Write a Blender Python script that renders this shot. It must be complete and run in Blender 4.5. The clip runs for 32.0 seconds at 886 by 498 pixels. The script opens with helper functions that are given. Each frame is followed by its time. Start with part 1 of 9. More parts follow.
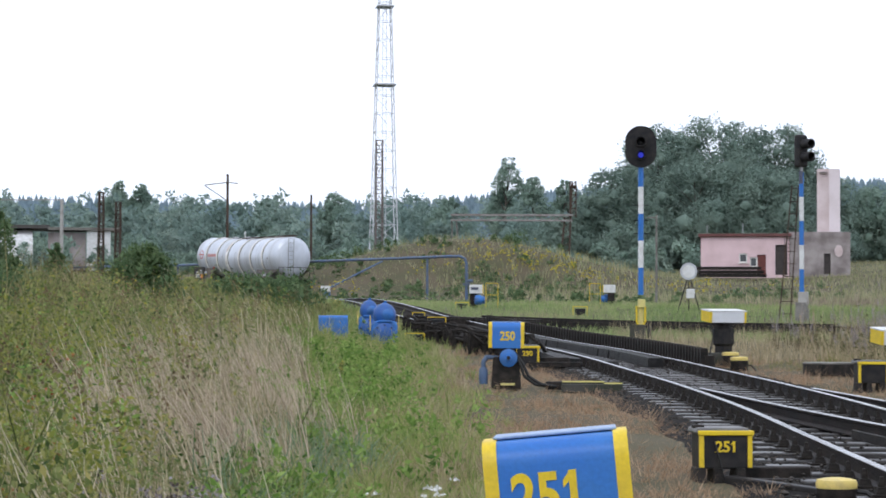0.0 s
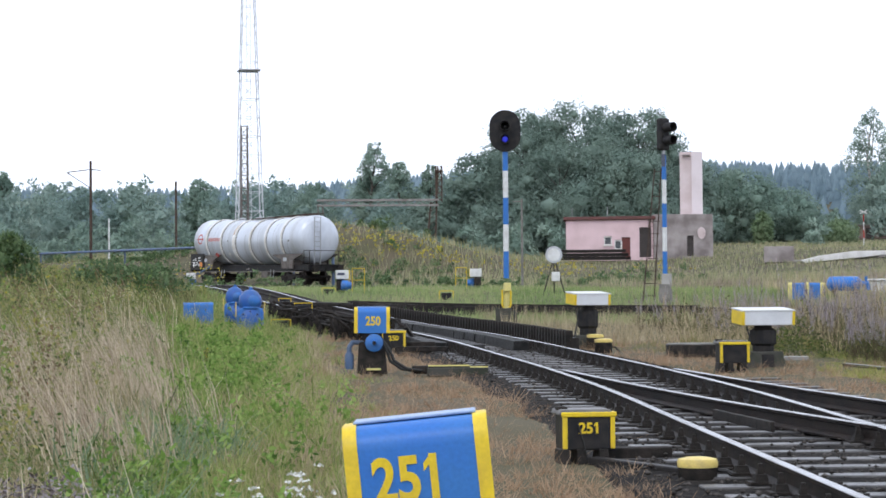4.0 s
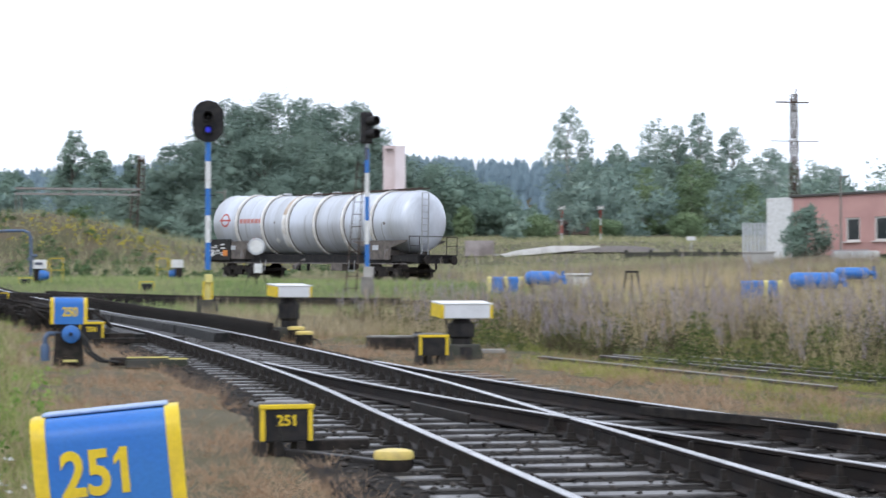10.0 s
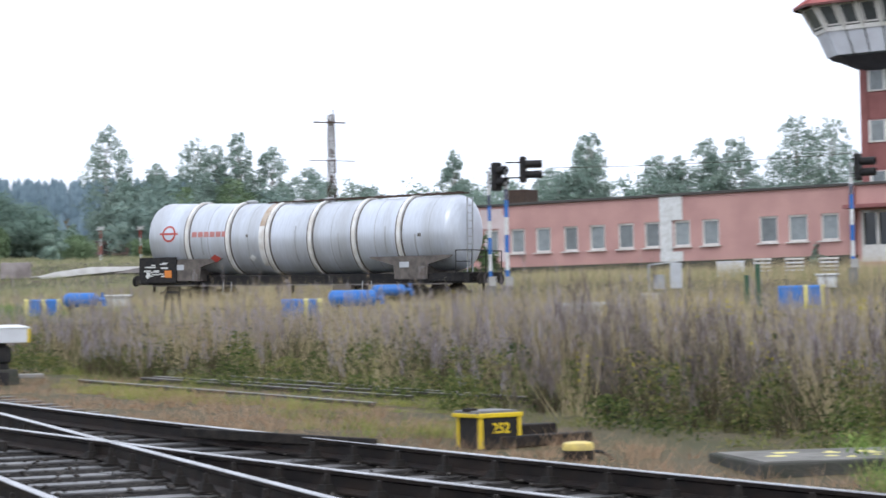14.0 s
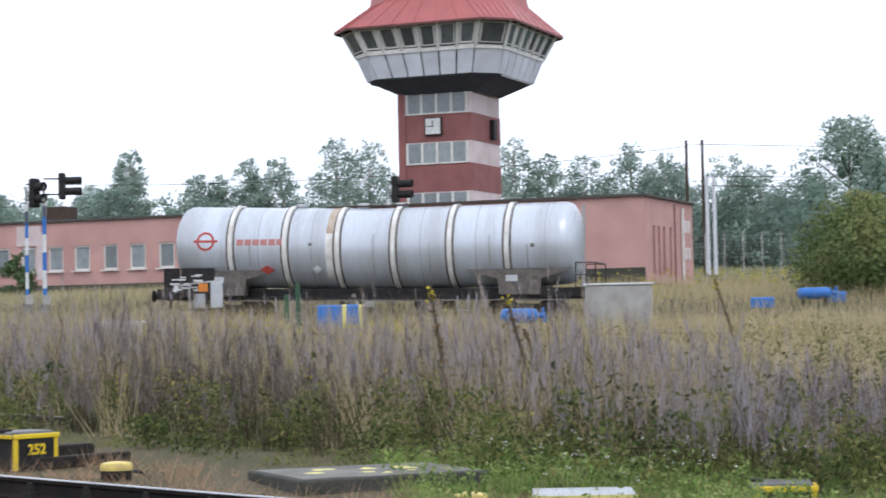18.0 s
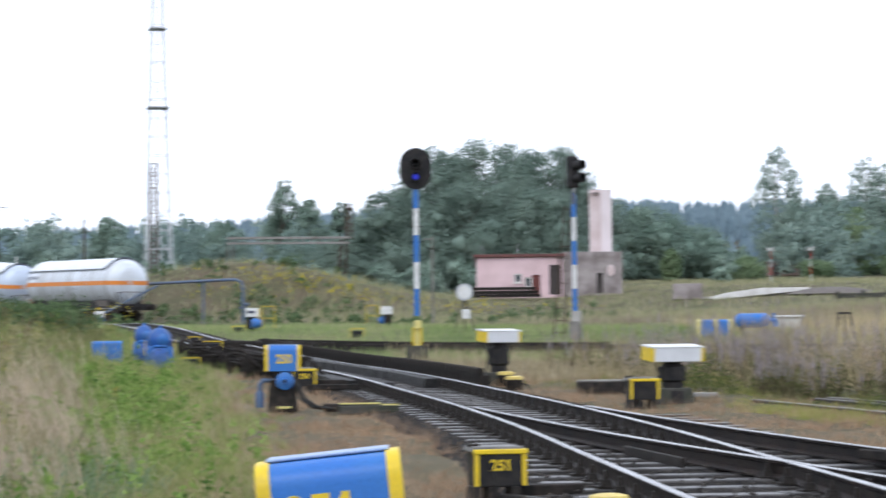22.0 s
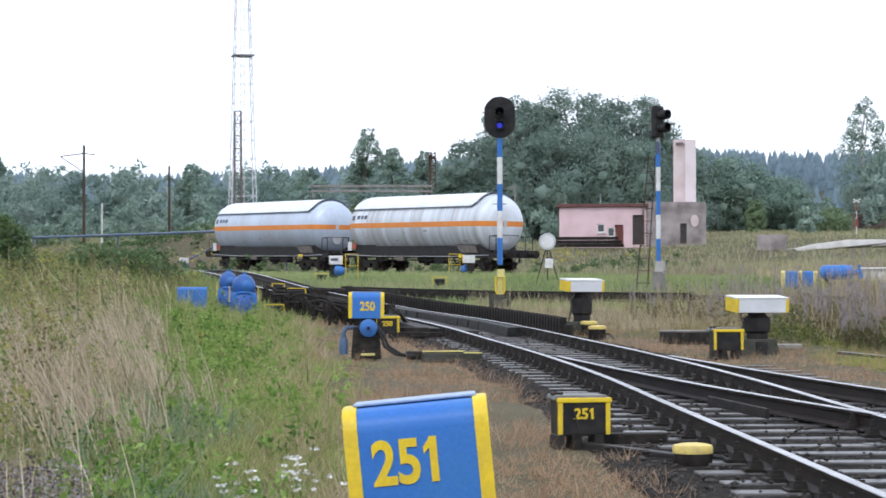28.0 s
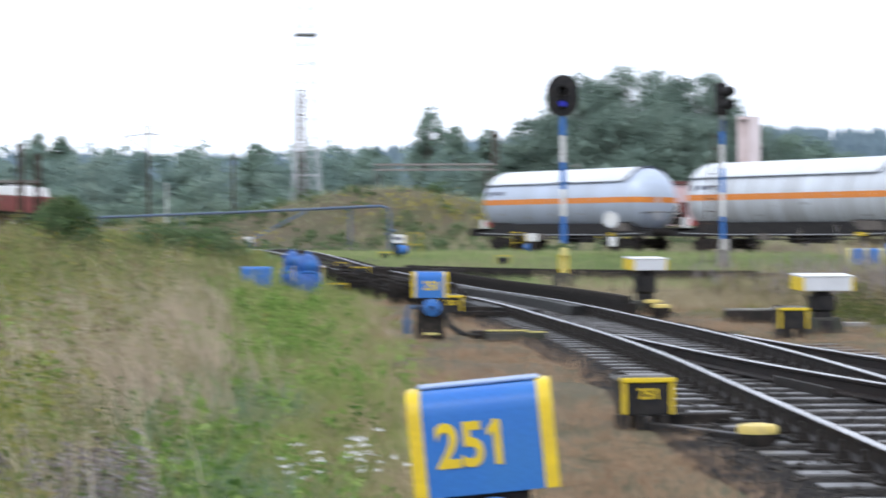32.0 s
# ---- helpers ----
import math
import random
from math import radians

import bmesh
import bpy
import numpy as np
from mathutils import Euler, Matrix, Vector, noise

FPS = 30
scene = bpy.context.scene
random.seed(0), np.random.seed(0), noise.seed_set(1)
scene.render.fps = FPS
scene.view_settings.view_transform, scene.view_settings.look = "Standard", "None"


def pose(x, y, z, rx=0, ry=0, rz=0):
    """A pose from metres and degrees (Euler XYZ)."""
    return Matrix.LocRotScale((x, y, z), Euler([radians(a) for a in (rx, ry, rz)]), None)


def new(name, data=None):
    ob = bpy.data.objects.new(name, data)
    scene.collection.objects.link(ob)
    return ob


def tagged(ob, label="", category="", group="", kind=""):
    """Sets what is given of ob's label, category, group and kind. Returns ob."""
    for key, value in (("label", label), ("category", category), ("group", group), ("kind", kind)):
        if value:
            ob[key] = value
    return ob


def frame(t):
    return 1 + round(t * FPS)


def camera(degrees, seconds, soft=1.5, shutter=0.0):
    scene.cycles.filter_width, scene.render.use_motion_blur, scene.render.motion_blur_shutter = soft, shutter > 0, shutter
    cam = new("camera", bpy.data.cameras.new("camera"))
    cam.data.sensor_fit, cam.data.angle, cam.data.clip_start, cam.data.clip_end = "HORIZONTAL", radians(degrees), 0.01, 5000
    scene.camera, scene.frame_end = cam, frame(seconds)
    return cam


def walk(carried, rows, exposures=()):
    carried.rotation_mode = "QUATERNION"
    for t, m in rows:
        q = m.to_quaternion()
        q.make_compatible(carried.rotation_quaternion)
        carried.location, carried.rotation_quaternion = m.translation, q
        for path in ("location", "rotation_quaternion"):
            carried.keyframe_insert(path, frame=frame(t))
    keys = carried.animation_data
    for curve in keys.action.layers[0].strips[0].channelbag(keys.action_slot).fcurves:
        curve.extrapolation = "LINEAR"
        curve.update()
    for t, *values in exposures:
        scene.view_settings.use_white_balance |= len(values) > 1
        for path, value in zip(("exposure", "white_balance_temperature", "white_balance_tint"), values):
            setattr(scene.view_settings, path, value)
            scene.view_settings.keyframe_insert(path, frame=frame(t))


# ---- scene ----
cam = camera(25.19, 32.0, soft=1.6, shutter=0.75)
# seconds, eye in metres, heading (left positive), pitch and roll in degrees
ROWS = [
    (0, -0.031, -0, 1.503, 0.8, 2.26, 0.228),
    (0.5, -0.03, 0, 1.5, 0.29, 2.1, 0.27),
    (1, -0.029, 0, 1.504, -0.02, 1.943, 0.062),
    (1.5, -0.028, -0.001, 1.505, -0.357, 1.888, 0.123),
    (2, -0.021, -0, 1.503, -1.006, 1.91, 0.063),
    (2.5, -0.017, 0, 1.503, -1.526, 1.852, -0.304),
    (3, -0.013, -0, 1.502, -1.993, 1.86, -0.083),
    (3.5, -0.006, 0.001, 1.502, -2.595, 1.84, -0.298),
    (5.5, 0.006, 0.001, 1.498, -3.992, 1.588, -0.499),
    (6, 0.004, 0.001, 1.499, -4.36, 1.407, -0.592),
    (6.5, 0.003, 0.001, 1.499, -4.504, 1.386, -0.454),
    (7, -0.001, 0, 1.498, -4.985, 1.433, -0.176),
    (7.5, 0.002, 0.001, 1.5, -5.581, 1.418, 0.035),
    (8, 0.013, 0.001, 1.501, -6.426, 1.428, -0.325),
    (8.5, 0.016, 0.001, 1.5, -7.411, 1.407, -0.106),
    (9, 0.023, 0.002, 1.502, -8.638, 1.437, -0.021),
    (9.5, 0.023, 0.002, 1.503, -10.054, 1.467, -0.14),
    (10, 0.03, 0.003, 1.503, -11.601, 1.552, -0.076),
    (10.5, 0.036, 0.002, 1.501, -13.172, 1.478, -0.185),
    (11, 0.04, 0.002, 1.506, -13.881, 1.469, -0.222),
    (11.5, 0.033, 0.003, 1.507, -15.564, 1.466, -0.124),
    (12, 0.036, 0.001, 1.512, -17.341, 1.54, -0.525),
    (12.5, 0.035, 0.001, 1.515, -18.357, 1.641, -0.796),
    (13, 0.03, 0.001, 1.518, -20.901, 1.733, -0.611),
    (13.5, 0.032, -0, 1.513, -22.895, 1.953, -1.082),
    (14, 0.035, -0.001, 1.514, -24.827, 1.97, -1.177),
    (14.5, 0.031, -0.001, 1.505, -26.455, 1.99, -0.969),
    (16.5, 0.07, -0.005, 1.51, -31.874, 2.048, -0.644),
    (17, 0.068, -0.006, 1.509, -34.801, 2.145, -0.962),
    (17.5, 0.053, -0.004, 1.509, -36.193, 2.14, -1.029),
    (18, 0.034, -0.002, 1.508, -38.051, 2.257, -1.16),
    (18.1, 0.031, -0.002, 1.507, -38.33, 2.285, -1.165),
    (18.2, 0.029, -0.002, 1.506, -38.86, 2.315, -1.168),
    (18.3, 0.026, -0.001, 1.505, -39.4, 2.35, -1.17),
    (18.4, 0.023, -0.001, 1.503, -40.33, 2.385, -1.174),
    (18.5, 0.021, -0.001, 1.502, -40.883, 2.414, -1.178),
    (18.6, 0.019, -0.001, 1.501, -41.36, 2.44, -1.2),
    (18.7, 0.016, 0, 1.499, -41.34, 2.49, -1.24),
    (18.8, 0.014, 0, 1.498, -40.1, 2.54, -1.29),
    (18.9, 0.011, 0, 1.496, -38.76, 2.59, -1.34),
    (19, 0.009, 0, 1.495, -37.172, 2.637, -1.387),
    (19.5, 0.003, 0.001, 1.491, -31.911, 2.855, -1.269),
    (20, -0, 0.002, 1.487, -26.607, 2.918, -1.124),
    (20.5, 0.004, 0.001, 1.483, -19.237, 2.995, -0.926),
    (21, 0.008, 0.001, 1.493, -13.703, 2.705, -0.898),
    (21.5, -0.004, 0.002, 1.5, -9.874, 2.803, -0.889),
    (22, -0.01, 0.001, 1.499, -5.65, 2.885, -0.655),
    (22.5, -0.017, 0, 1.499, -4.668, 2.854, -0.533),
    (23, -0.025, 0.001, 1.499, -4.624, 2.855, -0.535),
    (23.5, -0.037, 0, 1.495, -3.304, 2.74, -0.229),
    (24, -0.043, -0, 1.493, -1.996, 2.55, -0.14),
    (24.5, -0.042, -0, 1.492, -1.916, 2.041, -0.009),
    (25, -0.033, -0.001, 1.492, -2.474, 1.641, -0.208),
    (25.5, -0.031, -0.001, 1.491, -2.847, 1.674, -0.078),
    (27.5, -0.036, -0.001, 1.489, -2.771, 1.464, -0.161),
    (28, -0.03, -0.001, 1.49, -3.255, 1.429, -0.128),
    (28.5, -0.028, -0.001, 1.49, -3.737, 1.428, -0.049),
    (29, -0.026, -0, 1.494, -4.091, 1.501, -0.393),
    (29.5, -0.031, -0.001, 1.494, -4.441, 1.62, -0.155),
    (30, -0.025, -0, 1.491, -5.149, 1.822, -0.169),
    (30.5, -0.03, -0, 1.49, -5.598, 1.997, -0.177),
    (31, -0.027, -0.001, 1.492, -5.246, 2.023, -0.073),
    (31.1, -0.025, -0.001, 1.493, -5.22, 1.95, -0.05),
    (31.2, -0.024, -0.001, 1.494, -4.95, 1.55, 0.0),
    (31.3, -0.023, -0.001, 1.496, -5.08, 1.47, 0.05),
    (31.4, -0.021, -0.001, 1.499, -4.5, 1.2, 0.1),
    (31.5, -0.019, -0.001, 1.501, -4.43, 0.6, 0.146),
    (31.6, -0.019, -0.001, 1.502, -3.42, 0.52, 0.1),
    (31.7, -0.02, -0.001, 1.503, -2.52, 0.53, 0.0),
    (31.8, -0.022, 0, 1.505, -2.42, 0.58, -0.1),
    (31.9, -0.025, 0, 1.506, -2.2, 0.7, -0.2),
    (32, -0.028, 0, 1.507, -1.422, 0.805, -0.297),
]
walk(cam, [(t, pose(x, y, z, 90 + pitch, 0, yaw) @ pose(0, 0, 0, 0, 0, roll)) for t, x, y, z, yaw, pitch, roll in ROWS], [(0, 0.0), (2, 0.06), (6, 0.21), (14, 0.2), (17, 0.14), (20, 0.16), (23, 0.25), (28, 0.24), (32, 0.29)])

# ---- light: a bright overcast sky ----
world = bpy.data.worlds.new("sky")
scene.world = world
world.use_nodes = True
wn, wl = world.node_tree.nodes, world.node_tree.links
wn.clear()
sky = wn.new("ShaderNodeTexSky")
sky.sky_type, sky.sun_disc = "NISHITA", False
sky.sun_elevation, sky.sun_rotation = radians(42), radians(150)
grey = wn.new("ShaderNodeMixRGB")
grey.inputs[0].default_value = 0.93
grey.inputs[2].default_value = (10.25, 11.0, 12.75, 1)
back = wn.new("ShaderNodeBackground")
back.inputs[1].default_value = 0.113
wout = wn.new("ShaderNodeOutputWorld")
wl.new(sky.outputs[0], grey.inputs[1])
wl.new(grey.outputs[0], back.inputs[0])
wl.new(back.outputs[0], wout.inputs[0])
sun_data = bpy.data.lights.new("sun", "SUN")
sun_data.energy, sun_data.angle, sun_data.color = 0.7, radians(25), (1.0, 0.97, 0.92)
sun = new("sun", sun_data)
sun.rotation_euler = (radians(42), 0, radians(-25))


# ---- materials ----
def mat(name, col, col2=None, rough=0.8, metal=0.0, scale=6.0, fine=60.0, bump=0.15, mix=0.6, spec=0.4, island=False, obj=0.0):
    """A surface of two tones: broad stains at scale, grain at fine, with relief."""
    m = bpy.data.materials.new(name)
    m.use_nodes = True
    n, l = m.node_tree.nodes, m.node_tree.links
    b = n["Principled BSDF"]
    col2 = col2 or tuple(c * 0.6 for c in col)
    tc = n.new("ShaderNodeTexCoord")
    n1, n2 = n.new("ShaderNodeTexNoise"), n.new("ShaderNodeTexNoise")
    n1.inputs["Scale"].default_value, n2.inputs["Scale"].default_value = scale, fine
    n1.inputs["Detail"].default_value, n2.inputs["Detail"].default_value = 5, 3
    for k in (n1, n2):
        l.new(tc.outputs["Object"], k.inputs["Vector"])
    ramp = n.new("ShaderNodeValToRGB")
    ramp.color_ramp.elements[0].position, ramp.color_ramp.elements[1].position = 0.38, 0.66
    l.new(n1.outputs["Fac"], ramp.inputs[0])
    fac = ramp.outputs[0]
    m1 = n.new("ShaderNodeMath")
    m1.operation = "MULTIPLY"
    m1.inputs[1].default_value = mix
    l.new(fac, m1.inputs[0])
    mx = n.new("ShaderNodeMixRGB")
    mx.inputs[1].default_value, mx.inputs[2].default_value = (*col, 1), (*col2, 1)
    l.new(m1.outputs[0], mx.inputs[0])
    hv = n.new("ShaderNodeHueSaturation")
    mr = n.new("ShaderNodeMapRange")
    mr.inputs[3].default_value, mr.inputs[4].default_value = 0.82, 1.18
    l.new(n2.outputs["Fac"], mr.inputs[0])
    l.new(mr.outputs[0], hv.inputs["Value"])
    l.new(mx.outputs[0], hv.inputs["Color"])
    last = hv
    if island or obj:
        g = n.new("ShaderNodeNewGeometry") if island else n.new("ShaderNodeObjectInfo")
        h2 = n.new("ShaderNodeHueSaturation")
        r2 = n.new("ShaderNodeMapRange")
        amp = 0.35 if island else obj
        r2.inputs[3].default_value, r2.inputs[4].default_value = 1 - amp, 1 + amp
        l.new(g.outputs["Random Per Island" if island else "Random"], r2.inputs[0])
        l.new(r2.outputs[0], h2.inputs["Value"])
        l.new(hv.outputs[0], h2.inputs["Color"])
        last = h2
    l.new(last.outputs[0], b.inputs["Base Color"])
    b.inputs["Roughness"].default_value, b.inputs["Metallic"].default_value = rough, metal
    b.inputs["Specular IOR Level"].default_value = spec
    if bump:
        bp = n.new("ShaderNodeBump")
        bp.inputs["Strength"].default_value, bp.inputs["Distance"].default_value = bump, 0.02
        l.new(n2.outputs["Fac"], bp.inputs["Height"])
        l.new(bp.outputs[0], b.inputs["Normal"])
    return m


def leafy(name, *cols, rough=0.75, patch=0.35, vary=0.75):
    """Grass or leaves: every blade takes its own tone from the ramp, in broad patches."""
    m = bpy.data.materials.new(name)
    m.use_nodes = True
    n, l = m.node_tree.nodes, m.node_tree.links
    b = n["Principled BSDF"]
    g = n.new("ShaderNodeNewGeometry")
    tc = n.new("ShaderNodeTexCoord")
    nz = n.new("ShaderNodeTexNoise")
    nz.inputs["Scale"].default_value, nz.inputs["Detail"].default_value = patch, 3
    l.new(tc.outputs["Object"], nz.inputs["Vector"])
    a = n.new("ShaderNodeMath")
    a.operation = "MULTIPLY_ADD"
    a.inputs[1].default_value, a.inputs[2].default_value = vary, (0.75 - vary) / 2
    l.new(g.outputs["Random Per Island"], a.inputs[0])
    s = n.new("ShaderNodeMath")
    s.operation = "MULTIPLY_ADD"
    s.inputs[1].default_value = 1.9
    l.new(nz.outputs["Fac"], s.inputs[0])
    o = n.new("ShaderNodeMath")
    o.operation = "SUBTRACT"
    o.inputs[1].default_value = 0.82
    l.new(a.outputs[0], o.inputs[0])
    l.new(o.outputs[0], s.inputs[2])
    ramp = n.new("ShaderNodeValToRGB")
    els = ramp.color_ramp.elements
    while len(els) < len(cols):
        els.new(0.5)
    for k, c in enumerate(cols):
        els[k].position, els[k].color = k / (len(cols) - 1), (*c, 1)
    l.new(s.outputs[0], ramp.inputs[0])
    l.new(ramp.outputs[0], b.inputs["Base Color"])
    b.inputs["Roughness"].default_value = rough
    b.inputs["Specular IOR Level"].default_value = 0.25
    tr = n.new("ShaderNodeBsdfTranslucent")
    l.new(ramp.outputs[0], tr.inputs["Color"])
    ms = n.new("ShaderNodeMixShader")
    ms.inputs[0].default_value = 0.4
    l.new(b.outputs[0], ms.inputs[1])
    l.new(tr.outputs[0], ms.inputs[2])
    l.new(ms.outputs[0], n["Material Output"].inputs["Surface"])
    return m


def glow(name, col, power):
    m = mat(name, col, rough=0.3, bump=0)
    b = m.node_tree.nodes["Principled BSDF"]
    b.inputs["Emission Color"].default_value, b.inputs["Emission Strength"].default_value = (*col, 1), power
    return m


BLUE = mat("blue_paint", (0.022, 0.15, 0.5), (0.04, 0.18, 0.46), rough=0.38, scale=3, mix=0.7, bump=0.04)
BLUE_WORN = mat("worn_blue_paint", (0.03, 0.17, 0.52), (0.06, 0.13, 0.28), rough=0.5, scale=5, mix=0.8, bump=0.1)
# sky's reflection on the cabinet tops is put into this pale blue
TOPBLUE = mat("sky_reflection_blue", (0.3, 0.4, 0.58), (0.22, 0.32, 0.52), rough=0.4, scale=5, mix=0.7, bump=0.04)
PUMPBLUE = mat("deep_blue_enamel", (0.018, 0.095, 0.36), (0.035, 0.105, 0.28), rough=0.42, scale=6, mix=0.9, bump=0.12)
YELLOW = mat("yellow_paint", (0.78, 0.56, 0.02), (0.6, 0.42, 0.04), rough=0.45, scale=8, mix=0.6, bump=0.06)
YELLOW_PALE = mat("pale_yellow_paint", (0.75, 0.66, 0.22), (0.5, 0.45, 0.2), rough=0.55, scale=9, mix=0.7)
YELLOW_FADED = mat("faded_yellow_paint", (0.74, 0.58, 0.17), (0.5, 0.38, 0.15), rough=0.55, scale=10, mix=0.8)
BLACK = mat("black_paint", (0.018, 0.018, 0.02), (0.04, 0.036, 0.033), rough=0.5, scale=7, mix=0.8, bump=0.1, spec=0.16)
TAR = mat("tarred_iron", (0.016, 0.015, 0.014), (0.045, 0.037, 0.032), rough=0.62, scale=9, mix=0.8, bump=0.4, spec=0.12)
WHITE = mat("white_paint", (0.72, 0.73, 0.73), (0.5, 0.5, 0.47), rough=0.5, scale=5, mix=0.6, bump=0.05)
GREYMETAL = mat("grey_sheet_metal", (0.52, 0.54, 0.57), (0.4, 0.42, 0.44), rough=0.42, metal=0.1, scale=4, mix=0.6, bump=0.05)
GALV = mat("galvanised_steel", (0.42, 0.43, 0.44), (0.3, 0.31, 0.32), rough=0.5, metal=0.5, scale=6)
RUSTY = mat("rusty_steel", (0.075, 0.048, 0.034), (0.032, 0.024, 0.02), rough=0.8, scale=7, bump=0.4)
RAILSIDE = mat("rail_steel_side", (0.014, 0.012, 0.012), (0.035, 0.025, 0.02), rough=0.5, scale=5, mix=0.8, bump=0.25, spec=0.15)
RAILTOP = mat("polished_rail_head", (0.42, 0.42, 0.43), (0.2, 0.19, 0.185), rough=0.26, metal=0.9, scale=3, bump=0.02)
RAILDULL = mat("dull_rail_head", (0.12, 0.11, 0.1), (0.07, 0.06, 0.055), rough=0.4, metal=0.5, scale=3, bump=0.1)
SLEEPER = mat("wet_tarred_sleeper", (0.016, 0.015, 0.015), (0.085, 0.08, 0.077), rough=0.3, scale=4, mix=0.9, bump=0.35, spec=0.6, obj=0.45)
CONCRETE = mat("weathered_concrete", (0.24, 0.23, 0.21), (0.13, 0.125, 0.11), rough=0.9, scale=3, mix=0.9, bump=0.5)
CONCRETE_DARK = mat("dark_mossy_concrete", (0.07, 0.068, 0.06), (0.04, 0.045, 0.03), rough=0.9, scale=4, mix=0.9, bump=0.5)
CONCRETE_LIGHT = mat("pale_concrete", (0.42, 0.41, 0.39), (0.3, 0.29, 0.27), rough=0.9, scale=2, mix=0.8, bump=0.4)
PINK = mat("pink_render", (0.56, 0.33, 0.3), (0.46, 0.265, 0.245), rough=0.9, scale=0.6, fine=30, mix=0.9, bump=0.3)
PINKPALE = mat("pale_pink_render", (0.74, 0.55, 0.57), (0.62, 0.45, 0.46), rough=0.9, scale=0.7, fine=30, mix=0.9, bump=0.3)
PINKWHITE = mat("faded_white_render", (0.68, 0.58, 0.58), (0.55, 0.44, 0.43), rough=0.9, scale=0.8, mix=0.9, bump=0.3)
REDBRICK = mat("red_cladding", (0.29, 0.115, 0.11), (0.22, 0.085, 0.08), rough=0.75, scale=1.2, mix=0.8, bump=0.2)
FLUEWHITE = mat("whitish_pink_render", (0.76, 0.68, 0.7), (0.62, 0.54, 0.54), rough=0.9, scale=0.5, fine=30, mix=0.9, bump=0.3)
GREYRENDER = mat("grey_stained_render", (0.38, 0.34, 0.33), (0.2, 0.17, 0.165), rough=0.95, scale=0.8, mix=1.0, bump=0.5)
PANEL = mat("pale_facade_panel", (0.72, 0.75, 0.82), (0.6, 0.62, 0.68), rough=0.45, scale=1.5, mix=0.8, bump=0.08, obj=0.1)
SOFFIT = mat("dark_soffit", (0.075, 0.082, 0.105), (0.055, 0.058, 0.07), rough=0.8, scale=2)
ROOFRED = mat("red_sheet_roof", (0.42, 0.115, 0.11), (0.34, 0.1, 0.095), rough=0.5, scale=1.5, mix=0.8, bump=0.1)
ROOFDARK = mat("dark_roof_edge", (0.16, 0.065, 0.06), (0.1, 0.05, 0.045), rough=0.8, scale=2)
BITUMEN = mat("bitumen_roof", (0.09, 0.085, 0.08), (0.06, 0.055, 0.05), rough=0.9, scale=2)
GLASS = mat("window_glass", (0.035, 0.042, 0.046), (0.02, 0.024, 0.028), rough=0.08, scale=2, bump=0.0, spec=0.7)
CURTAIN = mat("curtained_glass", (0.24, 0.27, 0.28), (0.15, 0.17, 0.18), rough=0.25, scale=3, bump=0.0, spec=0.6, obj=0.3)
FRAMEW = mat("white_window_frame", (0.74, 0.73, 0.7), (0.55, 0.52, 0.48), rough=0.6, scale=5)
DOOR_RED = mat("dark_red_door", (0.16, 0.045, 0.04), (0.1, 0.035, 0.03), rough=0.7, scale=3)
DOOR_GREY = mat("dark_door", (0.06, 0.05, 0.047), (0.035, 0.03, 0.028), rough=0.7, scale=3)
TANKGREY = mat("silver_tank_paint", (0.6, 0.64, 0.71), (0.46, 0.48, 0.51), rough=0.34, metal=0.3, scale=0.8, fine=14, mix=0.9, bump=0.03)
TANKRING = mat("pale_tank_ring", (0.8, 0.8, 0.79), (0.58, 0.54, 0.48), rough=0.5, scale=2, mix=0.8)
RUSTSTREAK = mat("rust_streaked_paint", (0.5, 0.42, 0.34), (0.32, 0.18, 0.08), rough=0.6, scale=1.8, mix=1.0)
GASGREY = mat("pale_grey_tank_paint", (0.5, 0.57, 0.68), (0.42, 0.47, 0.54), rough=0.36, metal=0.2, scale=0.9, fine=12, mix=0.8, bump=0.03)
GASDIRTY = mat("streaked_pale_tank_paint", (0.68, 0.73, 0.79), (0.4, 0.41, 0.42), rough=0.42, metal=0.2, scale=1.3, fine=10, mix=0.85, bump=0.04)
# rain streaks running down the tanks
for paint, across in ((GASDIRTY, 2.3), (TANKGREY, 1.7), (GASGREY, 1.2)):
    gd = paint.node_tree
    stretch = gd.nodes.new("ShaderNodeMapping")
    stretch.inputs["Scale"].default_value = (across, 0.25, 0.14)
    for lk in [k for k in gd.links if k.to_node.type == "TEX_NOISE" and k.to_socket.name == "Vector"]:
        src, dst = lk.from_socket, lk.to_socket
        gd.links.new(src, stretch.inputs["Vector"])
        gd.links.new(stretch.outputs["Vector"], dst)
WAGONRED = mat("red_brown_wagon_paint", (0.28, 0.075, 0.07), (0.18, 0.06, 0.055), rough=0.6, scale=1.5, mix=0.9, bump=0.1)
SHIELD = mat("white_sun_shield", (0.76, 0.8, 0.85), (0.62, 0.65, 0.67), rough=0.45, scale=0.8, mix=0.8, bump=0.03)
ORANGE = mat("orange_band", (0.75, 0.25, 0.04), (0.6, 0.2, 0.05), rough=0.5, scale=2, mix=0.6)
# dark tone of the hoops' painted shadow lines, small plates and a handrail
SHADELINE_FITTINGS = mat("hoop_shadow_and_dark_fittings", (0.12, 0.11, 0.1), (0.22, 0.2, 0.18), rough=0.8, scale=5, mix=0.9)
SEAMGREY = mat("grey_dirt_line", (0.36, 0.38, 0.41), (0.46, 0.47, 0.49), rough=0.6, scale=3, mix=0.9)
DUSTY = mat("dusty_brown_steel", (0.16, 0.14, 0.125), (0.09, 0.08, 0.075), rough=0.85, scale=4, mix=0.9, bump=0.2)
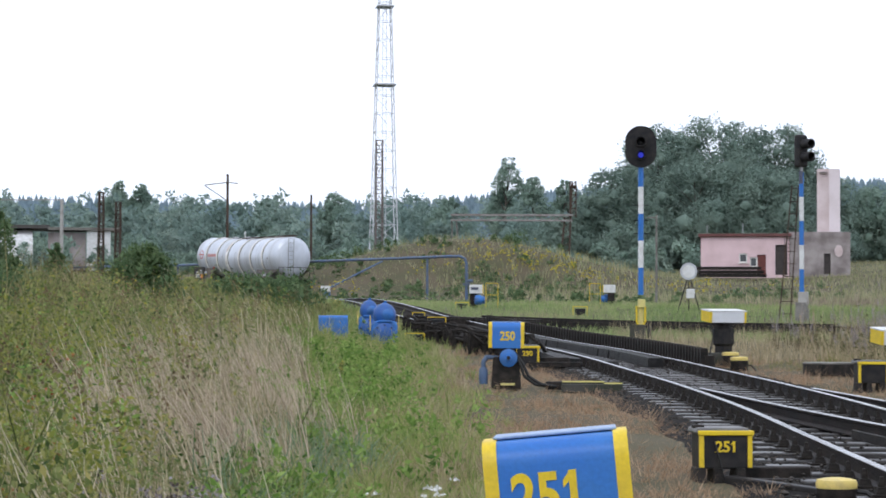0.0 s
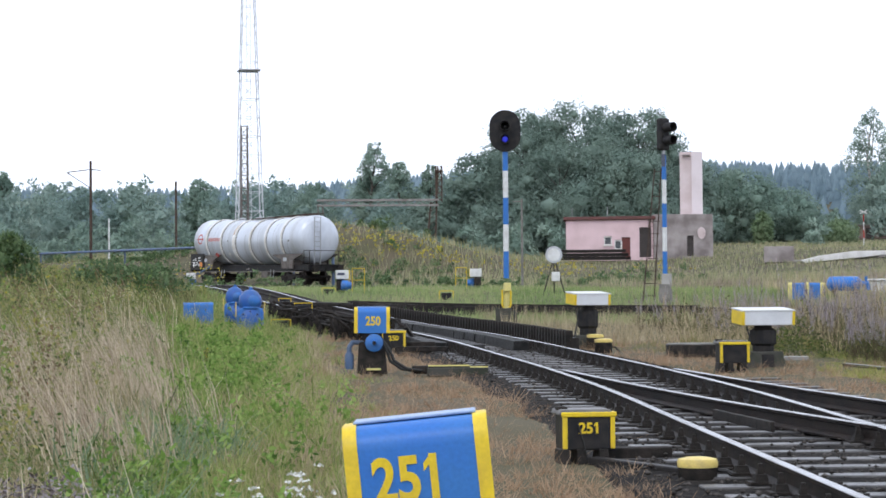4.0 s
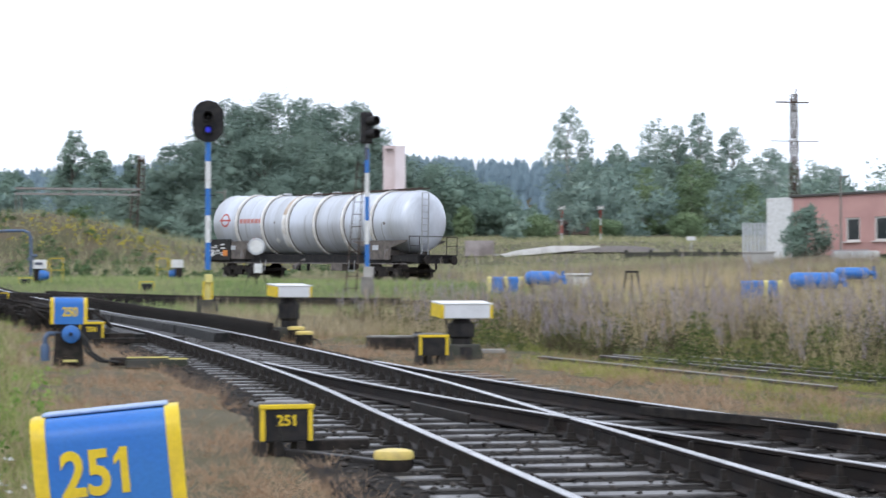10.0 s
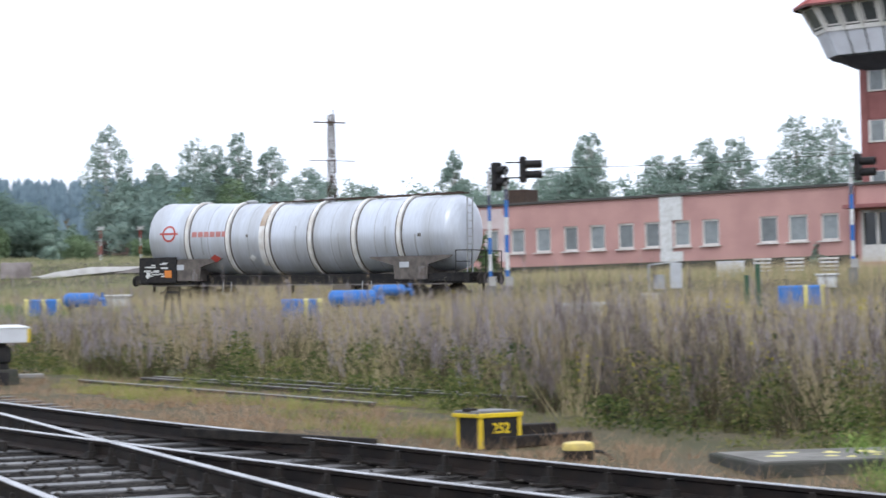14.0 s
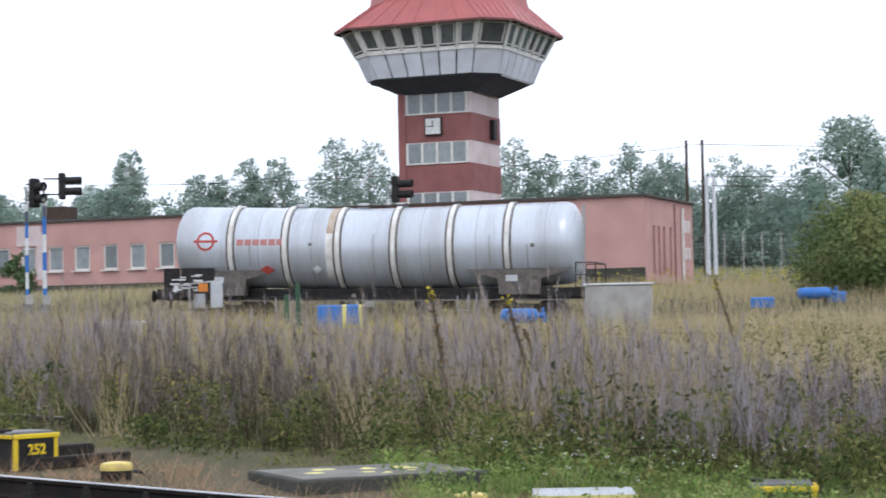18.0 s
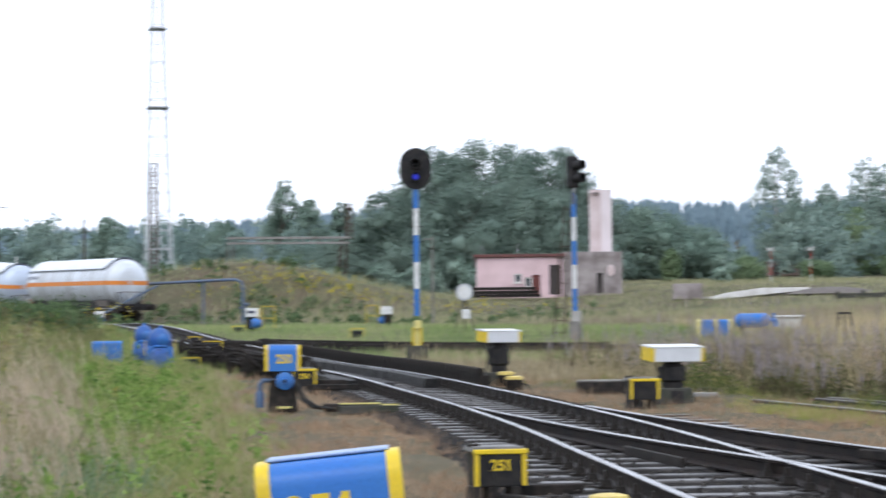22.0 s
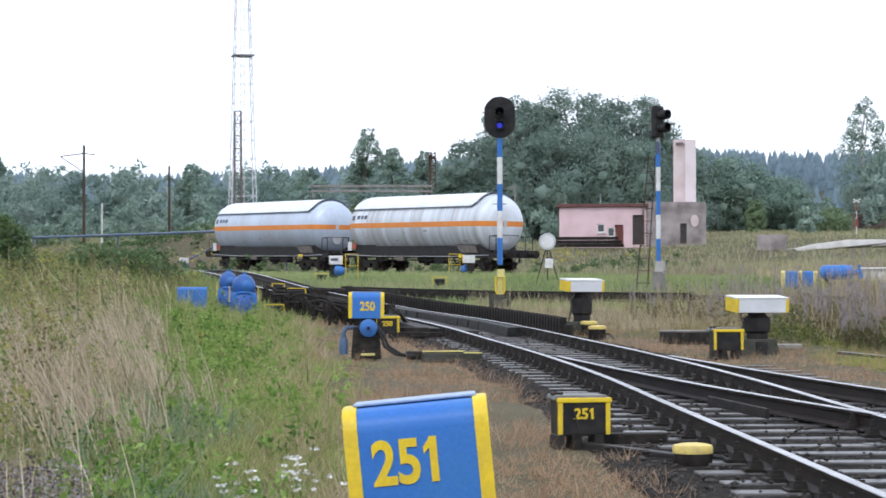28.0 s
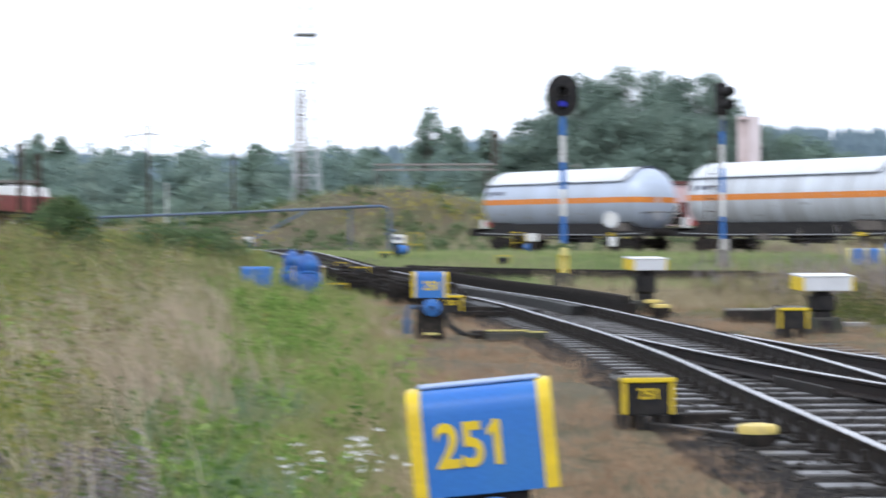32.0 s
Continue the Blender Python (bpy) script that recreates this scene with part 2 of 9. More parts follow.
REDFADED = mat("faded_red_marking", (0.52, 0.2, 0.18), (0.48, 0.27, 0.26), rough=0.5, scale=4)
REDMARK = mat("red_marking", (0.5, 0.07, 0.055), (0.42, 0.09, 0.07), rough=0.5, scale=4)
DARKMARK = mat("dark_blue_marking", (0.07, 0.08, 0.12), (0.1, 0.11, 0.15), rough=0.5, scale=4)
STEELWHEEL = mat("wheel_steel", (0.045, 0.038, 0.034), (0.08, 0.06, 0.05), rough=0.6, metal=0.3, scale=8)
LENSDARK = mat("dark_signal_lens", (0.01, 0.01, 0.012), rough=0.1, bump=0)
BLUELIGHT = glow("blue_signal_light", (0.03, 0.04, 0.6), 0.6)
REDWHITE = mat("red_paint", (0.5, 0.05, 0.04), rough=0.5)
BARK = mat("bark", (0.1, 0.085, 0.07), (0.05, 0.042, 0.036), rough=0.9, scale=3, bump=0.6)
BIRCHBARK = mat("birch_bark", (0.5, 0.49, 0.46), (0.14, 0.13, 0.12), rough=0.8, scale=4, mix=0.9, bump=0.3)
PIPEBLUE = mat("blue_grey_pipe", (0.07, 0.12, 0.22), (0.12, 0.14, 0.17), rough=0.55, scale=2, mix=0.8)
LIDTOP = mat("dark_lid_sheet", (0.09, 0.088, 0.085), (0.16, 0.155, 0.15), rough=0.45, scale=6, mix=0.9)
RUBBER = mat("black_hose", (0.02, 0.02, 0.02), rough=0.6, bump=0.1)

G_TAN = leafy("dry_tall_grass", (0.14, 0.12, 0.055), (0.41, 0.335, 0.21), (0.64, 0.53, 0.365), (0.25, 0.215, 0.105), (0.5, 0.4, 0.265), patch=1.5)
G_GREEN = leafy("green_grass", (0.09, 0.15, 0.035), (0.26, 0.34, 0.1), (0.44, 0.45, 0.18), (0.18, 0.25, 0.065), (0.48, 0.42, 0.23), patch=2.2)
G_OLIVE = leafy("olive_verge_grass", (0.08, 0.11, 0.03), (0.19, 0.225, 0.07), (0.33, 0.32, 0.12), (0.13, 0.17, 0.045), (0.29, 0.26, 0.11), patch=0.9)
G_FRESH = leafy("fresh_low_growth", (0.07, 0.125, 0.027), (0.16, 0.25, 0.06), (0.29, 0.39, 0.12), (0.4, 0.4, 0.17), patch=1.8)
G_LIME = leafy("yellow_green_blades", (0.12, 0.17, 0.035), (0.25, 0.3, 0.065), (0.4, 0.4, 0.12), (0.47, 0.39, 0.19), patch=1.2)
G_LUSH = leafy("lush_herbs", (0.06, 0.125, 0.026), (0.185, 0.31, 0.066), (0.36, 0.475, 0.145), patch=1.8)
G_MIX = leafy("mixed_meadow_grass", (0.1, 0.13, 0.04), (0.23, 0.25, 0.085), (0.38, 0.33, 0.16), (0.15, 0.18, 0.055), (0.32, 0.29, 0.12), patch=0.9)
G_BROWN = leafy("brown_dead_grass", (0.235, 0.145, 0.088), (0.4, 0.262, 0.167), (0.52, 0.375, 0.25), (0.3, 0.195, 0.112), patch=1.4)
G_WEED = leafy("faded_grey_purple_weeds", (0.09, 0.073, 0.06), (0.215, 0.178, 0.17), (0.35, 0.305, 0.325), (0.49, 0.445, 0.495), (0.22, 0.195, 0.105), (0.44, 0.32, 0.215), patch=0.5)
G_WEEDBROWN = leafy("dark_brown_weeds", (0.05, 0.04, 0.03), (0.12, 0.095, 0.08), (0.2, 0.165, 0.155), (0.3, 0.26, 0.26), (0.15, 0.13, 0.06), patch=0.8)
G_STRAW = leafy("straw_field_grass", (0.27, 0.25, 0.115), (0.51, 0.42, 0.255), (0.62, 0.505, 0.325), (0.37, 0.335, 0.16), patch=0.15)
# distance haze is put into these three leaf colours: paler and bluer
L_WILLOW = leafy("hazed_willow_leaves", (0.15, 0.22, 0.185), (0.22, 0.305, 0.255), (0.305, 0.395, 0.33), patch=0.3, vary=0.4)
L_DARK = leafy("hazed_green_leaves", (0.19, 0.285, 0.235), (0.275, 0.38, 0.31), (0.37, 0.47, 0.385), patch=0.25, vary=0.4)
L_BIRCH = leafy("hazed_birch_leaves", (0.215, 0.315, 0.265), (0.305, 0.405, 0.345), (0.4, 0.49, 0.41), patch=0.35, vary=0.4)
L_BUSH = leafy("bush_leaves", (0.07, 0.125, 0.055), (0.13, 0.205, 0.09), (0.21, 0.29, 0.14), patch=0.9)
L_YBUSH = leafy("yellowing_bush_leaves", (0.11, 0.17, 0.065), (0.2, 0.265, 0.1), (0.34, 0.335, 0.145), patch=0.5)
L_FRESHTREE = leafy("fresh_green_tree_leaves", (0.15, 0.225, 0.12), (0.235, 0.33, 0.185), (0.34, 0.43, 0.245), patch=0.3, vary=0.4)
# needle colour with the ridge's blue haze painted in
L_SPRUCE = leafy("haze_blue_spruce", (0.2, 0.29, 0.34), (0.26, 0.36, 0.42), (0.31, 0.42, 0.48), patch=0.02)
# distant leaf tone, lightened and blued to stand in for haze
L_FAR = leafy("hazed_mixed_leaves", (0.19, 0.285, 0.26), (0.28, 0.385, 0.34), (0.38, 0.475, 0.4), patch=0.06, vary=0.4)
# shade at the weeds' foot is put into this dark brown
G_STEM = leafy("shade_dark_weed_stems", (0.035, 0.028, 0.018), (0.08, 0.062, 0.04), (0.15, 0.12, 0.075), patch=1.0)
G_SWARD = leafy("green_sward", (0.14, 0.225, 0.075), (0.25, 0.35, 0.125), (0.36, 0.42, 0.18), (0.37, 0.36, 0.19), patch=0.25)
G_MEADOW = leafy("pale_meadow_grass", (0.16, 0.2, 0.085), (0.34, 0.34, 0.19), (0.5, 0.45, 0.3), (0.25, 0.29, 0.12), (0.42, 0.4, 0.25), patch=0.12)
G_VERGE = leafy("verge_weed_leaves", (0.028, 0.05, 0.016), (0.085, 0.118, 0.035), (0.18, 0.205, 0.066), (0.29, 0.255, 0.1), patch=1.5)
CABGLASS = mat("cab_window_glass", (0.11, 0.125, 0.135), (0.06, 0.07, 0.075), rough=0.1, scale=2, bump=0.0, spec=0.7, obj=0.5)
# olive growth, darkened in colour for the shade beneath the weeds
G_UNDER = leafy("shade_dark_undergrowth", (0.038, 0.047, 0.02), (0.075, 0.085, 0.033), (0.14, 0.145, 0.06), (0.21, 0.175, 0.1), patch=0.7)
PALEMETAL = mat("pale_sheet_metal", (0.74, 0.76, 0.8), (0.6, 0.62, 0.65), rough=0.42, metal=0.05, scale=4, mix=0.6, bump=0.05)
GIRDER = mat("dull_grey_brown_steel", (0.3, 0.285, 0.275), (0.19, 0.16, 0.145), rough=0.75, scale=2, mix=0.9)
GREYRUST = mat("grey_rusting_steel", (0.2, 0.19, 0.185), (0.12, 0.09, 0.075), rough=0.7, scale=5, mix=0.9)
GALVWHITE = mat("pale_steel_lattice", (0.66, 0.68, 0.72), (0.56, 0.57, 0.6), rough=0.5, metal=0.1, scale=3)
PALESLAB = mat("bleached_slab", (0.72, 0.71, 0.69), (0.56, 0.54, 0.52), rough=0.9, scale=1.5, mix=0.8, bump=0.3)
G_DARKSEED = leafy("dark_seed_heads", (0.11, 0.08, 0.045), (0.2, 0.145, 0.08), (0.28, 0.2, 0.11))
G_PALE = leafy("bleached_stalks", (0.42, 0.35, 0.22), (0.68, 0.58, 0.41), (0.82, 0.72, 0.54), (0.55, 0.46, 0.31), patch=1.5)
# green whose tones partly carry the shade in gaps between stalks
G_UNDERGREEN = leafy("gap_shade_undergrowth", (0.05, 0.085, 0.025), (0.11, 0.17, 0.05), (0.18, 0.235, 0.085), (0.26, 0.26, 0.115), patch=1.6)
G_MIX2 = leafy("olive_bank_grass", (0.055, 0.075, 0.024), (0.18, 0.2, 0.075), (0.4, 0.35, 0.185), (0.105, 0.135, 0.043), (0.31, 0.285, 0.12), patch=1.1)
G_HERB = leafy("bank_herb_leaves", (0.05, 0.08, 0.024), (0.15, 0.195, 0.062), (0.28, 0.31, 0.11), (0.4, 0.345, 0.12), patch=1.2)
PETAL_Y = mat("yellow_petals", (0.5, 0.42, 0.03), rough=0.7, bump=0)
G_DRYWEED = leafy("brown_meadow_weeds", (0.16, 0.13, 0.09), (0.3, 0.24, 0.185), (0.44, 0.36, 0.29), (0.26, 0.24, 0.13), patch=0.3)
PETAL_R = mat("orange_red_heads", (0.42, 0.09, 0.03), rough=0.7, bump=0)
G_PINK = leafy("pinkish_reed_grass", (0.2, 0.15, 0.1), (0.46, 0.37, 0.275), (0.68, 0.57, 0.44), (0.36, 0.29, 0.19), patch=1.6)
G_BLUEGREEN = leafy("blue_green_blades", (0.1, 0.165, 0.085), (0.2, 0.29, 0.17), (0.33, 0.42, 0.28), patch=2.0)
G_GOLD = leafy("yellowing_leaves", (0.08, 0.12, 0.025), (0.19, 0.23, 0.05), (0.34, 0.33, 0.08), (0.15, 0.2, 0.05), patch=1.4)
PETAL_W = mat("white_petals", (0.75, 0.75, 0.72), rough=0.7, bump=0)


def step(v, a, b):
    u = np.clip((v - a) / (b - a), 0, 1)
    return u * u * (3 - 2 * u)


def wagon_line(y):
    """Line of the rear track."""
    u = (y - 90) / 30
    return 18.891 - 19.968 * u + 1.488 * u * u - 0.322 * u**3


def H(x, y):
    """Height of the ground: a slope up towards the hump, with a bank, a mound and higher land beyond."""
    r = np.hypot(x, y)
    bank = (0.75 * step(-x, 1.3, 6) * step(y, 4, 14) + 0.5 * step(-x, 5.5, 9) * step(y, 22, 36)) * (1 - step(y, 58, 85))
    mound = 3.6 * np.exp(-(((x + 0.5) / 11.5) ** 2) - ((y - 152) / 9) ** 2)
    far = 1.6 * step(r, 130, 170) + 0.022 * np.maximum(0, r - 165)
    return 0.0202 * y + 0.75 * step(r, 45, 82) + 0.9 * step(r, 60, 92) * step(x, 20, 45) + far + bank + mound - 0.68 * np.exp(-(((x - wagon_line(y)) / (4.0 + 4.0 * step(y, 70, 82))) ** 2)) * step(y, 42, 55) * (1 - step(y, 112, 140))


# ---- mesh helpers ----
class Shape:
    """Collects vertices and faces of one part."""

    def __init__(self):
        self.v, self.f = [], []

    def add(self, vs, fs):
        k = len(self.v)
        self.v += [tuple(p) for p in vs]
        self.f += [tuple(i + k for i in f) for f in fs]
        return self

    def box(self, c, s, turn=None, taper=1.0):
        pts = []
        for z in (-1, 1):
            w = taper if z > 0 else 1.0
            for x, y in ((-1, -1), (1, -1), (1, 1), (-1, 1)):
                pts.append(Vector((x * s[0] / 2 * w, y * s[1] / 2 * w, z * s[2] / 2)))
        m = Matrix.Translation(c) @ (turn or Matrix())
        return self.add([m @ p for p in pts], [(3, 2, 1, 0), (4, 5, 6, 7), (0, 1, 5, 4), (1, 2, 6, 5), (2, 3, 7, 6), (3, 0, 4, 7)])

    def beam(self, p0, p1, w, h=None):
        """A square bar from p0 to p1."""
        p0, p1 = Vector(p0), Vector(p1)
        d = p1 - p0
        q = d.to_track_quat("Z", "Y").to_matrix().to_4x4()
        return self.box((p0 + p1) / 2, (w, h or w, d.length), q)

    def cyl(self, p0, p1, r0, r1=None, n=12):
        p0, p1 = Vector(p0), Vector(p1)
        r1 = r0 if r1 is None else r1
        q = (p1 - p0).to_track_quat("Z", "Y").to_matrix()
        ring = [q @ Vector((math.cos(2 * math.pi * k / n), math.sin(2 * math.pi * k / n), 0)) for k in range(n)]
        vs = [p0 + r0 * u for u in ring] + [p1 + r1 * u for u in ring]
        fs = [(k, (k + 1) % n, n + (k + 1) % n, n + k) for k in range(n)]
        return self.add(vs, fs + [tuple(range(n - 1, -1, -1)), tuple(range(n, 2 * n))])

    def lathe(self, prof, n=16, m=None):
        """Turns a profile of (radius, height) about z."""
        m = m or Matrix()
        vs = [m @ Vector((r * math.cos(2 * math.pi * k / n), r * math.sin(2 * math.pi * k / n), z)) for r, z in prof for k in range(n)]
        fs = [(i * n + k, i * n + (k + 1) % n, (i + 1) * n + (k + 1) % n, (i + 1) * n + k) for i in range(len(prof) - 1) for k in range(n)]
        fs += [tuple(range(n - 1, -1, -1)), tuple(range((len(prof) - 1) * n, len(prof) * n))]
        return self.add(vs, fs)

    def tube(self, pts, r, n=8):
        for a, b in zip(pts, pts[1:]):
            self.cyl(a, b, r, r, n)
        for p in pts[1:-1]:
            self.lathe([(r * 0.6, -r * 0.8), (r, 0), (r * 0.6, r * 0.8)], n, Matrix.Translation(p))
        return self

    def prism(self, poly, depth, m=None):
        """A flat outline in x and z, pushed back along y."""
        m = m or Matrix()
        n = len(poly)
        vs = [m @ Vector((x, 0, z)) for x, z in poly] + [m @ Vector((x, depth, z)) for x, z in poly]
        fs = [(k, n + k, n + (k + 1) % n, (k + 1) % n) for k in range(n)]
        return self.add(vs, fs + [tuple(range(n)), tuple(range(2 * n - 1, n - 1, -1))])

    def mesh(self, name, material, bevel=0.0, smooth=False):
        me = bpy.data.meshes.new(name)
        me.from_pydata(self.v, [], self.f)
        bm = bmesh.new()
        bm.from_mesh(me)
        bmesh.ops.recalc_face_normals(bm, faces=bm.faces)
        if bevel:
            es = [e for e in bm.edges if len(e.link_faces) == 2 and e.calc_face_angle(0) > 0.6]
            bmesh.ops.bevel(bm, geom=es, offset=bevel, segments=2, profile=0.5, affect="EDGES", clamp_overlap=True)
        for f in bm.faces:
            f.smooth = smooth
        if smooth:
            for e in bm.edges:
                if len(e.link_faces) == 2 and e.calc_face_angle(0) > 0.7:
                    e.smooth = False
        bm.to_mesh(me)
        bm.free()
        me.materials.append(material)
        return me


def part(name, shape, material, parent, label="", bevel=0.0, smooth=False, m=None, kind=""):
    ob = new(name, shape if isinstance(shape, bpy.types.Mesh) else shape.mesh(name, material, bevel, smooth))
    ob.parent = parent
    if m is not None:
        ob.matrix_basis = m
    return tagged(ob, label, kind=kind)


def thing(name, m, label, category, group="", kind=""):
    ob = new(name)
    ob.empty_display_size = 0.2
    ob.matrix_basis = m
    return tagged(ob, label, category, group, kind)


def single(name, shape, material, m, label, category, group="", kind="", bevel=0.0, smooth=False):
    ob = new(name, shape.mesh(name, material, bevel, smooth))
    ob.matrix_basis = m
    return tagged(ob, label, category, group, kind)


def on(x, y, rz=0.0, dz=0.0):
    return pose(x, y, float(H(x, y)) + dz, 0, 0, rz)


def facing(x, y, extra=0.0):
    """Turn about z that shows a thing's -y side to the track side observer's stand."""
    return math.degrees(math.atan2(y, x)) - 90 + extra


def letters(body, size, material, name="number"):
    cu = bpy.data.curves.new(name, "FONT")
    cu.body, cu.size, cu.extrude, cu.offset = body, size, 0.003, size * 0.028
    cu.align_x, cu.align_y = "CENTER", "CENTER"
    ob = bpy.data.objects.new(name, cu)
    scene.collection.objects.link(ob)
    bpy.context.view_layer.update()
    me = bpy.data.meshes.new_from_object(ob.evaluated_get(bpy.context.evaluated_depsgraph_get()))
    bpy.data.objects.remove(ob)
    if body.endswith("1"):
        # the painted figure one carries a slanting flag
        x1 = max(v.co.x for v in me.vertices)
        top, wd = max(v.co.y for v in me.vertices), size * 0.13
        bm = bmesh.new()
        bm.from_mesh(me)
        for z in (-0.0029, 0.0029):
            bm.faces.new([bm.verts.new((x, y, z)) for x, y in ((x1 - wd * 0.9, top - 0.002), (x1 - wd * 2.1, top - wd * 1.25), (x1 - wd * 2.1, top - wd * 2.2), (x1 - wd * 0.9, top - wd * 1.2))])
        bm.to_mesh(me)
        bm.free()
    me.transform(Matrix.Rotation(radians(90), 4, "X"))
    me.name = name
    me.materials.clear()
    me.materials.append(material)
    return me


def raw(name, verts, faces, material):
    """A big mesh from arrays; faces all of one size."""
    me = bpy.data.meshes.new(name)
    verts, faces = np.asarray(verts, np.float32), np.asarray(faces, np.int32)
    k = faces.shape[1]
    me.vertices.add(len(verts))
    me.vertices.foreach_set("co", verts.ravel())
    me.loops.add(faces.size)
    me.loops.foreach_set("vertex_index", faces.ravel())
    me.polygons.add(len(faces))
    me.polygons.foreach_set("loop_start", np.arange(len(faces), dtype=np.int32) * k)
    me.update(calc_edges=True)
    me.materials.append(material)
    return me


# ---- ground ----
def hill(x, y):
    """The wooded ridge behind the yard."""
    r = np.hypot(x, y)
    return 13.5 + 0.0155 * (r - 300) + (24.5 - 7.0 * step(-x, -120, -10) - 13.0 * step(x / np.maximum(y, 1), 0.33, 0.4)) * step(r, 430, 700) + 2.5 * np.sin(x * 0.011 + 1) + 1.5 * np.sin(x * 0.031)


def track_gap(x, y, line):
    d = np.full(x.shape, 1e9)
    k = (np.abs(x) < 60) & (np.abs(y) < 130)
    for q in line[::2]:
        d[k] = np.minimum(d[k], np.hypot(x[k] - q[0], y[k] - q[1]))
    return d


def build_ground():
    """One sheet, fine near the stand and coarse towards the horizon."""
    rad = np.concatenate([[0.001, 0.6], np.arange(1.2, 30, 0.5), np.arange(30, 90, 1.2), np.arange(90, 220, 3), [230, 260, 300, 360, 420, 460, 500, 540, 580, 620, 660, 700, 760, 900, 1400, 2200, 3500]])
    ang = np.radians(np.concatenate([np.arange(-70, 30, 0.8), np.arange(30, 290, 5)]))
    R, A = np.meshgrid(rad, ang, indexing="ij")
    X, Y = -R * np.sin(A), R * np.cos(A)
    flat = H(X * np.minimum(1, 330 / R), np.maximum(Y * np.minimum(1, 330 / R), -30))
    Z = flat + (hill(X, Y) - flat) * step(R, 330, 430) * (Y > 0)
    Z -= np.maximum(0, R - 760) * 0.012
    Z += 0.03 * np.sin(X * 1.7 + Y * 0.6) * np.sin(Y * 1.1 - X * 0.4) * (R < 200)
    near = np.minimum(track_gap(X, Y, T1), track_gap(X, Y, T2))
    Z -= 0.09 * (1 - step(near, 1.3, 1.75))
    n, k = R.shape
    v = np.stack([X, Y, Z], -1).reshape(-1, 3)
    i, j = np.meshgrid(np.arange(n - 1), np.arange(k), indexing="ij")
    a, b = (i * k + j).ravel(), (i * k + (j + 1) % k).ravel()
    q = np.stack([a, b, b + k, a + k], 1)
    m = mat("soil_and_turf", (0.07, 0.068, 0.03), (0.1, 0.078, 0.045), rough=0.95, scale=0.35, fine=9, mix=1.0, bump=0.6)
    me = raw("ground", v, q, m)
    me.polygons.foreach_set("use_smooth", np.ones(len(me.polygons), bool))
    return tagged(new("ground", me), "rough rising ground of soil, turf and dry grass", "ground", kind="structure")


# ---- tracks ----
GAUGE = 1.505  # between rail centres


def curve_through(pts, gap=0.4):
    """Evenly spaced points on a smooth line through the given ones."""
    p = np.array(pts, float)
    d = np.r_[0, np.cumsum(np.hypot(*np.diff(p, axis=0).T))]
    t = np.linspace(0, d[-1], max(8, int(d[-1] / gap)))
    m = np.gradient(p, d, axis=0)
    k = np.clip(np.searchsorted(d, t) - 1, 0, len(d) - 2)
    h = (d[k + 1] - d[k])[:, None]
    u = ((t - d[k])[:, None]) / h
    return (2 * u**3 - 3 * u**2 + 1) * p[k] + (u**3 - 2 * u**2 + u) * h * m[k] + (-2 * u**3 + 3 * u**2) * p[k + 1] + (u**3 - u**2) * h * m[k + 1]


def normals(c):
    d = np.gradient(c, axis=0)
    d /= np.hypot(d[:, 0], d[:, 1])[:, None]
    return d, np.stack([d[:, 1], -d[:, 0]], 1)


def sweep(line, z, prof):
    """Sweeps an outline of (across, up) along a plan line with heights z."""
    _, nn = normals(line)
    k = len(prof)
    v = [(line[i, 0] + nn[i, 0] * a, line[i, 1] + nn[i, 1] * a, z[i] + b) for i in range(len(line)) for a, b in prof]
    f = [(i * k + j, i * k + (j + 1) % k, (i + 1) * k + (j + 1) % k, (i + 1) * k + j) for i in range(len(line) - 1) for j in range(k)]
    s = Shape()
    s.add(v, f + [tuple(range(k)), tuple(range(len(v) - 1, len(v) - k - 1, -1))])
    return s


RAIL = [(-0.07, -0.16), (0.07, -0.16), (0.07, -0.145), (0.012, -0.12), (0.01, -0.045), (0.034, -0.032), (0.036, -0.006), (-0.036, -0.006), (-0.034, -0.032), (-0.01, -0.045), (-0.012, -0.12), (-0.07, -0.145)]
HEAD = [(-0.034, -0.006), (0.034, -0.006), (0.03, 0.0), (-0.03, 0.0)]
BED = [(-2.0, -0.36), (-1.75, -0.182), (1.75, -0.182), (2.0, -0.36)]


def rail(line, z, owner, top):
    r = part("rail", sweep(line, z, RAIL), RAILSIDE, owner)
    part("rail_head", sweep(line, z, HEAD), top, r, "bright worn running surface" if top is RAILTOP else "")
    return r


T1 = curve_through([(3.8, -16), (3.78, -8), (3.76, 1.0), (3.75, 8), (3.74, 12), (3.73, 17), (3.72, 22), (3.55, 27), (3.25, 32), (2.9, 37.5), (2.25, 44), (1.1, 51), (-0.5, 59), (-2.4, 67), (-5.2, 77), (-9.5, 90), (-17, 110)])
T2 = curve_through([(18.5, -16), (14.6, -10), (11.6, -4), (9.2, 1.5), (7.9, 5.5), (6.9, 9), (6.05, 12.5), (5.3, 16), (4.62, 19.5), (4.1, 23), (3.68, 26.5)])
T3 = curve_through([(-1.6, 64), (0.6, 62.2), (3.2, 60.4), (7, 58.6), (11, 57.2), (16, 55.5), (22, 53), (30, 48.5), (42, 40)])
RZ = lambda c: H(c[:, 0], c[:, 1]) + 0.2




WY = np.arange(230, -10, -0.8)
T4 = np.stack([wagon_line(WY), WY], 1)


def rear_rail(y):
    """Rail height of the rear track, which meets the rising ground far out."""
    low = 1.58 + (y - 55) * 0.0239
    return low + step(y, 146, 175) * (H(wagon_line(y), y) + 0.2 - low)


T4Z = rear_rail(WY)
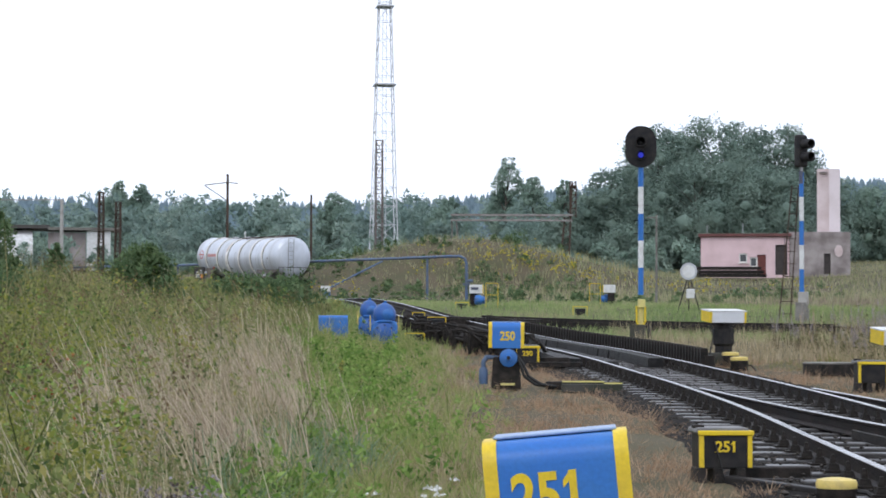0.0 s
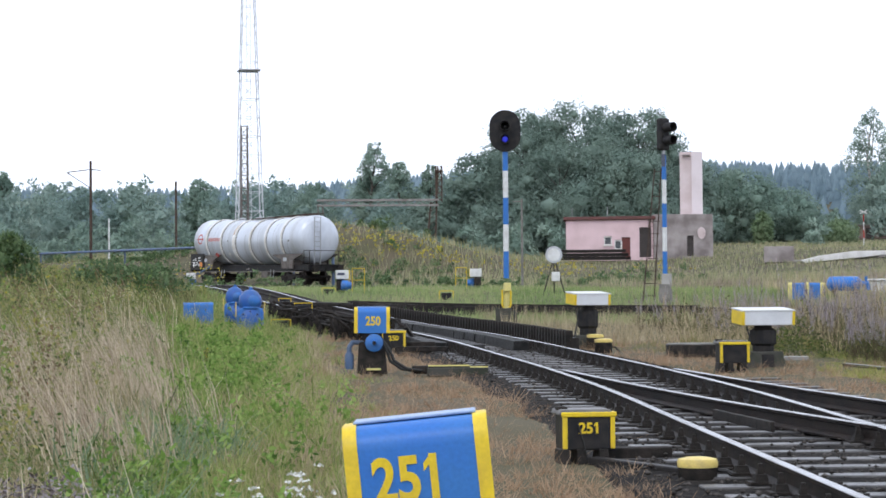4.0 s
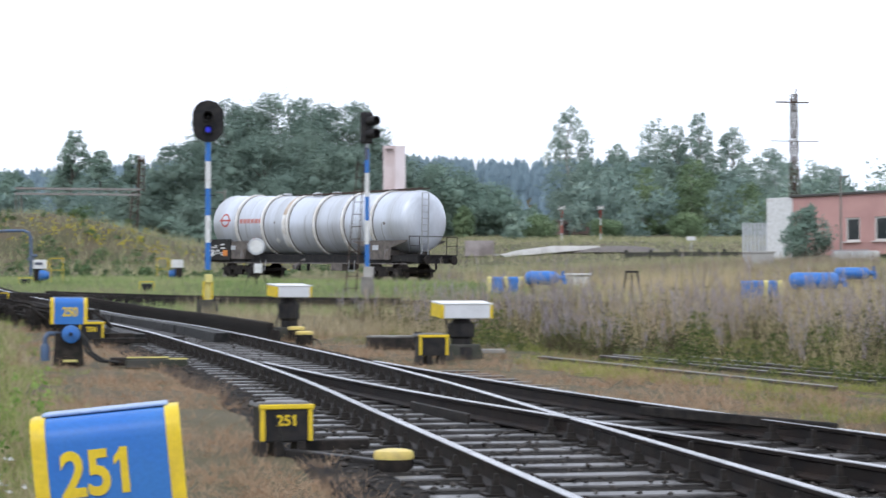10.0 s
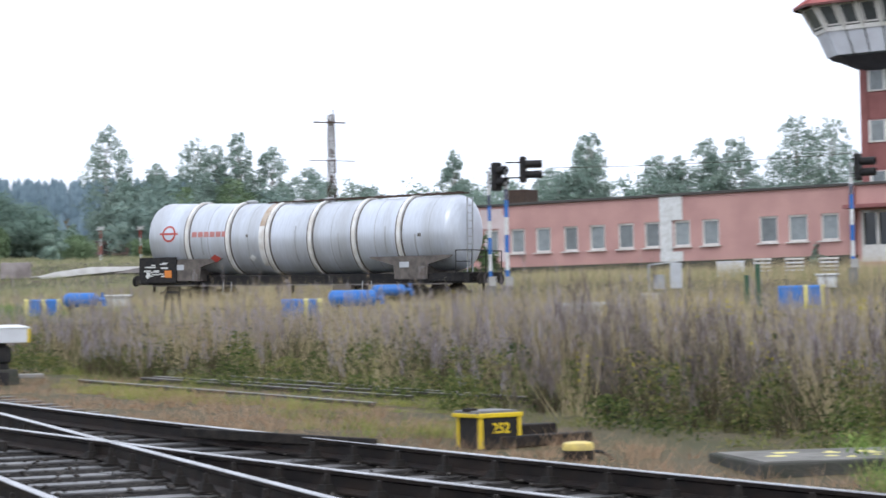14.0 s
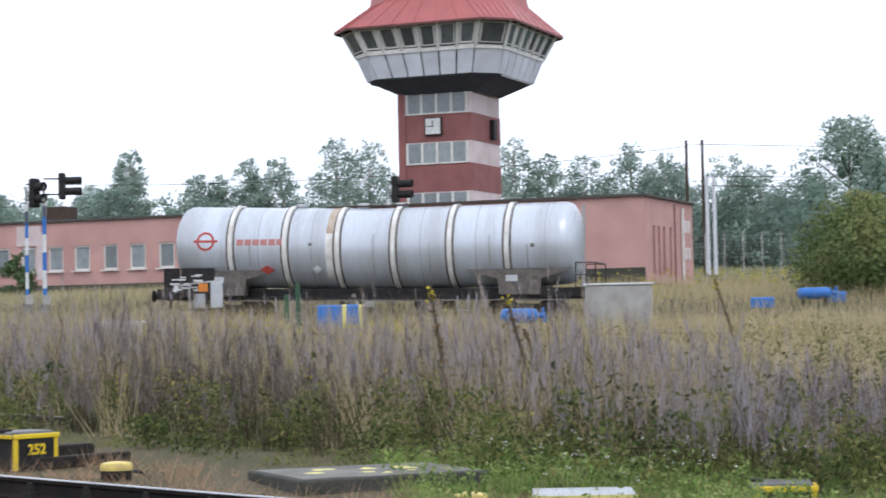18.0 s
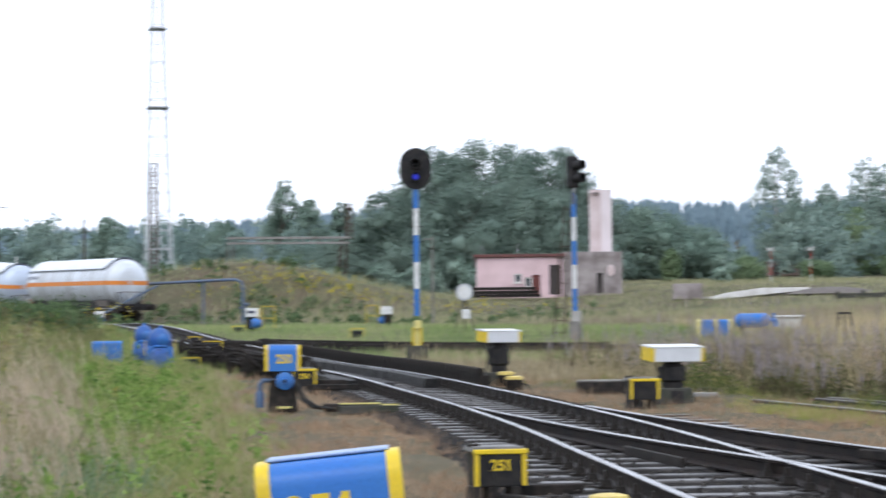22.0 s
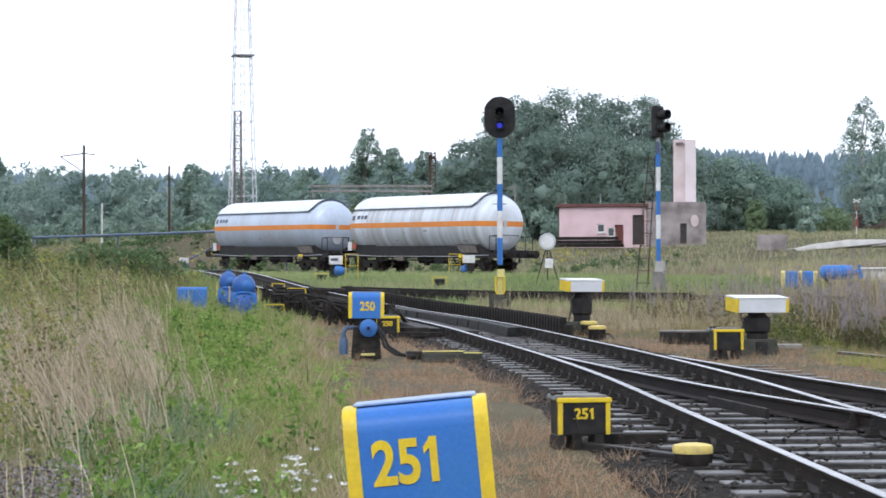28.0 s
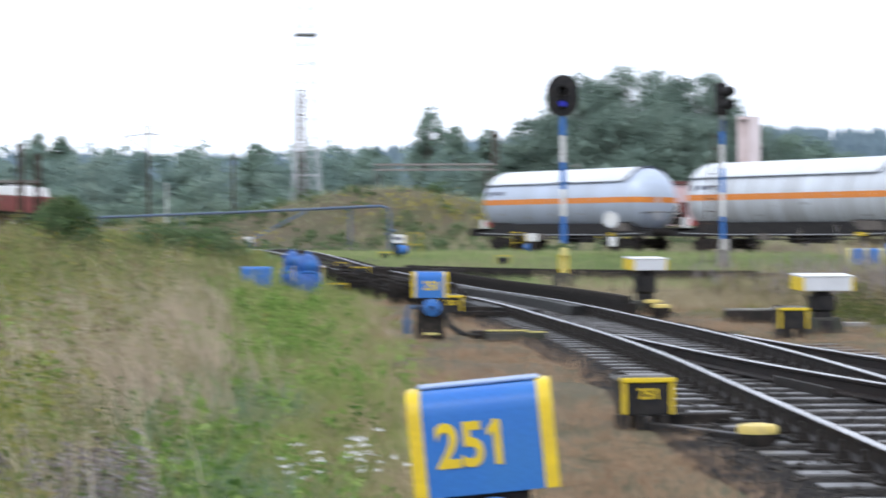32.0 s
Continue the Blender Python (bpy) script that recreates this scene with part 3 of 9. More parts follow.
SLEEPER_MESH = Shape().box((0, 0, 0), (2.5, 0.24, 0.14)).mesh("sleeper", SLEEPER, 0.012)
LONG_MESH = Shape().box((0, 0, 0), (3.7, 0.24, 0.14)).mesh("sleeper", SLEEPER, 0.012)


def fastening(s, p, d, z):
    """Ribbed plate with a screw and clip on both sides of a rail."""
    a = math.atan2(d[1], d[0])
    m = Matrix.Translation((p[0], p[1], z)) @ Matrix.Rotation(a - math.pi / 2, 4, "Z")
    s.box(m @ Vector((0, 0, -0.152)), (0.4, 0.18, 0.02), m.to_3x3().to_4x4())
    for k in (-0.115, 0.115):
        s.box(m @ Vector((k, 0, -0.12)), (0.1, 0.12, 0.055), m.to_3x3().to_4x4(), 0.75)
        s.box(m @ Vector((k, 0, -0.065)), (0.05, 0.05, 0.09), m.to_3x3().to_4x4(), 0.6)
    return s


FAST_MESH = fastening(Shape(), (0, 0), (0, 1), 0).mesh("fastening", TAR)


def track(label, line, z, top, first, last, gap, each=True, bed=True, fast=True, long_from=None, long_to=None, group=""):
    t = thing("railway_track", Matrix(), label, "railway track", group)
    _, nn = normals(line)
    for side in (-1, 1):
        rail(line + nn * side * GAUGE / 2, z, t, top)
    if bed:
        part("ballast_bed", sweep(line, z, BED), BALLAST, t, "dark oily gravel")
    d = np.r_[0, np.cumsum(np.hypot(*np.diff(line, axis=0).T))]
    far = Shape()
    if each:
        # loose stones lying between and on the sleepers
        q = np.random.default_rng(5)
        n = int(170 * (last - max(first, 4)))
        yy = q.uniform(max(first, 4), last, n)
        o = np.argsort(line[:, 1])
        sx = q.uniform(-1.65, 1.65, n)
        xx = np.interp(yy, line[o, 1], line[o, 0]) + sx
        zz = np.interp(yy, line[o, 1], z[o]) - np.where(q.uniform(0, 1, n) < 0.3, 0.15, 0.178)
        sz = q.uniform(0.014, 0.042, n)
        u = np.array([(1, 0, 0), (-1, 0, 0), (0, 1, 0), (0, -1, 0), (0, 0, 1), (0, 0, -1)], float)
        v = (u[None] * (sz[:, None, None] * q.uniform(0.5, 1.0, (n, 6, 1)) * np.array([1, 1, 0.6])) + np.stack([xx, yy, zz], 1)[:, None]).reshape(-1, 3)
        tri = np.array([(0, 2, 4), (2, 1, 4), (1, 3, 4), (3, 0, 4), (2, 0, 5), (1, 2, 5), (3, 1, 5), (0, 3, 5)])
        part("ballast_gravel", raw("ballast_gravel", v, (tri[None] + 6 * np.arange(n)[:, None, None]).reshape(-1, 3), STONE), STONE, t, "dark loose ballast stones", kind="stuff")
    for q in np.arange(0.3, d[-1], gap):
        x, y, zz = (np.interp(q, d, c) for c in (line[:, 0], line[:, 1], z))
        if not first <= y <= last:
            continue
        dx, dy = np.interp(q + 0.1, d, line[:, 0]) - x, np.interp(q + 0.1, d, line[:, 1]) - y
        a = math.degrees(math.atan2(dy, dx)) - 90
        wide = long_from is not None and long_from <= y <= long_to
        m = pose(x, y, zz - 0.232 + random.uniform(-0.006, 0.004), 0, 0, a + random.uniform(-1, 1)) @ Matrix.Translation((0.55 if wide else random.uniform(-0.03, 0.03), 0, 0))
        if each:
            part("sleeper", LONG_MESH if wide else SLEEPER_MESH, SLEEPER, t, m=m)
        else:
            far.box(m.translation, (2.5, 0.24, 0.14), m.to_3x3().to_4x4())
        if fast:
            n2 = Vector((dy, -dx, 0)).normalized()
            for side in (-1, 1):
                fm = pose(x + n2.x * side * GAUGE / 2, y + n2.y * side * GAUGE / 2, zz, 0, 0, a)
                part("fastening", FAST_MESH, TAR, t, m=fm)
    if far.v:
        part("sleepers", far, SLEEPER, t, kind="stuff")
    return t


BALLAST = mat("oily_ballast", (0.01, 0.0095, 0.009), (0.042, 0.037, 0.033), rough=0.95, scale=12, fine=45, mix=1.0, bump=1.0, spec=0.1)
STONE = mat("ballast_stone", (0.03, 0.027, 0.025), (0.11, 0.098, 0.088), rough=0.8, scale=14, mix=1.0, bump=0.4, spec=0.15)


def build_tracks():
    track("polished main track on wet black sleepers running up to the hump", T1, RZ(T1), RAILTOP, -14, 46, 0.62, long_from=16, long_to=27, group="yard tracks")
    k = T2[:, 1] < 26.2
    track("diverging dull track of the turnout on wet sleepers", T2[k], RZ(T2[k]), RAILTOP, -14, 16, 0.62, group="yard tracks")
    track("second branch track half hidden by weeds", T3, RZ(T3), RAILDULL, 30, 70, 0.65, each=False, fast=False, group="yard tracks")
    track("rear track in the grass on which wagons roll", T4, T4Z, RAILDULL, -10, 230, 0.65, each=False, fast=False, group="yard tracks")


build_tracks()
build_ground()


# ---- wagons ----
def running_gear(w, centres, wheels):
    """Bogies with frames, springs and wheelsets."""
    for c in centres:
        s = Shape()
        for y in (-1.0, 1.0):
            s.box((c, y, 0.62), (1.3, 0.14, 0.2)).box((c - 0.9, y, 0.5), (0.42, 0.18, 0.3)).box((c + 0.9, y, 0.5), (0.42, 0.18, 0.3))
            s.box((c, y, 0.42), (0.7, 0.16, 0.26)).box((c, y * 1.02, 0.28), (2.5, 0.05, 0.05))
            for k in (-1.12, -0.68, 0.68, 1.12):
                s.cyl((c + k, y, 0.32), (c + k, y, 0.64), 0.085, n=8)
        s.box((c, 0, 0.62), (0.5, 2.0, 0.22)).box((c - 1.35, 0, 0.55), (0.1, 2.0, 0.12)).box((c + 1.35, 0, 0.55), (0.1, 2.0, 0.12))
        part("bogie_frame", s, TAR, w, "greasy dark bogie frame")
        for a in (-0.9, 0.9):
            q = Shape().cyl((0, -1, 0), (0, 1, 0), 0.08)
            for y in (-0.75, 0.75):
                o = 1 if y > 0 else -1
                m = Matrix.Translation((0, y, 0)) @ Matrix.Rotation(radians(-90 * o), 4, "X")
                q.lathe([(0.1, 0.1), (0.12, 0.03), (0.38, 0.02), (0.4, 0.06), (0.46, 0.06), (0.462, -0.05), (0.49, -0.075), (0.4, -0.08), (0.36, -0.03), (0.14, -0.05), (0.1, -0.1)], 24, m)
            at = (c + a, 0, 0.46)
            wheels.append((part("wheelset", q, STEELWHEEL, w, m=Matrix.Translation(at)), at))


def buffers(w, end):
    for e in (-1, 1):
        for y in (-0.87, 0.87):
            m = Matrix.Translation((e * (end - 0.62), y, 1.05)) @ Matrix.Rotation(radians(90 * e), 4, "Y")
            part("buffer", Shape().lathe([(0.16, 0), (0.15, 0.2), (0.1, 0.22), (0.09, 0.5), (0.2, 0.54), (0.22, 0.58), (0.2, 0.62)], 14, m), TAR, w)
        part("coupling_hook", Shape().box((e * (end - 0.5), 0, 1.02), (0.45, 0.08, 0.14)).box((e * (end - 0.35), 0, 0.8), (0.06, 0.1, 0.4)), TAR, w)


def ladder(x, y, z0, z1, width, across="x"):
    s = Shape()
    d = Vector((1, 0, 0)) if across == "x" else Vector((0, 1, 0))
    b = Vector((x, y, 0))
    for k in (-0.5, 0.5):
        s.beam(b + d * width * k + Vector((0, 0, z0)), b + d * width * k + Vector((0, 0, z1)), 0.045)
    for z in np.arange(z0 + 0.2, z1, 0.3):
        s.beam(b - d * width / 2 + Vector((0, 0, z)), b + d * width / 2 + Vector((0, 0, z)), 0.03)
    return s


def tank_skin(stations, n=48):
    """A round shell along x through stations of (x, radius, axis height)."""
    s = Shape()
    v = [(x, r * math.cos(2 * math.pi * k / n), z + r * math.sin(2 * math.pi * k / n)) for x, r, z in stations for k in range(n)]
    f = [(i * n + k, i * n + (k + 1) % n, (i + 1) * n + (k + 1) % n, (i + 1) * n + k) for i in range(len(stations) - 1) for k in range(n)]
    return s.add(v, f + [tuple(range(n - 1, -1, -1)), tuple(range(len(v) - n, len(v)))])


def hoop(x, r, z, w, t, n=48):
    return tank_skin([(x - w / 2, r, z), (x - w / 2, r + t, z), (x + w / 2, r + t, z), (x + w / 2, r, z)], n)


def on_tank(x0, x1, a0, a1, r, z, out=0.006, n=8):
    """A patch of the tank's near side between two angles (0: level, 90: top)."""
    s = Shape()
    v = []
    for k in range(n + 1):
        a = radians(a0 + (a1 - a0) * k / n)
        for x in (x0, x1):
            v.append((x, -(r + out) * math.cos(a), z + (r + out) * math.sin(a)))
    return s.add(v, [(2 * k, 2 * k + 1, 2 * k + 3, 2 * k + 2) for k in range(n)])


def markings(w, x0, x1, y, z0, z1, rng, n=9, material=None):
    """Illegible lettering as plain bars on a board."""
    for _ in range(n):
        a = rng.uniform(x0, x1 - 0.35)
        part("text_bar", Shape().box((a + 0.15, y, rng.uniform(z0, z1)), (rng.uniform(0.12, 0.4), 0.008, rng.uniform(0.03, 0.07))), material or WHITE, w)


def grey_wagon():
    w = thing("tank_wagon", Matrix(), "silver-grey tank wagon with hoops, red emblem and rust streak", "tank wagon", "rolling wagons")
    L, R = 7.4, 1.47
    axis = lambda x: 2.72 + 0.16 * abs(x) / L
    ends = [(0.0, 0.62), (0.1, 0.8), (0.22, 0.93), (0.4, 0.985), (0.55, 1.0)]
    st = [(-L + d, R * k, axis(L)) for d, k in ends] + [(x, R, axis(x)) for x in np.linspace(-L + 0.7, L - 0.7, 13)] + [(L - d, R * k, axis(L)) for d, k in ends[::-1]]
    part("tank", tank_skin(st), TANKGREY, w, smooth=True)
    rings = (-5.15, -3.1, -1.15, 0.9, 2.95, 5.0)
    for x in rings:
        hp = part("hoop", hoop(x, R, axis(x), 0.15, 0.07), TANKRING, w, "pale raised hoop", smooth=True)
        # the hoop's shadow on the tank, drawn as two thin dark bands
        for e in (-0.13, 0.13):
            part("hoop_shadow", hoop(x + e, R, axis(x + e), 0.07, 0.008), SHADELINE_FITTINGS, hp, "hoop's shadow painted as a thin dark line")
    for x in (-4.1, -2.1, 1.9, 3.9, 6.35):
        part("weld_seam", hoop(x, R, axis(x), 0.035, 0.004), SEAMGREY, w, "fine weld seam")
    part("rust_streak", on_tank(-1.56, -1.3, 20, 86, R, axis(1.4), n=16), RUSTSTREAK, w, "rusty stained band beside a hoop")
    part("pale_streak", on_tank(-1.58, -1.32, -48, 20, R, axis(1.4), n=16), TANKRING, w, "whitish spill running down the tank")
    for x, a0, a1 in ((-4.45, -28, 8), (0.15, -40, 20), (2.2, -35, 5), (4.35, -30, 12), (5.7, -38, -2)):
        part("stain", on_tank(x, x + 0.07, a0, a1, R, axis(x), 0.004, n=8), SEAMGREY, w, "thin grey run of dirt")
    part("small_plate", on_tank(5.85, 6.0, -6, -1, R, axis(5.9), 0.008, 2), SHADELINE_FITTINGS, w)
    part("small_plate", on_tank(-2.2, -2.08, 2, 6, R, axis(2.1), 0.008, 2), SHADELINE_FITTINGS, w)
    # emblem and wordmark as plain shapes
    e = Shape()
    c, rr = -6.08, 0.34
    n = 28
    v = []
    for k in range(n):
        a = 2 * math.pi * k / n
        for q in (rr, rr - 0.08):
            px, pz = c + q * math.cos(a), 0.16 + q * math.sin(a)
            v.append((px, -math.sqrt(R * R - pz * pz) - 0.008, axis(c) + pz))
    e.add(v, [(2 * k, 2 * k + 1, (2 * k + 3) % (2 * n), (2 * k + 2) % (2 * n)) for k in range(n)])
    e.v += [p for p in on_tank(c - 0.46, c + 0.46, 4.6, 7.8, R, axis(c), 0.01, 1).v]
    e.f.append((2 * n, 2 * n + 1, 2 * n + 3, 2 * n + 2))
    part("emblem", e, REDMARK, w, "red ring emblem with a bar")
    for k in range(6):
        a = on_tank(-4.9 + k * 0.3, -4.9 + k * 0.3 + 0.25, 1.5, 10, R, axis(4.3), 0.008, 2)
        part("wordmark_bar", a, REDFADED, w, "faded red bar of a wordmark")
    d = Shape()
    for x, m_ in ((-3.75, 0.19),):
        d.add([(x - m_ * 1.4, -1.4, 1.98), (x, -1.3, 1.8), (x + m_ * 1.4, -1.4, 1.98), (x, -1.47, 2.13)], [(0, 1, 2, 3)])
    part("hazard_diamond", d, REDMARK, w, "dark red diamond sign")
    d2 = Shape().add([(-2.05, -1.42, 1.98), (-1.88, -1.32, 1.82), (-1.71, -1.42, 1.98), (-1.88, -1.47, 2.12)], [(0, 1, 2, 3)])
    part("hazard_diamond", d2, WHITE, w, "white diamond sign")
    # underframe
    f = Shape().box((0, 0, 1.1), (15.3, 1.3, 0.4))
    for y in (-1.1, 1.1):
        f.box((-6.6, y, 1.12), (2.6, 0.12, 0.3)).box((6.6, y, 1.12), (2.6, 0.12, 0.3)).box((0, y * 0.9, 0.92), (10.6, 0.08, 0.12))
    f.box((-7.9, 0, 1.1), (0.2, 2.5, 0.4)).box((7.9, 0, 1.1), (0.2, 2.5, 0.4))
    for x in (-5.5, 5.5):
        f.box((x, 0, 0.95), (1.4, 2.3, 0.12))
    f.box((-1.2, -0.6, 0.75), (0.12, 0.12, 0.5)).box((-0.5, -0.6, 0.75), (0.12, 0.12, 0.5)).cyl((1.5, -0.5, 0.78), (2.9, -0.5, 0.78), 0.22)
    part("underframe", f, BLACK, w, "black dusty steel underframe")
    part("brake_pipe", Shape().tube([(-7.2, -1.16, 0.86), (-3.0, -1.1, 0.86), (3.0, -1.1, 0.86), (7.2, -1.16, 0.86)], 0.028, 6), GREYRUST, w, "thin grey pipe along the frame")
    part("valve_outlet", Shape().cyl((-0.75, -0.4, 1.15), (-0.75, -1.25, 0.7), 0.09).cyl((-0.75, -1.15, 0.72), (-0.75, -1.32, 0.66), 0.14), GREYRUST, w, "outlet pipe below the tank")
    part("tool_box", Shape().box((2.2, -0.95, 0.7), (0.8, 0.35, 0.38)), DUSTY, w, "dusty box below the frame", bevel=0.02)
    for x in (-3.3, 3.4):
        part("foot_step", Shape().tube([(x - 0.2, -1.2, 1.0), (x - 0.2, -1.25, 0.5), (x + 0.2, -1.25, 0.5), (x + 0.2, -1.2, 1.0)], 0.02, 5), GALV, w)
    for x in (-5.4, 5.4):
        sd = Shape()
        for y in (-1.28, 1.22):
            sd.prism([(x - 1.75, 1.86), (x - 0.75, 1.6), (x - 0.7, 1.06), (x + 0.75, 1.06), (x + 0.8, 1.62), (x + 1.8, 1.9), (x + 1.9, 1.98), (x - 1.85, 1.93)], 0.06, Matrix.Translation((0, y, 0)))
        sd.box((x, 0, 1.3), (1.3, 2.4, 0.5))
        sa = part("saddle", sd, DUSTY, w, "dusty grey-brown tank saddle")
        part("saddle_plate", Shape().box((x - 0.25, -1.3, 1.62), (0.42, 0.02, 0.22)), GREYMETAL, sa, "small grey plate")
        part("saddle_web", Shape().box((x + 0.55, -1.3, 1.3), (0.28, 0.05, 0.5)), GREYRUST, sa)
    board = Shape().box((-6.75, -1.32, 1.52), (1.92, 0.06, 1.06))
    b = part("data_board", board, BLACK, w, "black end board with data")
    rng = random.Random(4)
    markings(b, -7.5, -6.1, -1.356, 1.2, 1.9, rng, 16)
    part("hazard_plate", Shape().box((-6.2, -1.36, 1.35), (0.36, 0.02, 0.3)), ORANGE, b, "orange hazard plate")
    part("label_holder", Shape().box((-7.25, -1.36, 1.3), (0.16, 0.02, 0.24), Matrix.Rotation(0.5, 4, "Y")), WHITE, b)
    # end platform and ladder
    p = Shape().box((7.75, 0, 1.28), (0.75, 2.5, 0.05))
    for y in (-1.22, 1.22):
        p.tube([(7.4, y, 1.3), (7.4, y, 2.15), (8.1, y, 2.15), (8.1, y, 1.3)], 0.022, 6)
        p.tube([(7.4, y, 1.72), (8.1, y, 1.72)], 0.018, 6)
    p.tube([(8.1, -1.22, 2.15), (8.1, 1.22, 2.15)], 0.022, 6)
    part("end_platform", p, BLACK, w, "black railed end platform")
    part("end_ladder", ladder(7.55, -0.35, 1.3, 4.2, 0.42, "y"), GALV, w, "grey steel ladder")
    tw = Shape()
    for y in (-0.28, 0.28):
        tw.beam((-1.9, y, 4.24), (7.2, y, 4.42), 0.05)
    for x in np.arange(-1.6, 7.2, 0.45):
        tw.box((x, 0, 4.27 + (x + 1.9) * 0.021), (0.06, 0.56, 0.03))
    part("walkway", tw, RUSTY, w, "dark roof walkway")
    for x in (-2.9, -0.55, 0.9):
        part("dome_valve", Shape().lathe([(0.22, 0), (0.22, 0.12), (0.26, 0.13), (0.24, 0.2), (0.08, 0.24)], 14, Matrix.Translation((x, 0, 4.16))), GALV, w)
    buffers(w, 8.3)
    wheels = []
    running_gear(w, (-5.5, 5.5), wheels)
    return w, wheels


def gas_wagon(label, skin, rng):
    w = thing("tank_wagon", Matrix(), label, "tank wagon", "rolling wagons")
    L, R, Z = 6.9, 1.6, 2.68
    ends = [(0.0, 0.3), (0.08, 0.52), (0.25, 0.76), (0.5, 0.92), (0.8, 0.99), (1.0, 1.0)]
    st = [(-L + d, R * k, Z) for d, k in ends] + [(x, R, Z) for x in np.linspace(-L + 1.2, L - 1.2, 9)] + [(L - d, R * k, Z) for d, k in ends[::-1]]
    part("tank", tank_skin(st), skin, w, smooth=True)
    # sun shield over the upper third, cut back in a curve at the end
    n = 22
    v, f = [], []
    xs = [-L + 0.1, -L + 0.22, -L + 0.42, -L + 0.7, -L + 1.0] + list(np.linspace(-L + 1.3, L - 0.95, 12))
    fit = lambda x: float(np.interp(x + L, [d for d, _ in ends], [k for _, k in ends]))
    for i, x in enumerate(xs):
        for k in range(n + 1):
            u = k / n * 2 - 1
            a = radians(90 + u * 57)
            q = R * fit(x) + 0.09
            back = 0.28 * max(0.0, abs(u) - 0.82) / 0.18 if i == len(xs) - 1 else 0.0
            v.append((x - back, -q * math.cos(a), Z + q * math.sin(a)))
    for i in range(len(xs) - 1):
        f += [(i * (n + 1) + k, i * (n + 1) + k + 1, (i + 1) * (n + 1) + k + 1, (i + 1) * (n + 1) + k) for k in range(n)]
    me = Shape().add(v, f)
    sh = part("sun_shield", me, SHIELD, w, "white curved sun shield", smooth=True)
    md = sh.modifiers.new("thickness", "SOLIDIFY")
    md.thickness = 0.02
    rim = Shape()
    last = [v[(len(xs) - 1) * (n + 1) + k] for k in range(n + 1)]
    rim.tube(last, 0.035, 6)
    for k in (0, n):
        rim.tube([v[i * (n + 1) + k] for i in range(len(xs))], 0.02, 5)
    part("shield_rim", rim, DARKMARK, w, "dark shield edge")
    band = [(-L + d, R * k + 0.006) for d, k in ends[1:]] + [(L - d + 0.004, R * k + 0.006) for d, k in ends[::-1]]
    bs = Shape()
    bv = []
    for side in (-1, 1):
        for x, r in band:
            for dz in (-0.15, 0.13):
                bv.append((x, side * math.sqrt(r * r - dz * dz), Z + dz))
    m = len(band)
    bs.add(bv, [(2 * i + j, 2 * i + j + 1, 2 * i + j + 3, 2 * i + j + 2) for j in (0, 2 * m) for i in range(m - 1)] + [(2 * m - 2, 2 * m - 1, 4 * m - 1, 4 * m - 2)])
    part("orange_stripe", bs, ORANGE, w, "orange stripe round the tank")
    for k, (a, b) in enumerate(((-6.0, -5.72), (-5.5, -5.2), (-5.1, -4.85), (-4.75, -4.45))):
        part("wordmark_bar", on_tank(a, b, 13 - 2 * (k == 0), 21, R, Z, 0.008, 3), DARKMARK, w, "dark blue bar of a wordmark")
    for _ in range(6):
        x, a = rng.uniform(-5, 5), rng.uniform(-38, -14)
        part("text_bar", on_tank(x, x + rng.uniform(0.2, 0.5), a, a + rng.uniform(3, 6), R, Z, 0.007, 2), SEAMGREY, w, "grey bar of small unreadable lettering")
    nose = Shape().lathe([(0.3, 0), (0.3, 0.03)], 20, Matrix.Translation((L - 0.05, -0.1, Z - 0.75)) @ Matrix.Rotation(radians(90), 4, "Y"))
    part("end_flange", nose, GREYMETAL, w)
    fr = Shape().box((0, 0, 1.05), (15.4, 1.4, 0.24))
    for y in (-1.15, 1.15):
        fr.box((0, y, 0.98), (15.2, 0.1, 0.24))
        fr.tube([(-4, y * 1.05, 0.72), (4, y * 1.05, 0.72)], 0.03, 6)
        for x in (-3, -1, 1, 3):
            fr.box((x, y, 0.8), (0.08, 0.08, 0.3))
    fr.box((-7.7, 0, 1.05), (0.2, 2.5, 0.4)).box((7.7, 0, 1.05), (0.2, 2.5, 0.4))
    for x in (-5.1, 5.1):
        fr.prism([(x - 1.2, 1.1), (x + 1.2, 1.1), (x + 0.9, 1.7), (x - 0.9, 1.7)], 2.3, Matrix.Translation((0, -1.15, 0)))
    fr.cyl((-0.6, -0.4, 0.75), (0.9, -0.4, 0.75), 0.22).box((2.2, -0.9, 0.72), (0.9, 0.4, 0.4))
    part("underframe", fr, BLACK, w, "black steel underframe")
    for y in (-1.2, 1.14):
        part("side_sill", Shape().prism([(-5.8, 1.5), (4.1, 1.5), (4.9, 1.1), (-6.3, 1.1)], 0.06, Matrix.Translation((0, y, 0))), BLACK, w, "black side sill below the tank")
    part("saddle", Shape().prism([(4.5, 1.12), (6.0, 1.12), (5.8, 1.5), (4.0, 1.56)], 0.04, Matrix.Translation((0, -1.26, 0))), DUSTY, w, "dusty grey saddle sheet")
    part("brake_pipe", Shape().tube([(-7.0, -1.24, 1.0), (-3.6, -1.24, 0.92), (3.6, -1.24, 0.92), (7.0, -1.24, 1.0)], 0.025, 6), GALV, w, "thin pale pipe along the frame")
    part("valve_box", Shape().box((-1.4, -1.12, 0.82), (0.7, 0.3, 0.3)), DUSTY, w, "dusty valve box", bevel=0.02)
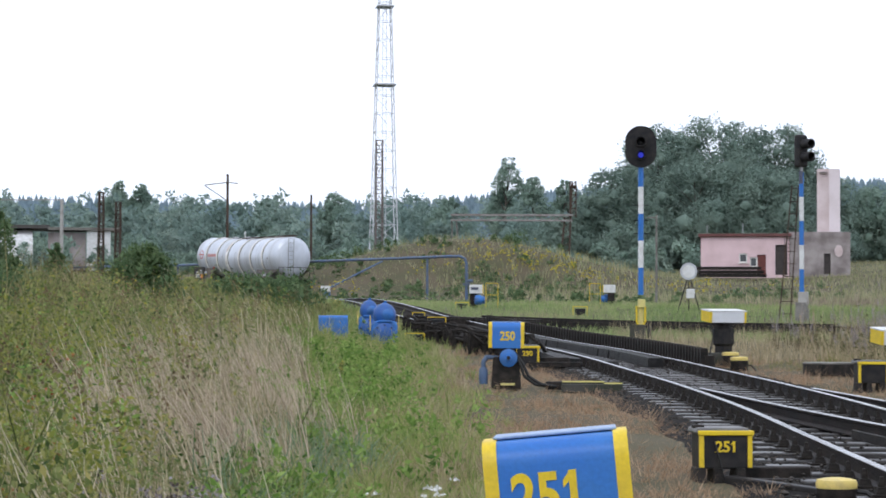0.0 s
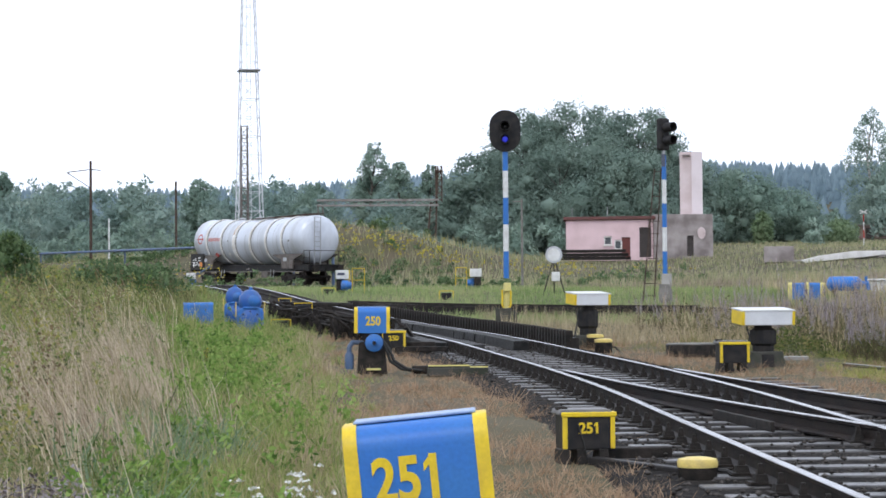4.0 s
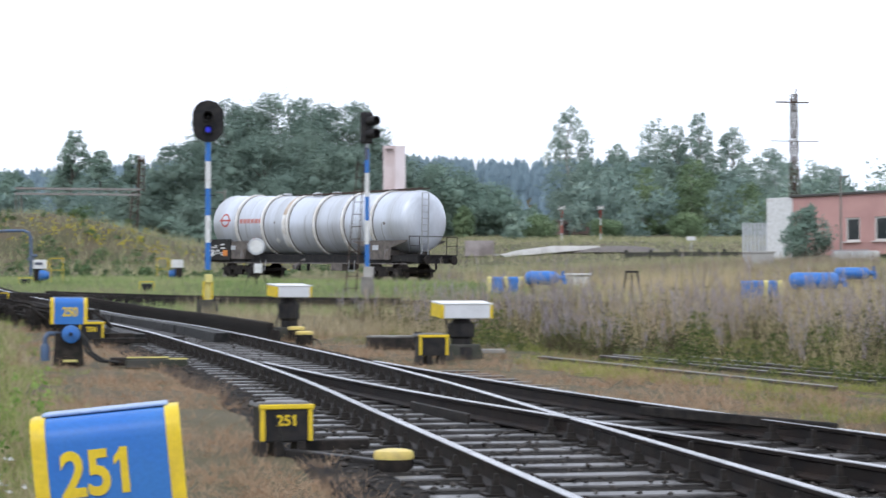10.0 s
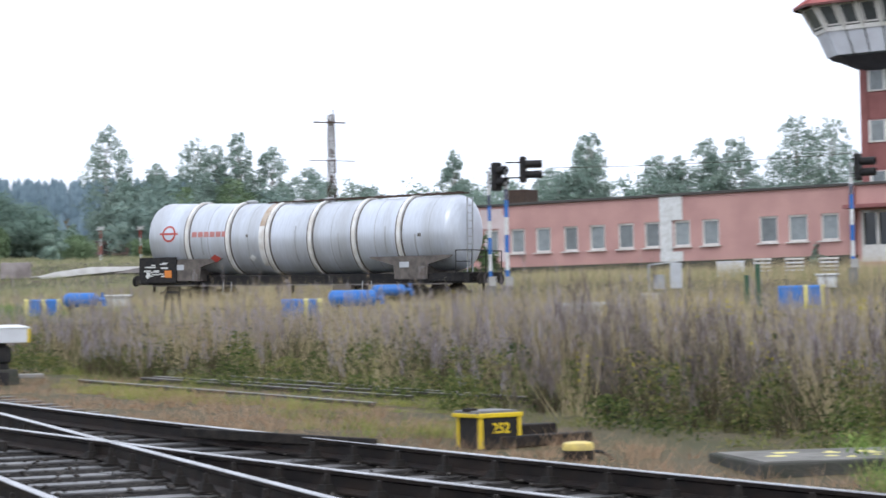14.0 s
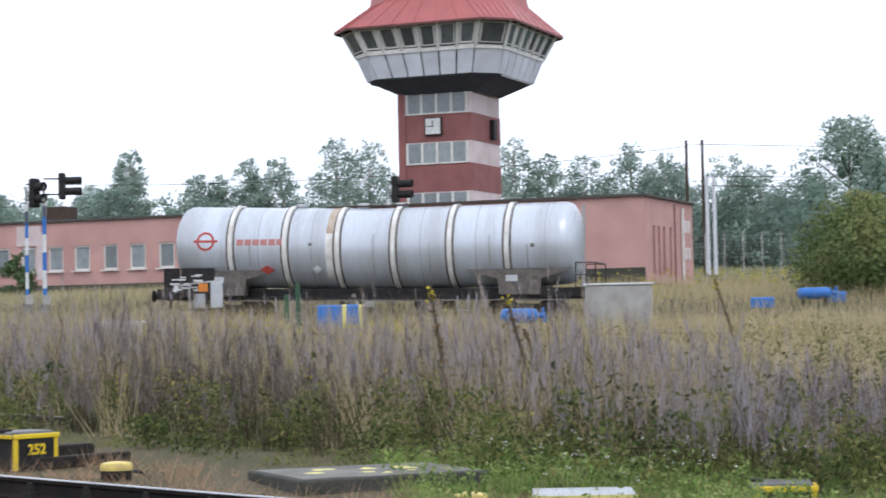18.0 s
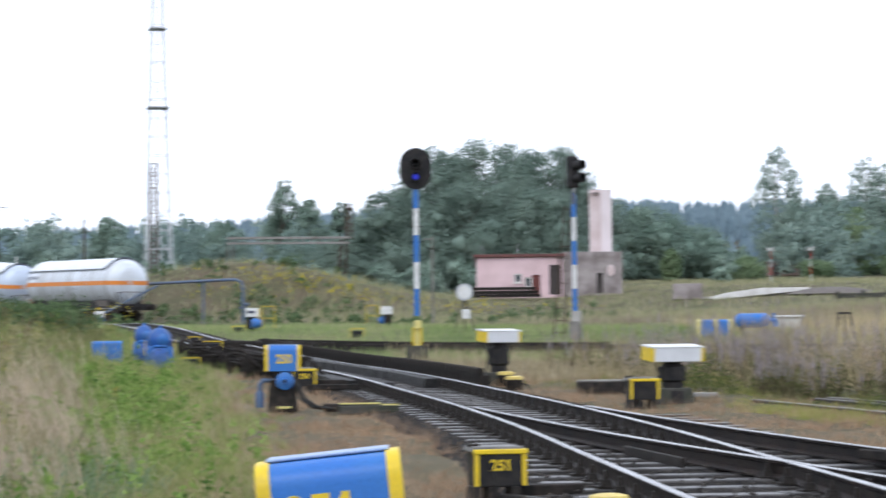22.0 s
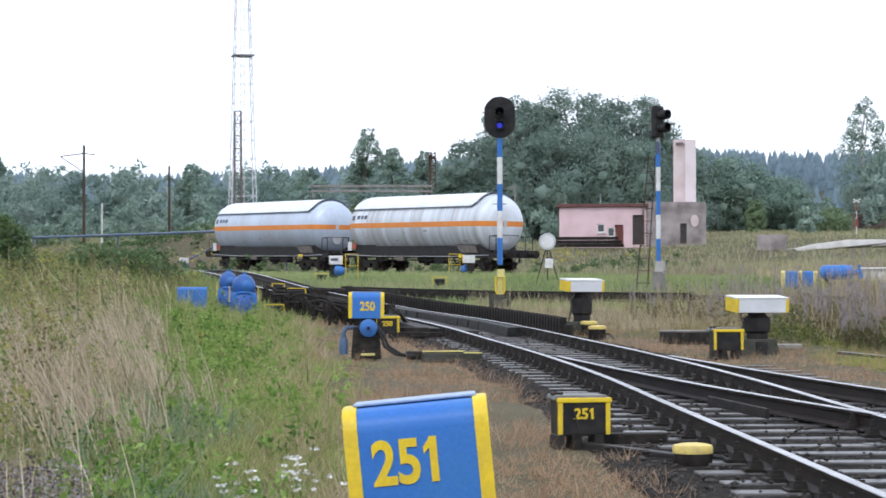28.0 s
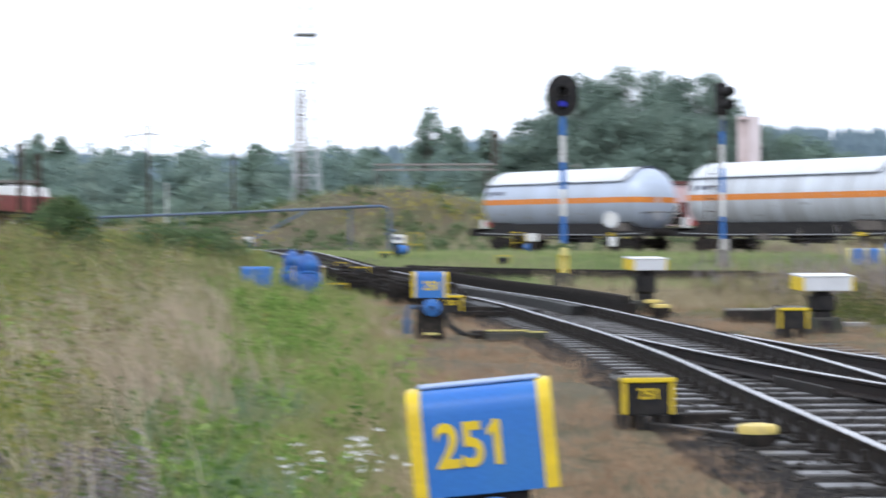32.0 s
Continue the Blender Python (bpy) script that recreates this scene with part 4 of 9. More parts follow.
    for x in (-2.9, 0.4, 3.2):
        part("brake_rigging", Shape().beam((x, -0.9, 1.0), (x + 0.5, -1.0, 0.5), 0.07).box((x + 0.5, -1.0, 0.5), (0.3, 0.2, 0.16)), TAR, w)
    for x in (-4.4, 0.0, 3.4):
        part("weld_seam", hoop(x, R, Z, 0.035, 0.004), SEAMGREY, w, "fine weld seam")
    part("end_rail", Shape().tube([(L - 0.12, -0.9, Z - 0.65), (L + 0.1, -0.55, Z - 0.62), (L + 0.1, 0.55, Z - 0.62), (L - 0.12, 0.9, Z - 0.65)], 0.025, 6), SHADELINE_FITTINGS, w, "dark handrail on the tank end")
    part("end_plate", Shape().box((L + 0.01, -0.1, Z + 0.0), (0.02, 0.22, 0.36)), GREYMETAL, w, "small grey plate on the stripe")
    for e in (-1, 1):
        pl = Shape().box((e * 7.3, 0, 1.24), (0.7, 2.5, 0.05))
        for y in (-1.2, 1.2):
            pl.tube([(e * 7.0, y, 1.26), (e * 7.0, y, 2.0), (e * 7.6, y, 2.0), (e * 7.6, y, 1.26)], 0.022, 6)
        part("end_platform", pl, BLACK, w)
    part("data_plate", Shape().box((-6.7, -1.27, 1.5), (0.4, 0.03, 0.5)), WHITE, w, "white data plate")
    part("data_plate", Shape().box((-6.2, -1.27, 1.5), (0.3, 0.03, 0.3)), REDMARK, w, "faded red plate")
    part("brake_plate", Shape().box((4.6, -1.3, 0.95), (0.5, 0.02, 0.16)), YELLOW, w, "yellow plate on the frame")
    buffers(w, 8.4)
    wheels = []
    running_gear(w, (-5.2, 5.2), wheels)
    return w, wheels


def red_wagon():
    w = thing("hopper_wagon", Matrix(), "red-brown hopper wagon with a pale top rolling down", "hopper wagon", "rolling wagons")
    part("body", Shape().box((0, 0, 1.75), (11.6, 2.7, 1.35)), WAGONRED, w, "red-brown steel body", bevel=0.04)
    for k in range(9):
        part("rib", Shape().box((-5.2 + k * 1.3, 0, 1.75), (0.09, 2.84, 1.2)), WAGONRED, w)
    part("top_cover", Shape().box((-1.3, 0, 2.85), (8.4, 2.2, 0.8), None, 0.9), WHITE, w, "pale cover", bevel=0.08)
    part("underframe", Shape().box((0, 0, 0.95), (12.2, 1.8, 0.26)), BLACK, w)
    buffers(w, 6.6)
    wheels = []
    running_gear(w, (-4.0, 4.0), wheels)
    return w, wheels


RED_WAGON, RED_WHEELS = red_wagon()
GREY_WAGON, GREY_WHEELS = grey_wagon()
GAS_FRONT, GAS_FRONT_WHEELS = gas_wagon("pale grey gas tank wagon, streaked, with orange stripe and white shield", GASDIRTY, random.Random(7))
GAS_REAR, GAS_REAR_WHEELS = gas_wagon("bluish grey gas tank wagon with orange stripe and white shield", GASGREY, random.Random(9))


# ---- equipment by the tracks ----
def hood(w, h, d, r=0.09, tilt=0.0):
    """Outline of a hood with rounded top edges, seen from its end (y, z)."""
    pts = [(-d / 2, 0)]
    for k in range(6):
        a = radians(180 - 18 * k)
        pts.append((-d / 2 + r + r * math.cos(a), h - r + r * math.sin(a)))
    for k in range(6):
        a = radians(90 - 18 * k)
        pts.append((d / 2 - r + r * math.cos(a), h - r + r * math.sin(a)))
    return pts + [(d / 2, 0)]


def along_x(poly, x0, x1):
    s = Shape()
    n = len(poly)
    s.add([(x0, y, z) for y, z in poly] + [(x1, y, z) for y, z in poly], [(k, (k + 1) % n, n + (k + 1) % n, n + k) for k in range(n)] + [tuple(range(n - 1, -1, -1)), tuple(range(n, 2 * n))])
    return s


def valve_cabinet(number, m, base, lean, label, size=0.2, shift=-0.035):
    """Blue numbered hood with yellow edges on a black valve stand; base: its underside above the ground."""
    t = thing("valve_cabinet", m, label, "control cabinet", "numbered blue cabinets")
    tip = Matrix.Translation((0, 0, base)) @ pose(0, 0, 0, 0, lean, 0)
    body = part("hood", along_x(hood(0.5, 0.375, 0.34), -0.208, 0.208), BLUE, t, "glossy blue hood", m=tip, smooth=True)
    for x in (-0.232, 0.232):
        part("edge_band", along_x(hood(0.5, 0.379, 0.348), x - 0.025, x + 0.025), YELLOW, body, "yellow painted edge", smooth=True)
    part("number", letters(number, size, YELLOW), YELLOW, body, m=Matrix.Translation((shift, -0.172, 0.17)) @ Matrix.Diagonal((0.88, 1, 1.08, 1)))
    part("top_plate", Shape().box((0, 0.03, 0.384), (0.44, 0.2, 0.01)), TOPBLUE, body, bevel=0.004)
    s = Shape().box((0, 0.02, base / 2 - 0.05), (0.44, 0.34, base * 0.75), None, 0.85).box((0, 0, base - 0.04), (0.3, 0.26, 0.1))
    for k in (-0.13, 0.13):
        s.box((k, -0.1, base * 0.3), (0.05, 0.06, base * 0.6))
    part("stand", s, TAR, t, "tarred iron stand", bevel=0.015)
    mm = Matrix.Translation((0.03, -0.16, base - 0.14)) @ Matrix.Rotation(radians(90), 4, "X")
    v = part("valve_disc", Shape().lathe([(0.125, -0.03), (0.13, 0.03), (0.1, 0.05), (0.04, 0.055), (0.035, 0.09), (0.0, 0.09)], 24, mm), BLUE_WORN, t, "round blue valve cover", smooth=True)
    part("hub", Shape().lathe([(0.03, 0.08), (0.02, 0.12), (0, 0.12)], 10, mm), BLACK, v)
    part("pipe", Shape().tube([(-0.12, -0.05, base - 0.14), (-0.28, -0.06, base - 0.13), (-0.33, -0.07, base - 0.2), (-0.33, -0.07, 0.1)], 0.035, 10).lathe([(0.06, 0), (0.065, 0.05), (0.065, 0.2), (0.045, 0.24)], 12, Matrix.Translation((-0.33, -0.07, 0.1))), PIPEBLUE, t, "dark blue pipe with a filter", smooth=True)
    for k in range(2):
        part("hose", Shape().tube([(0.12, -0.1, base - 0.06), (0.2 + k * 0.04, -0.14, base - 0.22), (0.26 + k * 0.06, -0.16, base * 0.35), (0.42 + k * 0.08, -0.18, 0.1), (0.62 + k * 0.1, -0.16, 0.07)], 0.022, 8), RUBBER, t)
    part("step_plate", Shape().box((0.02, -0.2, 0.1), (0.2, 0.08, 0.03)), YELLOW_PALE, t, "pale yellow step")
    part("drive_cover", Shape().box((1.05, -0.1, 0.08), (0.95, 0.16, 0.12), pose(0, 0, 0, 0, 0, -4)), TAR, t, "black drive cover", bevel=0.02)
    return t


def point_box(number, m, label, rods=True, legs=0.14, size=1.0, back=False):
    """Black box with yellow lid edge and corners on short legs."""
    t = thing("point_machine", m @ Matrix.Scale(size, 4), label, "point machine", "black and yellow boxes")
    b = part("body", Shape().box((0, 0, legs + 0.17), (0.43, 0.36, 0.3)), BLACK, t, "black painted box", bevel=0.015)
    part("lid", Shape().box((-0.02, 0.02, legs + 0.335), (0.46, 0.4, 0.05), None, 0.94), LIDTOP, t, "dark grey lid", bevel=0.016)
    part("lid_edge", Shape().box((0.0, -0.185, legs + 0.318), (0.47, 0.025, 0.042)).box((0.225, 0, legs + 0.318), (0.025, 0.36, 0.04)), YELLOW, t, "yellow lid edge", bevel=0.008)
    for x in (-0.203, 0.203):
        part("corner", Shape().box((x, -0.17, legs + 0.165), (0.04, 0.035, 0.27)), YELLOW, t, "yellow corner strip", bevel=0.006)
    if back:
        part("corner", Shape().box((-0.207, 0.165, legs + 0.165), (0.03, 0.04, 0.27)), YELLOW, t, "yellow corner strip", bevel=0.006)
        part("lid_edge", Shape().box((-0.243, 0.02, legs + 0.318), (0.022, 0.38, 0.035)), YELLOW, t, bevel=0.006)
    if number:
        part("number", letters(number, 0.125, YELLOW), YELLOW, b, m=Matrix.Translation((0.005, -0.184, legs + 0.2)))
    for x in (-0.21, -0.07, 0.12):
        part("leg", Shape().box((x, -0.08, legs / 2 + 0.01), (0.1, 0.34, legs + 0.04), None, 0.75), TAR, t, bevel=0.01)
    part("catch", Shape().box((-0.2, 0.0, legs + 0.365), (0.09, 0.12, 0.03)), TAR, t, bevel=0.008)
    if number == "251":
        part("drive_bar", Shape().beam((0.02, -0.22, 0.13), (0.62, -1.4, 0.1), 0.11, 0.1), BLACK, t, "long black drive bar", bevel=0.012)
    if rods:
        part("drive_rod", Shape().box((0.5, -0.16, 0.1), (0.95, 0.13, 0.1)).box((0.45, 0.12, 0.15), (0.65, 0.16, 0.16)), TAR, t, "greasy black drive casing", bevel=0.015)
        part("cable", Shape().tube([(-0.1, -0.19, legs + 0.25), (-0.06, -0.22, legs + 0.1), (0.0, -0.22, 0.05), (0.15, -0.24, 0.02)], 0.008, 6), RUBBER, t)
    return t


def cap(m, label, r=0.16, h=0.2):
    t = thing("cable_post", m, label, "cable post", "yellow capped posts")
    part("drum", Shape().lathe([(r * 0.95, 0), (r, 0.02), (r * 0.98, h - 0.06), (r * 0.8, h - 0.055)], 20), TAR, t, "black drum", smooth=True)
    part("cap", Shape().lathe([(r * 1.02, h - 0.07), (r * 1.04, h - 0.035), (r * 0.98, h - 0.012), (r * 0.6, h), (0, h)], 20), YELLOW_FADED, t, "worn yellow cap", smooth=True)
    part("cable", Shape().tube([(r, 0, h * 0.45), (r + 0.07, 0.02, h * 0.4), (r + 0.13, -0.02, 0.03), (r + 0.16, -0.04, -0.03)], 0.016, 6), RUBBER, t)
    return t


def sensor_table(m, label, post, wide=0.86):
    """White sheet metal box with yellow ends on a dark pedestal."""
    t = thing("track_sensor", m, label, "track sensor", "white sensor boxes")
    z = post + 0.11
    tip = Matrix.Translation((0, 0, post)) @ Matrix.Rotation(radians(5), 4, "X") @ Matrix.Translation((0, 0, -post))
    b = part("housing", Shape().box((0, 0, z), (wide, 0.5, 0.22)), PALEMETAL, t, "pale grey metal housing", bevel=0.012, m=tip)
    part("lid", Shape().box((0, 0, z + 0.117), (wide + 0.02, 0.52, 0.016)), WHITE, b, bevel=0.004)
    for x in (-wide / 2 + 0.03, wide / 2 - 0.03):
        part("end_band", Shape().box((x + (0.012 if x > 0 else -0.012), -0.01, z - 0.004), (0.042, 0.51, 0.21)), YELLOW, b, "yellow end", bevel=0.006)
    p = Shape().lathe([(0.26, 0), (0.24, post * 0.3), (0.17, post * 0.36), (0.17, post * 0.5), (0.21, post * 0.55), (0.21, post * 0.85), (0.14, post * 0.92), (0.14, post)], 10)
    part("pedestal", p, BLACK, t, "black cast pedestal")
    part("base", Shape().box((0, 0, post * 0.12), (0.62, 0.5, post * 0.5), None, 0.8), CONCRETE_DARK, t, "dark concrete base", bevel=0.02)
    part("cable", Shape().tube([(-0.3, -0.1, post), (-0.28, -0.18, post * 0.7), (-0.36, -0.2, post * 0.3), (-0.34, -0.2, 0)], 0.014, 6), RUBBER, t)
    return t


def striped_pole(t, h, r, bands, start=0.0):
    """Pole in bands of blue and white."""
    z = start
    step_ = (h - start) / bands
    for k in range(bands):
        part("pole_band", Shape().cyl((0, 0, z), (0, 0, z + step_), r, n=14), BLUE if k % 2 == 0 else WHITE, t, "blue band" if k % 2 == 0 else "white band", smooth=True)
        z += step_


def lamp_hood(t, at, r, length, parent=None, yaw=0.0):
    m = Matrix.Translation(at) @ Matrix.Rotation(radians(yaw), 4, "Z") @ Matrix.Rotation(radians(90), 4, "X")
    part("lamp_hood", Shape().lathe([(r, 0), (r * 1.03, length), (r * 0.93, length), (r * 0.9, 0.02), (0, 0.02)], 18, m), BLACK, parent or t, "black lamp hood", smooth=True)
    return m


def signal_oval(m, h):
    t = thing("light_signal", m, "light signal with black oval board on blue and white pole", "railway signal", "light signals")
    part("footing", Shape().box((-0.08, 0, 0.22), (0.42, 0.4, 0.5)).box((0.22, 0.05, 0.2), (0.12, 0.3, 0.45)), CONCRETE_DARK, t, "dark concrete footing", bevel=0.02)
    part("pole_foot", Shape().cyl((0, 0, 0.4), (0, 0, 1.0), 0.07), YELLOW_PALE, t)
    y = Shape().tube([(-0.11, -0.08, 0.95), (-0.11, -0.08, 0.55), (-0.06, -0.08, 0.42), (0.06, -0.08, 0.42), (0.11, -0.08, 0.55), (0.11, -0.08, 0.95)], 0.026, 6)
    part("guard", y, YELLOW, t, "yellow steel guard")
    part("junction_box", Shape().box((0.02, -0.06, 1.02), (0.2, 0.18, 0.22)), YELLOW_PALE, t, "pale yellow junction box", bevel=0.02)
    striped_pole(t, h - 0.9, 0.072, 5, 1.25)
    for z in (2.85, 3.2, 3.6):
        part("step_iron", Shape().cyl((-0.19, 0, z), (0.19, 0, z), 0.012, n=6), BLACK, t)
    part("marker_plate", Shape().box((0, -0.085, h - 2.0), (0.11, 0.01, 0.4)), WHITE, t, "white plate with an unreadable mark")
    hv = []
    n = 40
    for k in range(n):
        a = 2 * math.pi * k / n
        hv.append((0.41 * math.cos(a), h - 0.56 + 0.4 * math.sin(a) + (0.15 if math.sin(a) > 0 else -0.15)))
    b = part("board", Shape().prism(hv, 0.05, Matrix.Translation((0, -0.1, 0))), BLACK, t, "black oval backing board")
    lamp_hood(t, (0, -0.1, h - 0.44), 0.13, 0.28, b)
    mm = lamp_hood(t, (0.0, -0.1, h - 0.78), 0.12, 0.2, b)
    part("lens", Shape().lathe([(0.075, 0.03), (0, 0.04)], 18, mm), BLUELIGHT, b, "lit deep blue lens")
    part("lens", Shape().lathe([(0.11, 0.03), (0, 0.05)], 18, Matrix.Translation((0, -0.1, h - 0.44)) @ Matrix.Rotation(radians(90), 4, "X")), LENSDARK, b, "unlit dark lens")
    part("bracket", Shape().box((0, 0.03, h - 0.6), (0.2, 0.16, 0.5)), BLACK, t)
    return t


def signal_two(m, h, label, pole_z=1.0, with_ladder=True, side=0.0, yaw=0.0, bands=6, r=0.075, hs=1.15, top=0.9, hood_len=0.34):
    t = thing("light_signal", m, label, "railway signal", "light signals")
    part("footing", Shape().box((0, 0, 0.3), (0.4, 0.4, 0.75), None, 0.85), CONCRETE, t, "grey concrete footing", bevel=0.03)
    part("junction_box", Shape().box((0.06, -0.05, 0.8), (0.3, 0.22, 0.4)), CONCRETE_LIGHT, t, "pale junction box", bevel=0.02)
    striped_pole(t, h - top, r, bands, pole_z)
    part("pole_top", Shape().cyl((0, 0, h - top), (0, 0, h - 0.3), 0.05), GALV, t)
    rot = Matrix.Translation((side, 0, h)) @ Matrix.Rotation(radians(yaw), 4, "Z") @ Matrix.Scale(hs, 4)
    hd = part("signal_head", Shape().box((0, 0.02, -0.44), (0.34, 0.22, 0.9)), BLACK, t, "black two-lamp signal head", bevel=0.06, m=rot)
    for z in (-0.26, -0.62):
        q = Matrix.Translation((0, -0.08, z)) @ Matrix.Rotation(radians(90), 4, "X")
        part("lamp_hood", Shape().lathe([(0.13, 0), (0.135, hood_len), (0.12, hood_len), (0.115, 0.02), (0, 0.02)], 18, q), BLACK, hd, smooth=True)
    for z in (h - 0.75, h - 0.2):
        part("bracket", Shape().beam((0, 0, z), (side, 0.05, z), 0.05), BLACK, t)
    part("plate", Shape().box((0, -0.085, h - 1.35), (0.12, 0.01, 0.4)), DARKMARK, t, "small plate with white dots")
    if with_ladder:
        s = Shape()
        for k in (0, 0.3):
            s.beam((-0.75 + k * 1.2, 0.1, 0.1), (-0.32 + k * 0.7, 0.1, h - 1.6), 0.035)
        for i in range(11):
            u = i / 10
            z = 0.3 + u * (h - 2.0)
            s.beam((-0.73 + 0.43 * u, 0.1, z), (-0.73 + 0.36 + 0.21 * u + 0.07, 0.1, z), 0.022)
        part("ladder", s, RUSTY, t, "thin dark ladder")
    return t


def build_equipment():
    valve_cabinet("251", pose(0.31, 7.15, float(H(0.27, 7.15)), 0, 0, -4), 0.6, -5.5, "leaning blue cabinet with yellow edges and number 251")
    valve_cabinet("250", on(0.49, 28.9, 0), 0.62, 0.5, "blue cabinet with yellow edges, number 250, on black valve stand", 0.165, 0.015)
    point_box("251", on(1.93, 15.55, 5, -0.11), "black point machine box numbered 251 with yellow edges", legs=0.21, size=0.93)
    cap(on(2.55, 14.05, -10), "black cable drum with worn yellow cap", 0.14, 0.17)
    point_box("250", on(1.0, 36.2, 0), "black point machine box numbered 250 with yellow edges", legs=0.1)
    point_box("252", on(8.05, 16.4, 8, -0.07), "black point machine box numbered 252 with yellow edges", legs=0.02, size=1.04, back=True)
    cap(on(8.05, 14.7, -33), "black cable drum with yellow cap beside the rail", 0.13, 0.15)
    cap(on(4.97, 38.2, -5, -0.02), "low black post with pale yellow cap", 0.16, 0.3)
    cap(on(4.86, 36.2, -5, -0.02), "low black post with yellow cap", 0.16, 0.28)
    sensor_table(on(4.88, 38.6, 14, -0.1), "pale sensor box with yellow ends on dark pedestal", 0.95, 0.74)
    sensor_table(on(6.52, 30.2, 8), "pale sensor box with yellow ends on black pedestal among weeds", 0.67, 0.84)
    point_box("", on(5.88, 29.4, 2, -0.08), "black point machine box with yellow edges beside a sensor", rods=False, legs=0.17)
    signal_oval(on(4.43, 52.0, -5), 5.69)
    signal_two(on(10.5, 63.2, -20), 6.0, "two-lamp signal on blue and white pole with ladder", yaw=52, bands=5, pole_z=0.95, top=1.2)
    s3 = on(31.98, 63.58, -26)
    signal_two(s3, 5.3, "blue and white pole carrying a sideways two-lamp signal head", 0.6, False, 0.66, 78, 6, hs=1.05, hood_len=0.55)
    signal_two(on(31.5, 63.98, -26), 5.1, "slender pole with a black two-lamp signal head", 0.6, False, 0.3, 40, 6, 0.06, 1.15)
    signal_two(on(45.85, 61.9, -36), 5.0, "blue and white signal pole with sideways black head", 0.5, False, 0.3, 70, 6, hood_len=0.5)


build_equipment()


# ---- buildings ----
def wall_grid(length, height, thick, holes):
    """A wall along x with openings (x0, x1, z0, z1) cut through it, as one solid."""
    xs = sorted({0.0, length, *(h[0] for h in holes), *(h[1] for h in holes)})
    zs = sorted({0.0, height, *(h[2] for h in holes), *(h[3] for h in holes)})
    nx, nz = len(xs) - 1, len(zs) - 1

    def solid(i, k):
        if not (0 <= i < nx and 0 <= k < nz):
            return False
        cx, cz = (xs[i] + xs[i + 1]) / 2, (zs[k] + zs[k + 1]) / 2
        return not any(h[0] < cx < h[1] and h[2] < cz < h[3] for h in holes)

    at = lambda i, k, b: (i * (nz + 1) + k) * 2 + b
    s = Shape()
    fs = []
    for i in range(nx):
        for k in range(nz):
            if not solid(i, k):
                continue
            fs.append((at(i, k, 0), at(i + 1, k, 0), at(i + 1, k + 1, 0), at(i, k + 1, 0)))
            fs.append((at(i, k, 1), at(i, k + 1, 1), at(i + 1, k + 1, 1), at(i + 1, k, 1)))
            for di, dk, p, q in ((-1, 0, (i, k + 1), (i, k)), (1, 0, (i + 1, k), (i + 1, k + 1)), (0, -1, (i, k), (i + 1, k)), (0, 1, (i + 1, k + 1), (i, k + 1))):
                if not solid(i + di, k + dk):
                    fs.append((at(*p, 0), at(*p, 1), at(*q, 1), at(*q, 0)))
    s.add([(x, y, z) for x in xs for z in zs for y in (0.0, thick)], fs)
    used = sorted({i for f in s.f for i in f})
    new_at = {o: k for k, o in enumerate(used)}
    s.v, s.f = [s.v[o] for o in used], [tuple(new_at[o] for o in f) for f in s.f]
    return s


def window(parent, x, z, w, h, glass, sill=True, mull=1, depth=0.12):
    t = part("window", Shape().box((x + w / 2, depth + 0.02, z + h / 2), (w, 0.02, h)), glass, parent, "dark window pane")
    f = Shape()
    for a in np.linspace(0, 1, mull + 1):
        f.box((x + w * a + (0.03 if a == 0 else -0.03 if a == 1 else 0), depth - 0.02, z + h / 2), (0.11, 0.08, h))
    f.box((x + w / 2, depth - 0.02, z + 0.05), (w, 0.08, 0.1)).box((x + w / 2, depth - 0.02, z + h - 0.05), (w, 0.08, 0.1))
    part("window_frame", f, FRAMEW, t, "pale window frame")
    if sill:
        part("window_sill", Shape().box((x + w / 2, -0.06, z - 0.04), (w + 0.2, 0.2, 0.06)), FRAMEW, t)
    return t


